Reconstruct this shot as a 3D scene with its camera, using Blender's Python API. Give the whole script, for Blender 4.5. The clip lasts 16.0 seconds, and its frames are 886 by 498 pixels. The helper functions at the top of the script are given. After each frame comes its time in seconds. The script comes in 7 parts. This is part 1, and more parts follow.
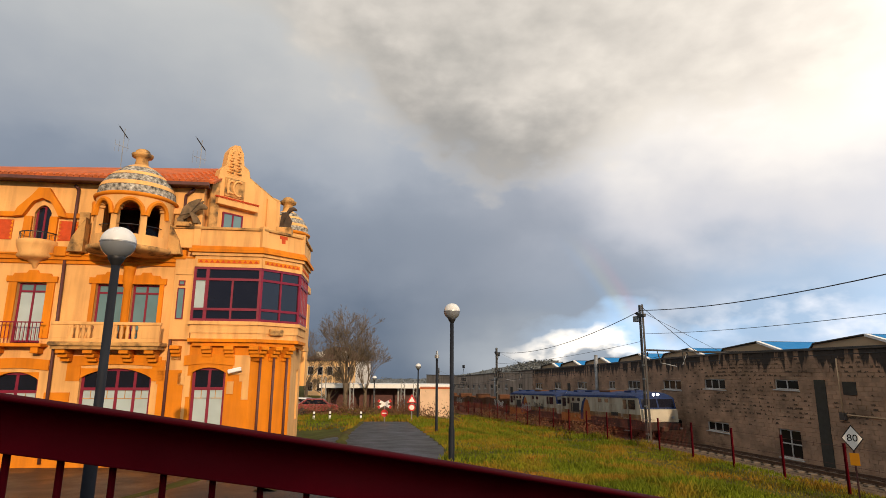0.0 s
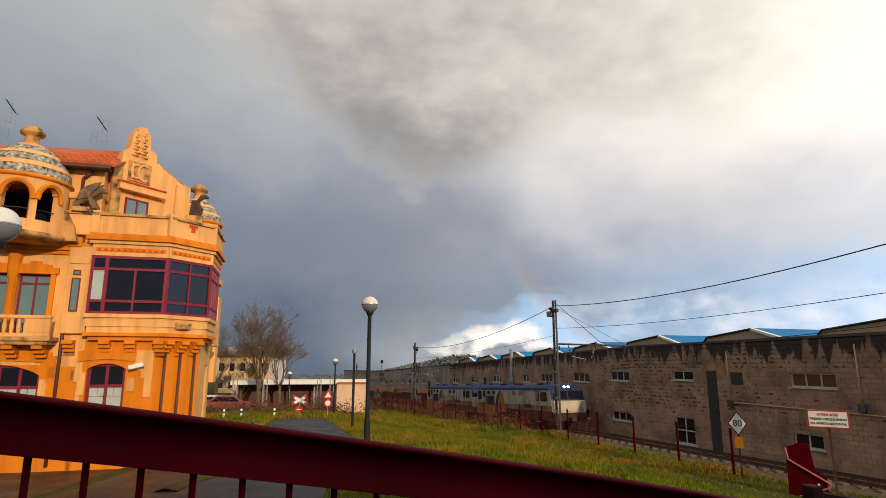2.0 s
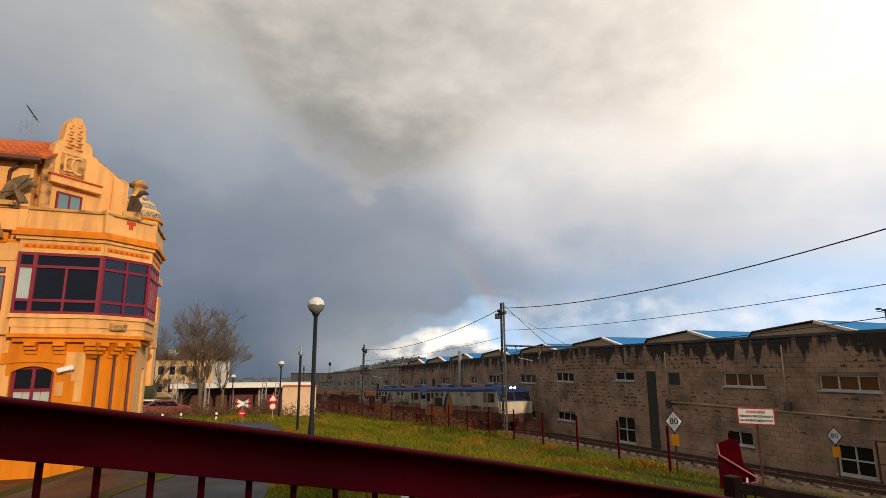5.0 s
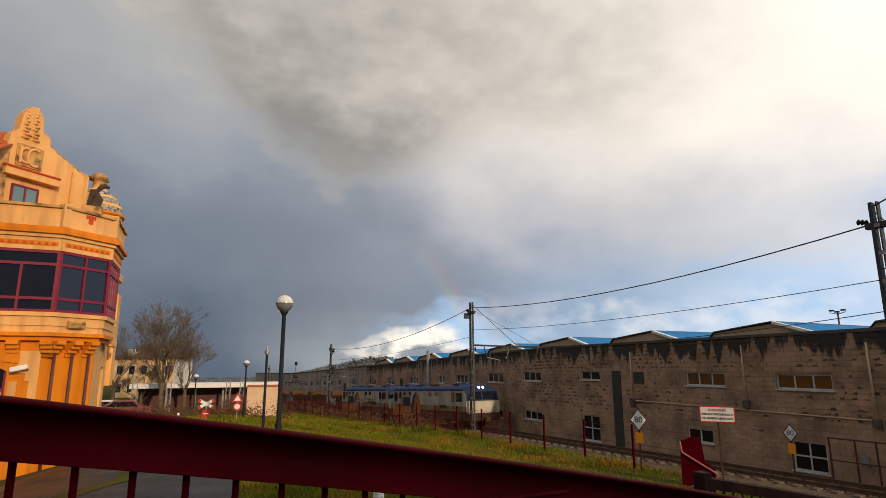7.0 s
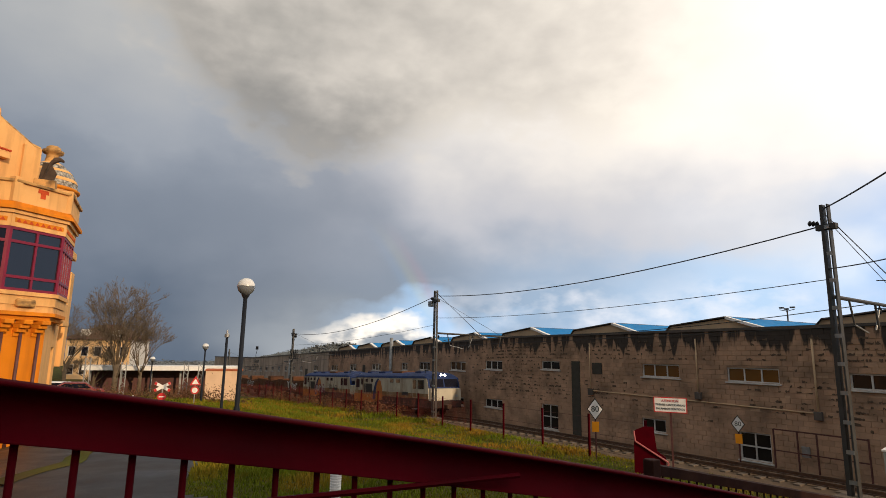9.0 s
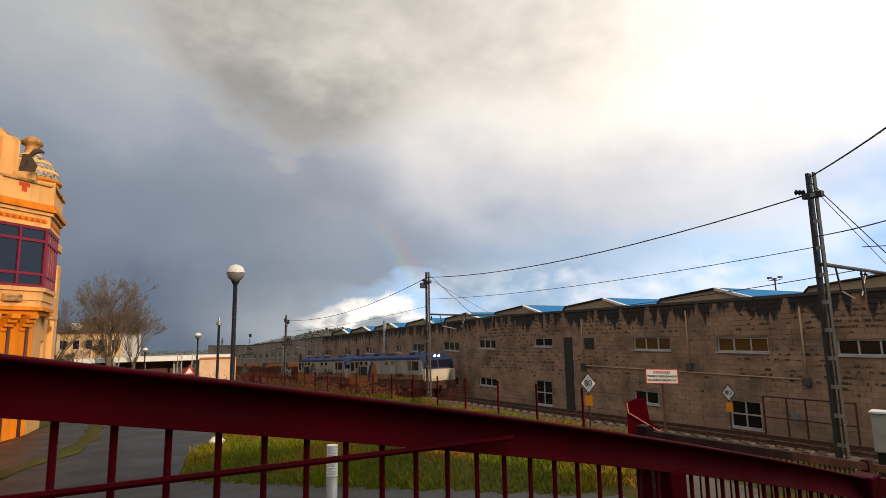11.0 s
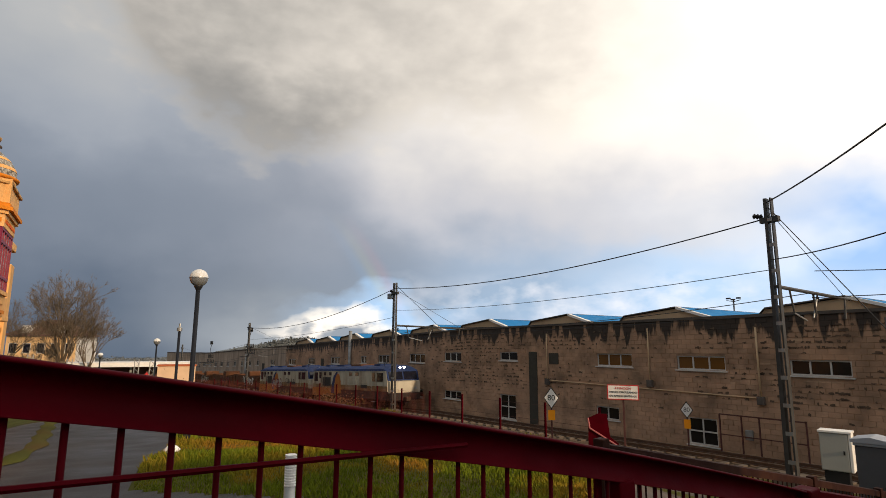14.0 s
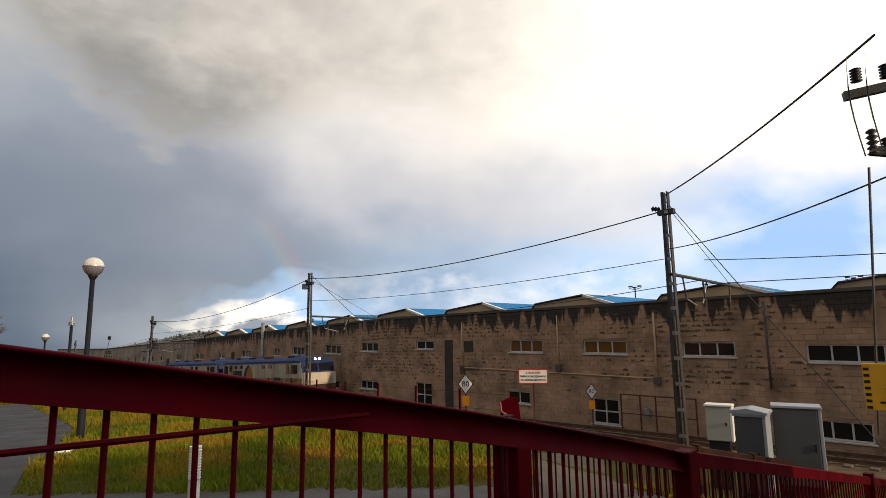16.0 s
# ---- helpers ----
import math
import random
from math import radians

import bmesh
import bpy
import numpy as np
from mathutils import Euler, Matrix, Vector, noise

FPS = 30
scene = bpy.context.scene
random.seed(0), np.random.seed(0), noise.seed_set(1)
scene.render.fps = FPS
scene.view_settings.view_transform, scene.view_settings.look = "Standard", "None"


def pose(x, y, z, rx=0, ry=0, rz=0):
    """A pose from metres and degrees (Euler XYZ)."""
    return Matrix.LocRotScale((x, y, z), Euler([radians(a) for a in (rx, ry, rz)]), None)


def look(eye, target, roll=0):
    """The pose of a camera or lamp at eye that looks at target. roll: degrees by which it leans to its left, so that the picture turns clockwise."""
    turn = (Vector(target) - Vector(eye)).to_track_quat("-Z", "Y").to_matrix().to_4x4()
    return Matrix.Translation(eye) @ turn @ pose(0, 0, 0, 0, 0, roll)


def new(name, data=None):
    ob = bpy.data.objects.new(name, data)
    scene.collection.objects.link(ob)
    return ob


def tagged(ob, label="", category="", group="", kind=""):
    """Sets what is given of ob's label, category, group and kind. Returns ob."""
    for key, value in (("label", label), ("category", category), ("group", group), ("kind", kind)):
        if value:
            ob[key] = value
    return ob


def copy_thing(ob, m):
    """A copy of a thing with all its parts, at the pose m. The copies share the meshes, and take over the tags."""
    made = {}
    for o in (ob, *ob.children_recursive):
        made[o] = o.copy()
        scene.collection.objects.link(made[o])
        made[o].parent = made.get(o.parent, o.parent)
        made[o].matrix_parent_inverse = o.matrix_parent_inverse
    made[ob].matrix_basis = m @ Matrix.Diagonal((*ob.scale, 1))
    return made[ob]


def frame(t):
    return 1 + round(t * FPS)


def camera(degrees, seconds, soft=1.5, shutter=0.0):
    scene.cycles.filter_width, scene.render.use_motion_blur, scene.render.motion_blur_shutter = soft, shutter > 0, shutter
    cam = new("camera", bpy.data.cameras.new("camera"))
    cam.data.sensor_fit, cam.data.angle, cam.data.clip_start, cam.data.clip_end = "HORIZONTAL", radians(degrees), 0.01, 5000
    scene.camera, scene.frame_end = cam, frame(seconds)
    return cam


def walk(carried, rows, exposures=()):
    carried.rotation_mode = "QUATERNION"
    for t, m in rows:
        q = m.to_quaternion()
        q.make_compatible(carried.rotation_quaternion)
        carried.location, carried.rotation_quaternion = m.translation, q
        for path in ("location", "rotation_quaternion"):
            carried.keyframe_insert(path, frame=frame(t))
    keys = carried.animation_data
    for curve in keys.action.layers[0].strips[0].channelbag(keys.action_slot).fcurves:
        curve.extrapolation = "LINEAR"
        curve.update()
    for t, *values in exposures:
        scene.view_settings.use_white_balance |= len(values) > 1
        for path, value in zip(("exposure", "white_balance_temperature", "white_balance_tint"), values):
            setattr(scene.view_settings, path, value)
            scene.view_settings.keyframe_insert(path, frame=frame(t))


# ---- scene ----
cam = camera(76.0, 16.0, soft=0.8)
EYE = 4.6
PATH = [
    (0.0, pose(-0.096, -0.031, EYE + 0.221, 101.60, 0, -0.08) @ pose(0, 0, 0, 0, 0, 0.38)),
    (0.5, pose(-0.048, -0.011, EYE + 0.204, 101.79, 0, -6.31) @ pose(0, 0, 0, 0, 0, -0.17)),
    (1.0, pose(-0.052, 0.020, EYE + 0.182, 101.61, 0, -7.31) @ pose(0, 0, 0, 0, 0, -0.53)),
    (1.5, pose(-0.050, 0.028, EYE + 0.164, 101.32, 0, -7.66) @ pose(0, 0, 0, 0, 0, -0.39)),
    (2.0, pose(-0.047, -0.006, EYE + 0.165, 101.17, 0, -8.20) @ pose(0, 0, 0, 0, 0, -0.04)),
    (2.5, pose(-0.042, -0.024, EYE + 0.146, 101.25, 0, -8.80) @ pose(0, 0, 0, 0, 0, -0.09)),
    (3.0, pose(-0.002, -0.023, EYE + 0.148, 101.38, 0, -10.09) @ pose(0, 0, 0, 0, 0, -0.27)),
    (3.5, pose(0.030, -0.010, EYE + 0.143, 101.49, 0, -10.90) @ pose(0, 0, 0, 0, 0, -0.66)),
    (4.0, pose(0.036, -0.009, EYE + 0.134, 101.49, 0, -11.40) @ pose(0, 0, 0, 0, 0, -0.31)),
    (4.5, pose(0.037, -0.036, EYE + 0.134, 101.42, 0, -12.30) @ pose(0, 0, 0, 0, 0, -0.16)),
    (7.0, pose(-0.032, 0.020, EYE + 0.120, 101.34, 0, -16.44) @ pose(0, 0, 0, 0, 0, -0.22)),
    (7.5, pose(-0.037, 0.019, EYE + 0.118, 101.08, 0, -17.34) @ pose(0, 0, 0, 0, 0, 0.34)),
    (8.0, pose(-0.043, -0.001, EYE + 0.106, 100.94, 0, -18.31) @ pose(0, 0, 0, 0, 0, 0.45)),
    (8.5, pose(-0.033, -0.011, EYE + 0.100, 100.62, 0, -18.94) @ pose(0, 0, 0, 0, 0, 0.45)),
    (9.0, pose(-0.013, 0.011, EYE + 0.110, 100.17, 0, -19.87) @ pose(0, 0, 0, 0, 0, 0.95)),
    (9.5, pose(0.008, 0.033, EYE + 0.084, 99.24, 0, -20.74) @ pose(0, 0, 0, 0, 0, -0.41)),
    (10.0, pose(0.014, 0.056, EYE + 0.064, 98.32, 0, -20.99) @ pose(0, 0, 0, 0, 0, -1.34)),
    (12.5, pose(0.034, 0.023, EYE + 0.045, 98.71, 0, -21.63) @ pose(0, 0, 0, 0, 0, 0.55)),
    (13.0, pose(0.044, 0.013, EYE + 0.032, 99.09, 0, -24.47) @ pose(0, 0, 0, 0, 0, 0.66)),
    (13.5, pose(0.021, 0.016, EYE + 0.038, 99.19, 0, -24.67) @ pose(0, 0, 0, 0, 0, 0.81)),
    (14.0, pose(0.024, -0.002, EYE + 0.039, 99.55, 0, -23.98) @ pose(0, 0, 0, 0, 0, 0.33)),
    (14.5, pose(0.034, -0.009, EYE + 0.037, 99.98, 0, -23.72) @ pose(0, 0, 0, 0, 0, 0.43)),
    (15.0, pose(0.046, 0.003, EYE + 0.019, 100.11, 0, -23.36) @ pose(0, 0, 0, 0, 0, 0.23)),
    (15.5, pose(0.113, -0.010, EYE + 0.000, 99.89, 0, -23.87) @ pose(0, 0, 0, 0, 0, -0.10)),
    (16.0, pose(0.051, -0.065, EYE - 0.025, 98.57, 0, -32.37) @ pose(0, 0, 0, 0, 0, -0.75)),
]
walk(cam, PATH, exposures=[(0.0, 0.14, 6740, 13), (0.5, 0.14, 6740, 13), (1.5, -0.05, 6740, 13), (4.5, -0.05, 6740, 13), (7.0, -0.22, 6740, 13), (8.0, -0.19, 6740, 13), (9.0, -0.06, 6740, 13), (10.0, 0.05, 6740, 13), (12.5, -0.01, 6740, 13), (16.0, 0.0, 6740, 13)])

# ---- light ----
SUN_AZ, SUN_EL = 160.5, 14.0
sun_dir = Vector((math.sin(radians(SUN_AZ)) * math.cos(radians(SUN_EL)), math.cos(radians(SUN_AZ)) * math.cos(radians(SUN_EL)), math.sin(radians(SUN_EL))))
sun = new("sun", bpy.data.lights.new("sun", "SUN"))
sun.data.energy, sun.data.angle, sun.data.color = 2.85, radians(0.6), (1.0, 0.75, 0.48)
sun.matrix_world = look(sun_dir * 60, (0, 0, 0))

world = bpy.data.worlds.new("world")
scene.world = world
world.use_nodes = True
wt = world.node_tree
wt.nodes.clear()


def wn(kind, **kw):
    n = wt.nodes.new(kind)
    for k, v in kw.items():
        if k == "op":
            n.operation = v
    return n


def wmath(op, a, b=None, c=None, clamp=False):
    n = wt.nodes.new("ShaderNodeMath")
    n.operation, n.use_clamp = op, clamp
    for i, v in enumerate((a, b, c)):
        if v is None:
            continue
        if isinstance(v, (int, float)):
            n.inputs[i].default_value = v
        else:
            wt.links.new(v, n.inputs[i])
    return n.outputs[0]


def wmix(fac, a, b):
    n = wt.nodes.new("ShaderNodeMix")
    n.data_type = "RGBA"
    for sock, v in ((n.inputs["Factor"], fac), (n.inputs[6], a), (n.inputs[7], b)):
        if isinstance(v, (int, float)):
            sock.default_value = v
        elif isinstance(v, tuple):
            sock.default_value = (*v, 1)
        else:
            wt.links.new(v, sock)
    return n.outputs[2]


def srgb(r, g, b):
    return tuple(((c / 255 + 0.055) / 1.055) ** 2.4 if c > 10 else c / 255 / 12.92 for c in (r, g, b))


coord = wn("ShaderNodeTexCoord").outputs["Generated"]
sep = wn("ShaderNodeSeparateXYZ")
wt.links.new(coord, sep.inputs[0])


def wnoise(scale, detail, rough, stretch=1.0, distort=0.0):
    m = wn("ShaderNodeMapping")
    m.inputs["Scale"].default_value = (1, 1, stretch)
    wt.links.new(coord, m.inputs[0])
    n = wn("ShaderNodeTexNoise")
    n.inputs["Scale"].default_value, n.inputs["Detail"].default_value = scale, detail
    n.inputs["Roughness"].default_value, n.inputs["Distortion"].default_value = rough, distort
    wt.links.new(m.outputs[0], n.inputs["Vector"])
    return n.outputs["Fac"]


n_big, n_mid, n_fine = wnoise(2.6, 2, 0.45, 1.2), wnoise(6.0, 4, 0.45, 1.3), wnoise(18, 4, 0.5, 1.8)
az = wmath("MULTIPLY", wmath("ARCTAN2", sep.outputs[0], sep.outputs[1]), 57.29578)
el = wmath("MULTIPLY", wmath("ARCSINE", sep.outputs[2]), 57.29578)
# cloud edges wander with the noise
az_w = wmath("ADD", az, wmath("ADD", wmath("MULTIPLY", wmath("SUBTRACT", n_big, 0.5), 16.0), wmath("MULTIPLY", wmath("SUBTRACT", n_mid, 0.5), 10.0)))
el_w = wmath("ADD", el, wmath("ADD", wmath("MULTIPLY", wmath("SUBTRACT", n_mid, 0.5), 9.0), wmath("MULTIPLY", wmath("SUBTRACT", n_fine, 0.5), 2.2)))


def cloud(a0, e0, wa, we, lean=0.0, power=1.0, lo=None, hi=None):
    """A cloud mass round an azimuth and a height, in degrees; lo and hi give it a firmer edge."""
    da = wmath("SUBTRACT", az_w, a0)
    de = wmath("SUBTRACT", wmath("SUBTRACT", el_w, e0), wmath("MULTIPLY", da, lean))
    r = wmath("ADD", wmath("POWER", wmath("ABSOLUTE", wmath("DIVIDE", da, wa)), 2.0), wmath("POWER", wmath("ABSOLUTE", wmath("DIVIDE", de, we)), 2.0))
    g = wmath("EXPONENT", wmath("MULTIPLY", r, -1.0))
    if lo is not None:
        g = ramp(g, lo, hi)
    return wmath("MULTIPLY", g, power, clamp=True)


def ramp(v, lo, hi):
    return wmath("DIVIDE", wmath("SUBTRACT", v, lo), hi - lo, clamp=True)


sky = wn("ShaderNodeTexSky")
sky.sky_type, sky.sun_disc = "NISHITA", False
sky.sun_elevation, sky.sun_rotation = radians(SUN_EL), radians(SUN_AZ)
clear = wn("ShaderNodeVectorMath")
clear.operation = "SCALE"
wt.links.new(sky.outputs[0], clear.inputs[0])
clear.inputs["Scale"].default_value = 0.10
# rain-dark cloud over the town, breaking towards the bright side
left = wmix(ramp(el_w, 3, 19), srgb(82, 97, 115), wmix(ramp(el_w, 17, 33), srgb(122, 133, 147), srgb(172, 176, 176)))
right = wmix(ramp(el_w, 8, 15), wmix(0.92, clear.outputs[0], srgb(174, 208, 242)), wmix(ramp(el_w, 14, 24), srgb(196, 202, 212), (0.90, 0.865, 0.79)))
col = wmix(ramp(az_w, 6, 44), left, right)
col = wmix(cloud(-6, 21, 11, 5, 0.0, 0.45), col, srgb(152, 162, 174))
col = wmix(cloud(12, 9, 22, 5.5, -0.05, 0.75), col, srgb(136, 145, 157))
col = wmix(cloud(27, 15, 17, 5.0, -0.1, 0.75), col, srgb(178, 182, 190))
col = wmix(cloud(40, 12, 20, 2.4, -0.06, 0.6), col, srgb(186, 189, 196))
col = wmix(cloud(16, 35, 24, 10, 0.05, 0.85), col, srgb(214, 210, 200))
col = wmix(cloud(28, 22, 11, 5.5, 0.1, 0.75), col, srgb(226, 223, 217))
col = wmix(cloud(40, 30, 18, 11, 0.0, 0.85), col, srgb(246, 240, 228))
col = wmix(cloud(68, 28, 20, 16, 0.0, 1.0), col, (1.10, 1.05, 0.95))
# the ragged belly of the nearest cloud: its lower edge, azimuth and height in degrees
edge_ramp = wn("ShaderNodeValToRGB")
BELLY = [(-40, 35), (-20, 32), (-9, 27.5), (-4, 22.5), (0, 19.6), (6, 18.2), (12, 18.6), (17, 21), (22, 22.8), (27, 21.5), (36, 21.5), (46, 23), (60, 27)]
for k, (a, e) in enumerate(BELLY):
    el_k = edge_ramp.color_ramp.elements[k] if k < 2 else edge_ramp.color_ramp.elements.new((a + 60) / 140)
    el_k.position = (a + 60) / 140
    el_k.color = (e / 45, e / 45, e / 45, 1)
wt.links.new(ramp(az, -60, 80), edge_ramp.inputs[0])
ragged = wmath("ADD", wmath("MULTIPLY", wmath("SUBTRACT", n_mid, 0.5), 9.0), wmath("MULTIPLY", wmath("SUBTRACT", n_fine, 0.5), 5.0))
depth = wmath("SUBTRACT", wmath("ADD", el, ragged), wmath("MULTIPLY", edge_ramp.outputs[0], 45.0))
billow = wmath("ADD", wmath("MULTIPLY", n_mid, 0.6), wmath("MULTIPLY", n_fine, 0.4))
grey = wmix(ramp(billow, 0.36, 0.62), srgb(154, 153, 148), srgb(186, 183, 176))
pale = wmix(ramp(billow, 0.36, 0.62), srgb(212, 207, 198), srgb(232, 227, 216))
mass = wmix(ramp(az_w, 8, 36), grey, pale)
mass = wmix(ramp(az_w, 34, 52), mass, (1.06, 1.01, 0.92))
under = wmath("MULTIPLY", wmath("MULTIPLY", ramp(depth, -1.0, 1.5), ramp(depth, 9, 2.5)), wmath("MULTIPLY", ramp(az_w, -9, -2), ramp(az_w, 19, 10)))
mass = wmix(wmath("MULTIPLY", under, 0.62), mass, srgb(126, 126, 124))
cover = wmath("MULTIPLY", wmath("SMOOTH_MIN", ramp(depth, -1.6, 2.4), 1.0, 0.3), wmath("SUBTRACT", 0.96, wmath("MULTIPLY", ramp(az_w, -12, -30), 0.5)))
col = wmix(cover, col, mass)
# mist over the horizon
col = wmix(cloud(7, 0.5, 9, 4.0, 0.0, 0.8), col, srgb(158, 166, 172))
# white banks low in the clearing
col = wmix(cloud(19, 2.6, 9, 1.9, 0.0, 0.9, 0.2, 0.8), col, srgb(168, 204, 238))
col = wmix(wmath("MULTIPLY", cloud(13.2, 1.7, 5.2, 1.15, 0.0, 0.97, 0.24, 0.7), ramp(n_fine, 0.32, 0.52)), col, (1.06, 1.0, 0.88))
col = wmix(wmath("MULTIPLY", cloud(44, 4.0, 24, 2.6, 0.0, 0.6, 0.15, 0.7), ramp(n_fine, 0.38, 0.68)), col, srgb(236, 238, 242))
col = wmix(cloud(65, 8.5, 11, 6.0, 0.0, 0.8, 0.1, 0.8), col, wmix(ramp(n_mid, 0.45, 0.62), srgb(142, 184, 234), srgb(206, 222, 240)))
# a short piece of rainbow, 42 degrees from the point opposite the sun
dotn = wn("ShaderNodeVectorMath")
dotn.operation = "DOT_PRODUCT"
wt.links.new(coord, dotn.inputs[0])
dotn.inputs[1].default_value = tuple(-sun_dir)
bow = wmath("MULTIPLY", wmath("ARCCOSINE", dotn.outputs["Value"]), 57.29578)
near = wmath("MULTIPLY", wmath("MULTIPLY", ramp(el, 2.0, 4.5), ramp(el, 13, 5)), ramp(az, 0, 8))
for centre, tint in ((42.6, (1.0, 0.25, 0.15)), (41.7, (0.9, 0.8, 0.2)), (40.9, (0.2, 0.5, 0.9))):
    band = wmath("EXPONENT", wmath("MULTIPLY", wmath("POWER", wmath("ABSOLUTE", wmath("SUBTRACT", bow, centre)), 2.0), -3.5))
    col = wmix(wmath("MULTIPLY", wmath("MULTIPLY", band, near), 0.085), col, tint)
bg = wn("ShaderNodeBackground")
bg.inputs["Strength"].default_value = 1.26
wt.links.new(col, bg.inputs["Color"])
wt.links.new(bg.outputs[0], wn("ShaderNodeOutputWorld").inputs["Surface"])

# ---- materials ----
MATS = {}


def mat(name, color, rough=0.8, metal=0.0, vary=0.25, scale=3.0, fine=40.0, bump=0.2, dirt=None, dirt_amount=0.4, dirt_scale=1.2, streak=False, spec=0.4, island=0.0, emit=0.0):
    """A surface with colour variation at two scales, stains and fine relief."""
    if name in MATS:
        return MATS[name]
    m = bpy.data.materials.new(name)
    m.use_nodes = True
    nt = m.node_tree
    bs = nt.nodes["Principled BSDF"]
    tc = nt.nodes.new("ShaderNodeTexCoord")
    geo = nt.nodes.new("ShaderNodeNewGeometry")

    def nz(sc, detail=4, stretch=None):
        t = nt.nodes.new("ShaderNodeTexNoise")
        t.inputs["Scale"].default_value, t.inputs["Detail"].default_value = sc, detail
        if stretch:
            mp = nt.nodes.new("ShaderNodeMapping")
            mp.inputs["Scale"].default_value = stretch
            nt.links.new(geo.outputs["Position"], mp.inputs[0])
            nt.links.new(mp.outputs[0], t.inputs["Vector"])
        else:
            nt.links.new(geo.outputs["Position"], t.inputs["Vector"])
        return t.outputs["Fac"]

    def mixc(fac, a, b, blend="MIX"):
        n = nt.nodes.new("ShaderNodeMix")
        n.data_type, n.blend_type = "RGBA", blend
        for sock, v in ((n.inputs["Factor"], fac), (n.inputs[6], a), (n.inputs[7], b)):
            if isinstance(v, (int, float)):
                sock.default_value = v
            elif isinstance(v, tuple):
                sock.default_value = (*v[:3], 1)
            else:
                nt.links.new(v, sock)
        return n.outputs[2]

    def rng(v, lo, hi, a=0.0, b=1.0):
        n = nt.nodes.new("ShaderNodeMapRange")
        for i, q in enumerate((None, lo, hi, a, b)):
            if i:
                n.inputs[i].default_value = q
        nt.links.new(v, n.inputs[0])
        return n.outputs[0]

    dark = tuple(c * (1 - vary) for c in color)
    light = tuple(min(1, c * (1 + vary * 0.6)) for c in color)
    c = mixc(rng(nz(scale), 0.3, 0.7), dark, light)
    c = mixc(rng(nz(fine, 2), 0.3, 0.7, 0.0, 0.5), c, tuple(q * (1 - 0.6 * vary) for q in color))
    if island:
        oi = nt.nodes.new("ShaderNodeObjectInfo")
        c = mixc(rng(oi.outputs["Random"], 0, 1, 0, island), c, tuple(q * 0.45 for q in color))
        c = mixc(rng(geo.outputs["Random Per Island"], 0, 1, 0, island), c, tuple(q * 0.5 for q in color))
    if dirt:
        st = nz(dirt_scale, 6, (1.6, 1.6, 0.16) if streak else None)
        c = mixc(rng(st, 0.46, 0.68, 0, dirt_amount), c, dirt)
    nt.links.new(c, bs.inputs["Base Color"])
    bs.inputs["Metallic"].default_value = metal
    bs.inputs["Specular IOR Level"].default_value = spec
    nt.links.new(rng(nz(scale * 2.3), 0.3, 0.7, max(0.02, rough - 0.1), min(1, rough + 0.1)), bs.inputs["Roughness"])
    if bump:
        b = nt.nodes.new("ShaderNodeBump")
        b.inputs["Strength"].default_value, b.inputs["Distance"].default_value = bump, 0.02
        nt.links.new(nz(fine, 3), b.inputs["Height"])
        nt.links.new(b.outputs[0], bs.inputs["Normal"])
    if emit:
        bs.inputs["Emission Color"].default_value = (*color, 1)
        bs.inputs["Emission Strength"].default_value = emit
    MATS[name] = m
    return m


def glass(name, tint, rough=0.06, spec=0.5):
    if name in MATS:
        return MATS[name]
    m = mat(name, tint, rough, 0.0, 0.15, 1.5, 6, 0, spec=spec)
    return m


# ---- mesh helpers ----
def thing(name, m, label, category, group="", kind=""):
    ob = new(name)
    ob.matrix_world = m
    ob.empty_display_size = 0.2
    return tagged(ob, label, category, group, kind)


def link(name, bm, material, m=None, smooth=False):
    me = bpy.data.meshes.new(name)
    bmesh.ops.recalc_face_normals(bm, faces=bm.faces)
    bm.to_mesh(me)
    bm.free()
    if smooth:
        for p in me.polygons:
            p.use_smooth = True
    me.materials.append(material)
    ob = new(name, me)
    if m is not None:
        ob.matrix_world = m
    return ob


def part(name, bm, material, parent, label="", smooth=False):
    ob = link(name, bm, material, None, smooth)
    ob.parent = parent
    if label:
        ob["label"] = label
    return ob


def like(ob, parent, m=None):
    """Another part on the same mesh."""
    o = new(ob.name.split(".")[0], ob.data)
    o.parent = parent
    if m is not None:
        o.matrix_basis = m
    return o


def box(bm, x0, x1, y0, y1, z0, z1, bevel=0.0):
    vs = [bm.verts.new(v) for v in ((x0, y0, z0), (x1, y0, z0), (x1, y1, z0), (x0, y1, z0), (x0, y0, z1), (x1, y0, z1), (x1, y1, z1), (x0, y1, z1))]
    fs = [bm.faces.new([vs[i] for i in f]) for f in ((3, 2, 1, 0), (4, 5, 6, 7), (0, 1, 5, 4), (1, 2, 6, 5), (2, 3, 7, 6), (3, 0, 4, 7))]
    if bevel:
        es = list({e for f in fs for e in f.edges})
        bmesh.ops.bevel(bm, geom=es, offset=bevel, segments=2, affect="EDGES", profile=0.5)
    return vs


def nb():
    return bmesh.new()


def boxb(x0, x1, y0, y1, z0, z1, bevel=0.0):
    bm = nb()
    box(bm, x0, x1, y0, y1, z0, z1, bevel)
    return bm


def prism(bm, pts, z0, z1):
    """A plan outline pulled upwards."""
    a = [bm.verts.new((x, y, z0)) for x, y in pts]
    b = [bm.verts.new((x, y, z1)) for x, y in pts]
    bm.faces.new(a[::-1]), bm.faces.new(b)
    for i in range(len(pts)):
        j = (i + 1) % len(pts)
        bm.faces.new((a[i], a[j], b[j], b[i]))


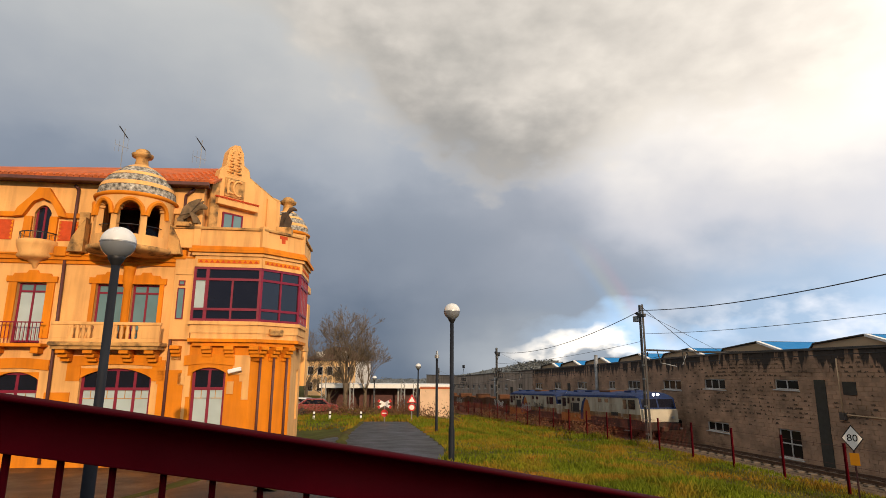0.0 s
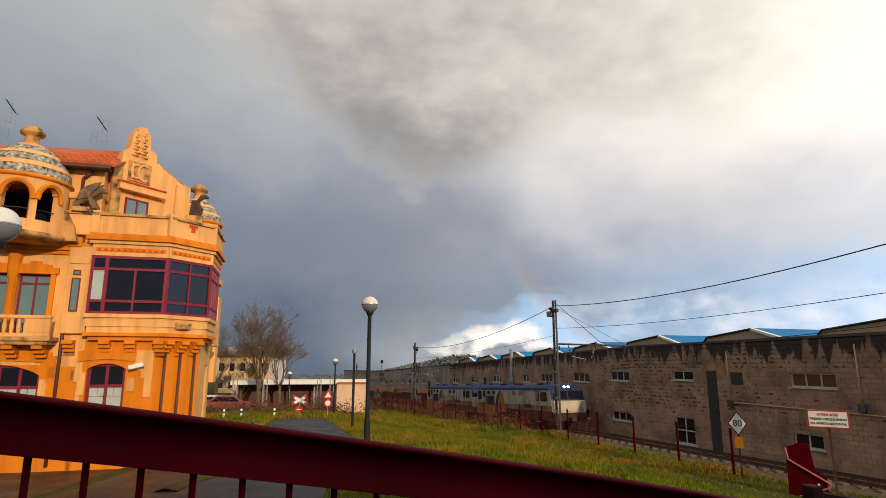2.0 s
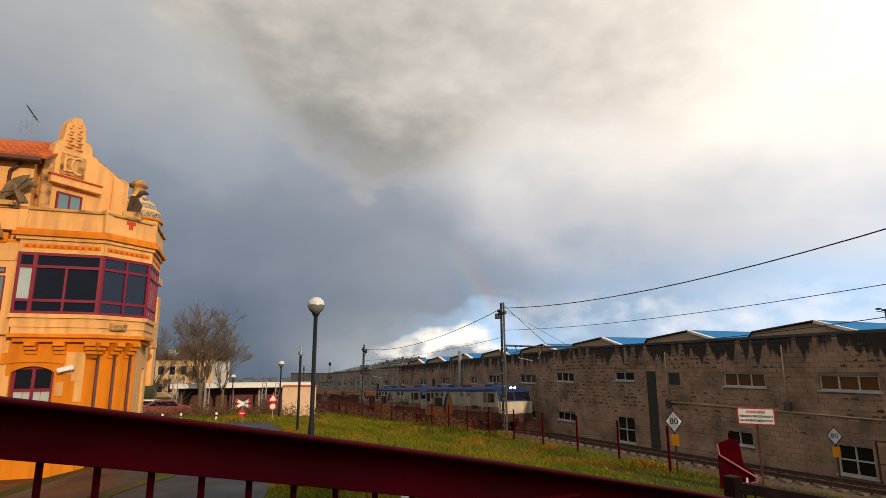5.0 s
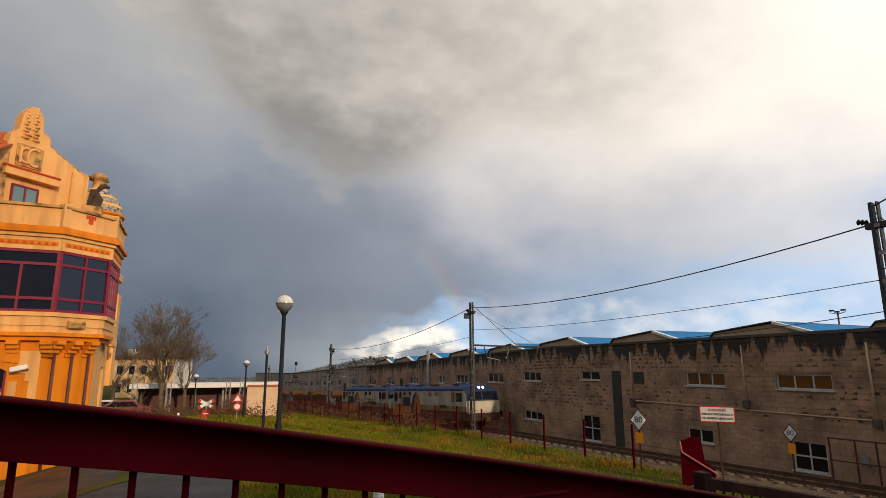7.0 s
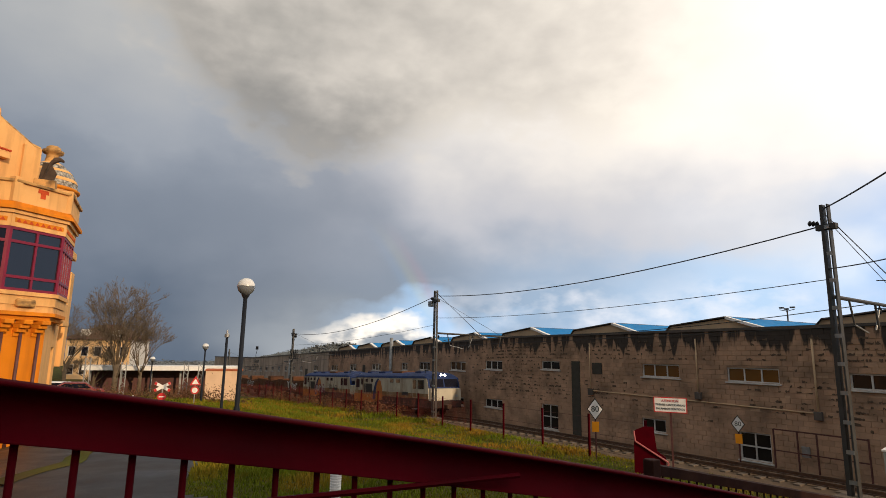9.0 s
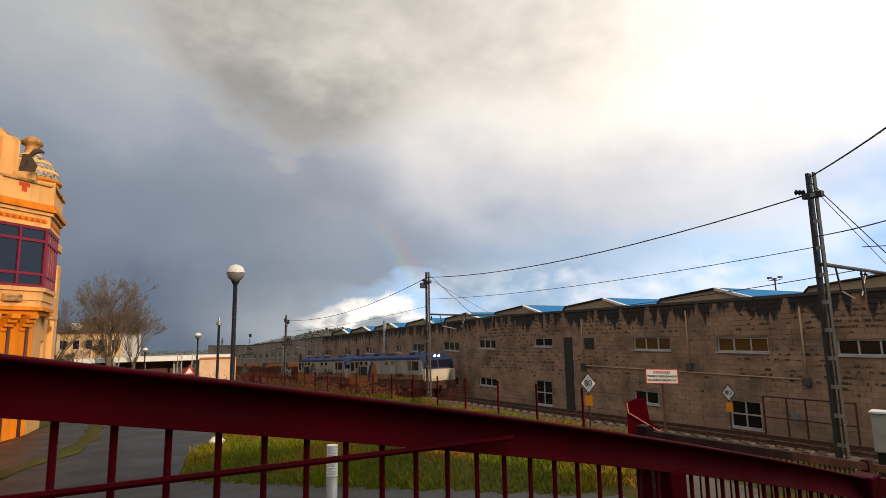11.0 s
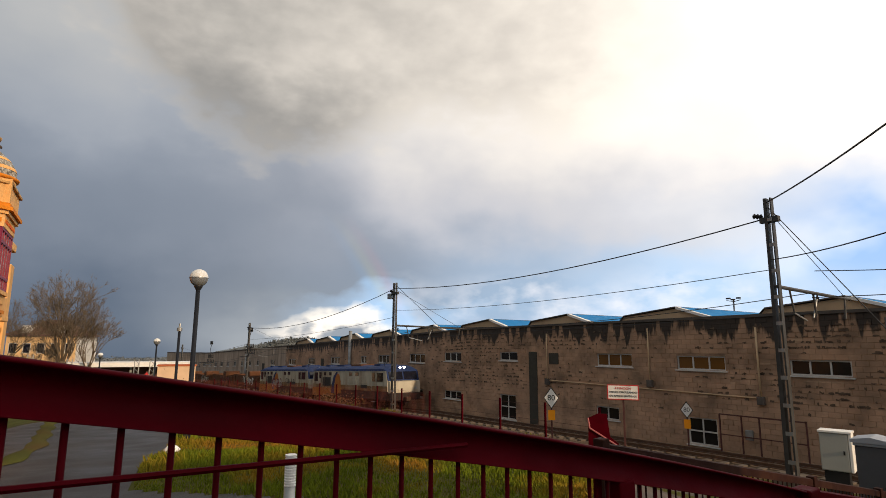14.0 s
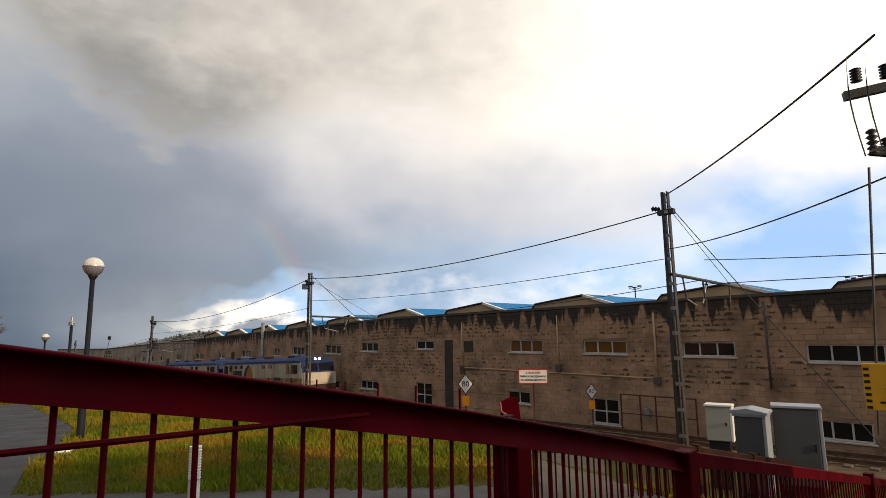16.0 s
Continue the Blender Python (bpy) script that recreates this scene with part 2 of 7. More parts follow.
def slab(bm, pts, y0, y1):
    """An upright outline (x, z) pulled from y0 to y1."""
    a = [bm.verts.new((x, y0, z)) for x, z in pts]
    b = [bm.verts.new((x, y1, z)) for x, z in pts]
    bm.faces.new(a), bm.faces.new(b[::-1])
    for i in range(len(pts)):
        j = (i + 1) % len(pts)
        bm.faces.new((a[j], a[i], b[i], b[j]))


def rod(bm, a, b, r0, r1=None, n=8):
    r1 = r0 if r1 is None else r1
    a, b = Vector(a), Vector(b)
    q = (b - a).to_track_quat("Z", "Y").to_matrix()
    ra, rb = [], []
    for i in range(n):
        w = 2 * math.pi * i / n
        d = q @ Vector((math.cos(w), math.sin(w), 0))
        ra.append(bm.verts.new(a + d * r0)), rb.append(bm.verts.new(b + d * r1))
    for i in range(n):
        j = (i + 1) % n
        bm.faces.new((ra[i], ra[j], rb[j], rb[i]))
    bm.faces.new(ra[::-1]), bm.faces.new(rb)


def spin(bm, prof, n=24, cx=0, cy=0, a0=0.0, a1=360.0):
    """A profile (radius, z) turned round the upright axis."""
    full = a1 - a0 >= 359.9
    rings = []
    steps = n if full else n + 1
    for r, z in prof:
        rings.append([bm.verts.new((cx + r * math.cos(radians(a0 + (a1 - a0) * i / n)), cy + r * math.sin(radians(a0 + (a1 - a0) * i / n)), z)) for i in range(steps)])
    for k in range(len(rings) - 1):
        for i in range(steps if full else steps - 1):
            j = (i + 1) % steps
            bm.faces.new((rings[k][i], rings[k][j], rings[k + 1][j], rings[k + 1][i]))
    bmesh.ops.remove_doubles(bm, verts=bm.verts, dist=1e-5)


def ring(x0, x1, y0, y1, z0, z1, f):
    """A rectangular frame, one closed piece."""
    bm = nb()
    o = [(x0, z0), (x1, z0), (x1, z1), (x0, z1)]
    i = [(x0 + f, z0 + f), (x1 - f, z0 + f), (x1 - f, z1 - f), (x0 + f, z1 - f)]
    v = [[bm.verts.new((x, y, z)) for x, z in pts] for pts, y in ((o, y0), (i, y0), (o, y1), (i, y1))]
    for k in range(4):
        j = (k + 1) % 4
        bm.faces.new((v[0][k], v[0][j], v[1][j], v[1][k])), bm.faces.new((v[2][k], v[3][k], v[3][j], v[2][j]))
        bm.faces.new((v[0][j], v[0][k], v[2][k], v[2][j])), bm.faces.new((v[1][k], v[1][j], v[3][j], v[3][k]))
    return bm


def wire(name, pts, r, material, label, category="cable"):
    """A hanging line as a thin tube through the points."""
    bm = nb()
    pts = [Vector(p) for p in pts]
    rings = []
    for k, p in enumerate(pts):
        d = (pts[min(k + 1, len(pts) - 1)] - pts[max(k - 1, 0)]).to_track_quat("Z", "Y").to_matrix()
        rings.append([bm.verts.new(p + d @ Vector((r * math.cos(w * 1.2566), r * math.sin(w * 1.2566), 0))) for w in range(5)])
    for a, b in zip(rings, rings[1:]):
        for i in range(5):
            bm.faces.new((a[i], a[(i + 1) % 5], b[(i + 1) % 5], b[i]))
    return tagged(link(name, bm, material), label, category)


def sag(a, b, drop, n=14):
    a, b = Vector(a), Vector(b)
    return [a.lerp(b, i / n) - Vector((0, 0, drop * 4 * (i / n) * (1 - i / n))) for i in range(n + 1)]


def words(text, size, material, parent, m, depth=0.004, name="lettering"):
    cu = bpy.data.curves.new(name, "FONT")
    cu.body, cu.size, cu.extrude, cu.align_x, cu.align_y = text, size, depth, "CENTER", "CENTER"
    tmp = bpy.data.objects.new("tmp", cu)
    me = bpy.data.meshes.new_from_object(tmp)
    bpy.data.objects.remove(tmp)
    me.materials.clear()
    me.materials.append(material)
    ob = new(name, me)
    ob.parent = parent
    ob.matrix_basis = m
    return ob


# ---- plan ----
WU, WN = Vector((math.sin(radians(-12.3)), math.cos(radians(-12.3)), 0)), Vector((math.cos(radians(-12.3)), -math.sin(radians(-12.3)), 0))
# along the railway: x runs down the line, y towards the road, z up
LINE = Matrix(((WU.x, -WN.x, 0, 0), (WU.y, -WN.y, 0, 0), (0, 0, 1, 0), (0, 0, 0, 1)))


def at_line(s, p, z=0.0):
    return WU * s + WN * p + Vector((0, 0, z))


def line_z(s):
    """The level of the foot of the shed along the line."""
    return 0.24 - 0.0115 * s - 0.028 * max(0.0, s - 30) * (1 if s < 95 else 0) - (0.028 * 65 if s >= 95 else 0)


def step(v, a, b):
    q = min(1.0, max(0.0, (v - a) / (b - a)))
    return q * q * (3 - 2 * q)


def ground_z(x, y):
    s, p = x * WU.x + y * WU.y, x * WN.x + y * WN.y
    path = 3.0 - 0.05 * min(max(y, -30.0), 75.0)
    path -= 0.72 * step(-x, 4.5, 8.0) * step(y, 6.0, 16.0) * (1 - step(y, 30, 45))
    path -= 0.95 * step(x, 4.5, 10.5) * (1 - step(y, 6.5, 10.5))
    fence = min(path, line_z(s) + 0.75)
    track = line_z(s) + 0.1
    z = path + (fence - path) * step(p, 7.5, 14.5)
    z = z + (track - z) * step(p, 17.6, 19.6)
    far = math.hypot(x, y)
    return z + (-90.0 - z) * step(far, 170, 1200)


asphalt = mat("asphalt", (0.030, 0.025, 0.021), 0.46, 0, 0.35, 0.5, 60, 0.3, (0.016, 0.013, 0.011), 0.6, 0.35, spec=0.20)
soil = mat("turf", (0.064, 0.066, 0.010), 0.95, 0, 0.5, 0.6, 18, 0.8, (0.085, 0.045, 0.016), 0.6, 0.5, spec=0.1)
ballast = mat("ballast", (0.135, 0.088, 0.052), 0.95, 0, 0.5, 2.0, 25, 1.0, (0.09, 0.06, 0.04), 0.6, 0.8)
red = mat("red_paint", (0.070, 0.0008, 0.0048), 0.6, 0, 0.25, 2.0, 50, 0.06, (0.034, 0.0006, 0.003), 0.5, 3.0, spec=0.03)
steel_dark = mat("dark_post_paint", (0.014, 0.017, 0.024), 0.6, 0.0, 0.2, 3, 60, 0.1, spec=0.12)
galv = mat("galvanised_steel", (0.33, 0.34, 0.34), 0.5, 0.7, 0.3, 3, 40, 0.1, (0.16, 0.14, 0.12), 0.4, 2)
black = mat("black_iron", (0.02, 0.02, 0.022), 0.5, 0.3, 0.2, 3, 40, 0.1)
white_paint = mat("white_paint", (0.78, 0.77, 0.74), 0.5, 0, 0.1, 3, 40, 0.05)

# ---- ground ----
def between(v, xs, ys):
    return float(np.interp(v, xs, ys))


def on_path(x, y):
    """Tarmac of the lane, of the yard before the station and of the near crossing road."""
    if y > 41 or y < -4 or x > 5.4 + 0.15 * y:
        return False
    if x >= -0.6 and y < max(5.4 - 0.2 * (x - 5), 9.3 - 0.8 * x):
        return x * WN.x + y * WN.y < 17.0
    right = between(y, (9, 12, 14, 20, 24, 41), (-0.5, -0.6, -0.3, 0.1, -0.3, -2.4))
    kerb = between(y, (12, 14, 17, 24, 28, 41), (-3.5, -3.0, -3.1, -4.1, -4.6, -5.6))
    if x > right or (y > 26 and x < kerb):
        return False
    return True


def sheet(name, material, x0, x1, y0, y1, nx, ny, lift=0.0, keep=None):
    bm = nb()
    grid = {}
    for i in range(nx + 1):
        for j in range(ny + 1):
            x, y = x0 + (x1 - x0) * i / nx, y0 + (y1 - y0) * j / ny
            grid[i, j] = bm.verts.new((x, y, ground_z(x, y) + lift))
    for i in range(nx):
        for j in range(ny):
            if keep and not keep(x0 + (x1 - x0) * (i + .5) / nx, y0 + (y1 - y0) * (j + .5) / ny):
                continue
            bm.faces.new((grid[i, j], grid[i + 1, j], grid[i + 1, j + 1], grid[i, j + 1]))
    for v in [v for v in bm.verts if not v.link_faces]:
        bm.verts.remove(v)
    return link(name, bm, material, None, True)


def ground_sheet():
    """One sheet, fine near the camera and coarse to the horizon."""
    marks = [-4000, -1500, -700, -420, -300, -220, -160, -110, -80, -60] + list(range(-48, 49, 2)) + [56, 66, 80, 100, 130, 160, 220, 300, 420, 700, 1500, 4000]
    marks_y = [-4000, -1500, -700, -420, -300, -220, -160, -110, -80, -60, -40, -28] + list(range(-20, 91, 2)) + [100, 115, 130, 160, 220, 300, 420, 700, 1500, 4000]
    bm = nb()
    g = [[bm.verts.new((x, y, ground_z(x, y))) for y in marks_y] for x in marks]
    for i in range(len(marks) - 1):
        for j in range(len(marks_y) - 1):
            bm.faces.new((g[i][j], g[i + 1][j], g[i + 1][j + 1], g[i][j + 1]))
    return tagged(link("ground", bm, soil, None, True), "rough turf and soil sloping gently to the railway", "ground", kind="structure")


ground_sheet()
tagged(sheet("road", asphalt, -22, 20, -4, 41, 210, 200, 0.02, on_path), "dark wet tarmac lane and yard with patches", "road", kind="structure")

def on_footpath(x, y):
    """Pale concrete way that leads down to the track crossing."""
    ax, ay, bx_, by_ = 4.6, 4.3, 13.0, 13.3
    q = ((x - ax) * (bx_ - ax) + (y - ay) * (by_ - ay)) / ((bx_ - ax) ** 2 + (by_ - ay) ** 2)
    return 0 < q < 1 and math.hypot(x - ax - q * (bx_ - ax), y - ay - q * (by_ - ay)) < 0.55 + 0.5 * q


tagged(sheet("footpath", mat("pale_path_concrete", (0.10, 0.075, 0.058), 0.9, 0, 0.3, 1.0, 30, 0.3, (0.09, 0.07, 0.055), 0.5, 0.8), 1.5, 13, 2, 15.5, 115, 135, 0.035, on_footpath), "pale worn concrete footpath down to the crossing", "path", kind="structure")

# weedy kerb strip between the lane and the yard
bm = nb()
for y in [11.5 + 0.5 * k for k in range(60)]:
    kx = between(y, (12, 14, 17, 24, 28, 41), (-3.5, -3.0, -3.1, -4.1, -4.6, -5.6))
    bm.verts.new((kx - 0.2 - 0.05 * math.sin(y * 3), y, ground_z(kx, y) + 0.03)), bm.verts.new((kx, y, ground_z(kx, y) + 0.09)), bm.verts.new((kx + 0.2 + 0.06 * math.sin(y * 2.3), y, ground_z(kx, y) + 0.03))
bm.verts.ensure_lookup_table()
for k in range(59):
    for q in (0, 1):
        bm.faces.new([bm.verts[3 * k + q], bm.verts[3 * k + q + 1], bm.verts[3 * k + q + 4], bm.verts[3 * k + q + 3]])
tagged(link("verge", bm, soil, None, True), "narrow weedy kerb strip beside the lane", "verge", kind="structure")

bed = nb()
for i in range(-8, 45):
    s0, s1 = i * 3.0, i * 3.0 + 3.0
    a = [at_line(s0, 19.3, line_z(s0) + 0.12), at_line(s0, 20.0, line_z(s0) + 0.36), at_line(s0, 23.2, line_z(s0) + 0.36), at_line(s0, 24.0, line_z(s0) + 0.1)]
    b = [at_line(s1, 19.3, line_z(s1) + 0.12), at_line(s1, 20.0, line_z(s1) + 0.36), at_line(s1, 23.2, line_z(s1) + 0.36), at_line(s1, 24.0, line_z(s1) + 0.1)]
    va, vb = [bed.verts.new(v) for v in a], [bed.verts.new(v) for v in b]
    for k in range(3):
        bed.faces.new((va[k], va[k + 1], vb[k + 1], vb[k]))
bmesh.ops.remove_doubles(bed, verts=bed.verts, dist=0.001)
tagged(link("track_bed", bed, ballast), "brown stone ballast of the railway track", "track bed", kind="structure")

TRACK_P = 21.6
rail_steel = mat("rail_steel", (0.16, 0.10, 0.07), 0.45, 0.6, 0.3, 4, 40, 0.1)
for off in (-0.5, 0.5):
    bm = nb()
    for i in range(-8, 44):
        s0, s1 = i * 3.0, i * 3.0 + 3.0
        for z0, z1, w in ((0.42, 0.45, 0.06), (0.45, 0.52, 0.012), (0.52, 0.56, 0.033)):
            c = []
            for s in (s0, s1):
                for dp, zz in ((-w, z0), (w, z0), (w, z1), (-w, z1)):
                    c.append(bm.verts.new(at_line(s, TRACK_P + off + dp, line_z(s) + zz)))
            for f in ((0, 1, 5, 4), (1, 2, 6, 5), (2, 3, 7, 6), (3, 0, 4, 7)):
                bm.faces.new([c[k] for k in f])
    tagged(link("rail", bm, rail_steel), "rusty steel running rail with a worn top", "rail", "rails of the track", "structure")
sleeper_mat = mat("sleeper_concrete", (0.13, 0.10, 0.075), 0.9, 0, 0.3, 3, 30, 0.3)
bm = boxb(-0.12, 0.12, -0.95, 0.95, 0.30, 0.415, 0.015)
sl = link("sleeper", bm, sleeper_mat)
sl.matrix_world = Matrix.Translation((0, 0, line_z(-20))) @ Matrix.Translation(at_line(-20, TRACK_P)) @ LINE
tagged(sl, "grey concrete sleeper bedded in the ballast", "sleeper", "sleepers of the track")
for i in range(1, 110):
    s = -20 + i * 0.65
    copy_thing(sl, Matrix.Translation(at_line(s, TRACK_P, line_z(s))) @ LINE)

# ---- long concrete-block shed beside the railway ----
block_mat = mat("concrete_block", (0.52, 0.345, 0.225), 0.95, 0, 0.24, 1.3, 22, 0.5, (0.10, 0.075, 0.055), 0.45, 0.8)


def add_courses(m, bricks=True):
    """Block courses: lines in colour and relief, and black run-off below the coping."""
    nt = m.node_tree
    bs = nt.nodes["Principled BSDF"]
    geo = nt.nodes.new("ShaderNodeNewGeometry")
    mp = nt.nodes.new("ShaderNodeVectorRotate")
    mp.rotation_type = "Z_AXIS"
    mp.inputs["Angle"].default_value = radians(-12.3 - 90)
    nt.links.new(geo.outputs["Position"], mp.inputs["Vector"])
    sp = nt.nodes.new("ShaderNodeSeparateXYZ")
    nt.links.new(mp.outputs[0], sp.inputs[0])
    cb = nt.nodes.new("ShaderNodeCombineXYZ")
    nt.links.new(sp.outputs[0], cb.inputs[0])
    nt.links.new(sp.outputs[2], cb.inputs[1])
    br = nt.nodes.new("ShaderNodeTexBrick")
    br.inputs["Scale"].default_value = 1.0
    br.inputs["Brick Width"].default_value, br.inputs["Row Height"].default_value = 0.42, 0.21
    br.inputs["Mortar Size"].default_value, br.inputs["Mortar Smooth"].default_value = 0.010, 0.6
    br.inputs["Color1"].default_value, br.inputs["Color2"].default_value = (1, 1, 1, 1), (0.60, 0.55, 0.54, 1)
    br.inputs["Mortar"].default_value = (0.70, 0.67, 0.63, 1)
    nt.links.new(cb.outputs[0], br.inputs["Vector"])
    old = bs.inputs["Base Color"].links[0].from_socket
    mx = nt.nodes.new("ShaderNodeMix")
    mx.data_type, mx.blend_type = "RGBA", "MULTIPLY"
    mx.inputs["Factor"].default_value = 0.85
    nt.links.new(old, mx.inputs[6])
    if bricks:
        nt.links.new(br.outputs["Color"], mx.inputs[7])
    else:
        mx.inputs[7].default_value = (1, 1, 1, 1)
    # sooty streaks that run down from the top
    st = nt.nodes.new("ShaderNodeTexNoise")
    st.inputs["Scale"].default_value, st.inputs["Detail"].default_value = 1.0, 5
    mm = nt.nodes.new("ShaderNodeMapping")
    mm.inputs["Scale"].default_value = (2.3, 0.24, 1)
    nt.links.new(cb.outputs[0], mm.inputs[0]), nt.links.new(mm.outputs[0], st.inputs["Vector"])
    up = nt.nodes.new("ShaderNodeMapRange")
    up.inputs[1].default_value, up.inputs[2].default_value, up.inputs[3].default_value, up.inputs[4].default_value = 4.2, 5.75, -0.26, 0.165
    fall = nt.nodes.new("ShaderNodeMath")
    fall.operation = "MULTIPLY_ADD"
    nt.links.new(sp.outputs[0], fall.inputs[0])
    fall.inputs[1].default_value = 0.0115
    nt.links.new(sp.outputs[2], fall.inputs[2])
    dip = nt.nodes.new("ShaderNodeMapRange")
    for q, v in ((1, 30), (2, 95), (3, 0), (4, 1.82)):
        dip.inputs[q].default_value = v
    nt.links.new(sp.outputs[0], dip.inputs[0])
    lvl = nt.nodes.new("ShaderNodeMath")
    nt.links.new(fall.outputs[0], lvl.inputs[0]), nt.links.new(dip.outputs[0], lvl.inputs[1])
    nt.links.new(lvl.outputs[0], up.inputs[0])
    ad = nt.nodes.new("ShaderNodeMath")
    nt.links.new(st.outputs["Fac"], ad.inputs[0]), nt.links.new(up.outputs[0], ad.inputs[1])
    rg = nt.nodes.new("ShaderNodeMapRange")
    rg.inputs[1].default_value, rg.inputs[2].default_value, rg.inputs[3].default_value, rg.inputs[4].default_value = 0.545, 0.61, 0.0, 0.95
    nt.links.new(ad.outputs[0], rg.inputs[0])
    m2 = nt.nodes.new("ShaderNodeMix")
    m2.data_type = "RGBA"
    nt.links.new(rg.outputs[0], m2.inputs["Factor"]), nt.links.new(mx.outputs[2], m2.inputs[6])
    m2.inputs[7].default_value = (0.035, 0.03, 0.027, 1)
    nt.links.new(m2.outputs[2], bs.inputs["Base Color"])


add_courses(block_mat)
block_face = mat("block_face", (0.54, 0.335, 0.215), 0.95, 0, 0.30, 1.3, 22, 0.6, (0.08, 0.058, 0.042), 0.55, 0.9, island=0.40)
add_courses(block_face, False)
shed_frame_mat = mat("window_frame_white", (0.55, 0.53, 0.50), 0.6, 0, 0.2, 3, 40, 0.1)
shed_glass = glass("dark_window_glass", (0.02, 0.017, 0.015), 0.12, 0.2)
# amber glow of the lit panes is put into the glass colour
amber_glass = glass("amber_lit_glass", (0.15, 0.07, 0.02), 0.15, 0.2)
coping_mat = mat("shed_coping", (0.10, 0.085, 0.075), 0.9, 0, 0.35, 2, 20, 0.3)
blue_sheet = mat("blue_roof_sheet", (0.015, 0.20, 0.50), 0.8, 0.0, 0.2, 1.0, 15, 0.1, (0.02, 0.10, 0.24), 0.4, 1, spec=0.1)
ochre_render = mat("ochre_render", (0.58, 0.41, 0.25), 0.9, 0, 0.2, 1.0, 20, 0.2)

SHED_P, S_NEAR, S_FAR = 24.4, -14.0, 128.0
TOPH = 5.72
shed = thing("industrial_shed", LINE.copy(), "long stained concrete-block railway shed with sawtooth roof", "shed")
# windows: start, end along the line, sill and head above the foot, glazing bars
WINS = [(3.3, 5.65, 3.22, 3.86, 3), (8.1, 10.2, 3.4, 4.0, 3), (12.75, 15.0, 3.5, 4.12, 3), (17.4, 19.55, 3.56, 4.2, 3), (25.5, 27.1, 3.74, 4.26, 2), (31.0, 32.95, 3.66, 4.28, 3),
        (35.4, 37.5, 3.62, 4.28, 3), (40.5, 42.3, 3.66, 4.3, 3), (44.3, 45.4, 3.66, 4.3, 2), (49.5, 51.5, 3.66, 4.3, 3), (55.2, 56.9, 3.66, 4.3, 2), (60.2, 62.2, 3.66, 4.3, 3), (66.5, 68, 3.66, 4.3, 2),
        (-2.0, 0.4, 3.1, 3.8, 3), (-7.5, -5.0, 3.1, 3.8, 3),
        (3.9, 5.7, 0.52, 1.2, 3), (-2.4, 0, 0.5, 1.15, 3), (13.3, 14.65, 0.30, 1.45, 2), (18.3, 19.7, 0.92, 1.55, 2), (25.7, 27.15, 0.25, 1.7, 2), (31.0, 32.95, 1.12, 1.68, 3), (35.6, 37.6, 1.12, 1.68, 3),
        (41.0, 42.4, 0.2, 1.7, 2), (45.2, 46.6, 0.2, 1.7, 2), (51, 52.6, 1.1, 1.7, 3), (56.5, 58.0, 1.1, 1.7, 2), (61.5, 62.5, 1.1, 1.7, 2)]
WINS += [(72.0 + 3.2 * k, 73.1 + 3.2 * k, 3.66, 4.3, 2) for k in range(14)]


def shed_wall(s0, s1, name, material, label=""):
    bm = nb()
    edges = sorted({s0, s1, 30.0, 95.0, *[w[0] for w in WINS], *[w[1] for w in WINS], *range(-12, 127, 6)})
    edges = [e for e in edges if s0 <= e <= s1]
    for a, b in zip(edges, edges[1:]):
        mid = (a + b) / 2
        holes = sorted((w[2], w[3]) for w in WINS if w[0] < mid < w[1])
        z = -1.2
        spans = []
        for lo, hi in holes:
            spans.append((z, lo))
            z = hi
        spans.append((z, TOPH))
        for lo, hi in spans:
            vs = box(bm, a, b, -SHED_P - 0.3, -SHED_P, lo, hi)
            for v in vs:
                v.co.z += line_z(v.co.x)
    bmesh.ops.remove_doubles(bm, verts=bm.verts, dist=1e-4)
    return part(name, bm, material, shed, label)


shed_wall(S_NEAR, 63.0, "wall", block_mat)
# greyer far length, its colour also paled to stand for distance haze
grey_hazed = mat("grey_shed_render", (0.44, 0.345, 0.27), 0.95, 0, 0.28, 0.7, 14, 0.4, (0.13, 0.10, 0.08), 0.6, 0.9, streak=True)
shed_wall(63.0, S_FAR, "far_wall", grey_hazed, "plainer grey far length, paled in colour as by haze")
bm = nb()
for a in range(int(S_NEAR), int(S_FAR), 2):
    vs = box(bm, a, a + 2, -SHED_P - 0.4, -SHED_P + 0.07, TOPH, TOPH + 0.12)
    for v in vs:
        v.co.z += line_z(v.co.x)
bmesh.ops.remove_doubles(bm, verts=bm.verts, dist=1e-4)
part("coping", bm, coping_mat, shed, "blackened parapet coping")
for k, (a, b, lo, hi, n) in enumerate(WINS):
    z = line_z((a + b) / 2)
    y0, y1 = -SHED_P - 0.14, -SHED_P - 0.06
    f = 0.06
    win = part("window", ring(a, b, y0, y1, z + lo, z + hi, f), shed_frame_mat, shed)
    for i in range(1, n):
        c = a + (b - a) * i / n
        part("mullion", boxb(c - f / 2, c + f / 2, y0 + 0.003, y1 - 0.003, z + lo + f, z + hi - f), shed_frame_mat, win)
    if hi - lo > 1.0:
        part("transom", boxb(a + f, b - f, y0 + 0.006, y1 - 0.006, z + (lo + hi) / 2 - f / 2, z + (lo + hi) / 2 + f / 2), shed_frame_mat, win)
    bm = boxb(a - 0.08, b + 0.08, -SHED_P - 0.1, -SHED_P + 0.08, z + lo - 0.065, z + lo - 0.005, 0.01)
    part("sill", bm, shed_frame_mat, win)
    for i in range(n):
        c0, c1 = a + (b - a) * i / n, a + (b - a) * (i + 1) / n
        part("pane", boxb(c0, c1, y0 + 0.02, y0 + 0.04, z + lo, z + hi), amber_glass if (k in (2, 3) and i < 3) else shed_glass, win)
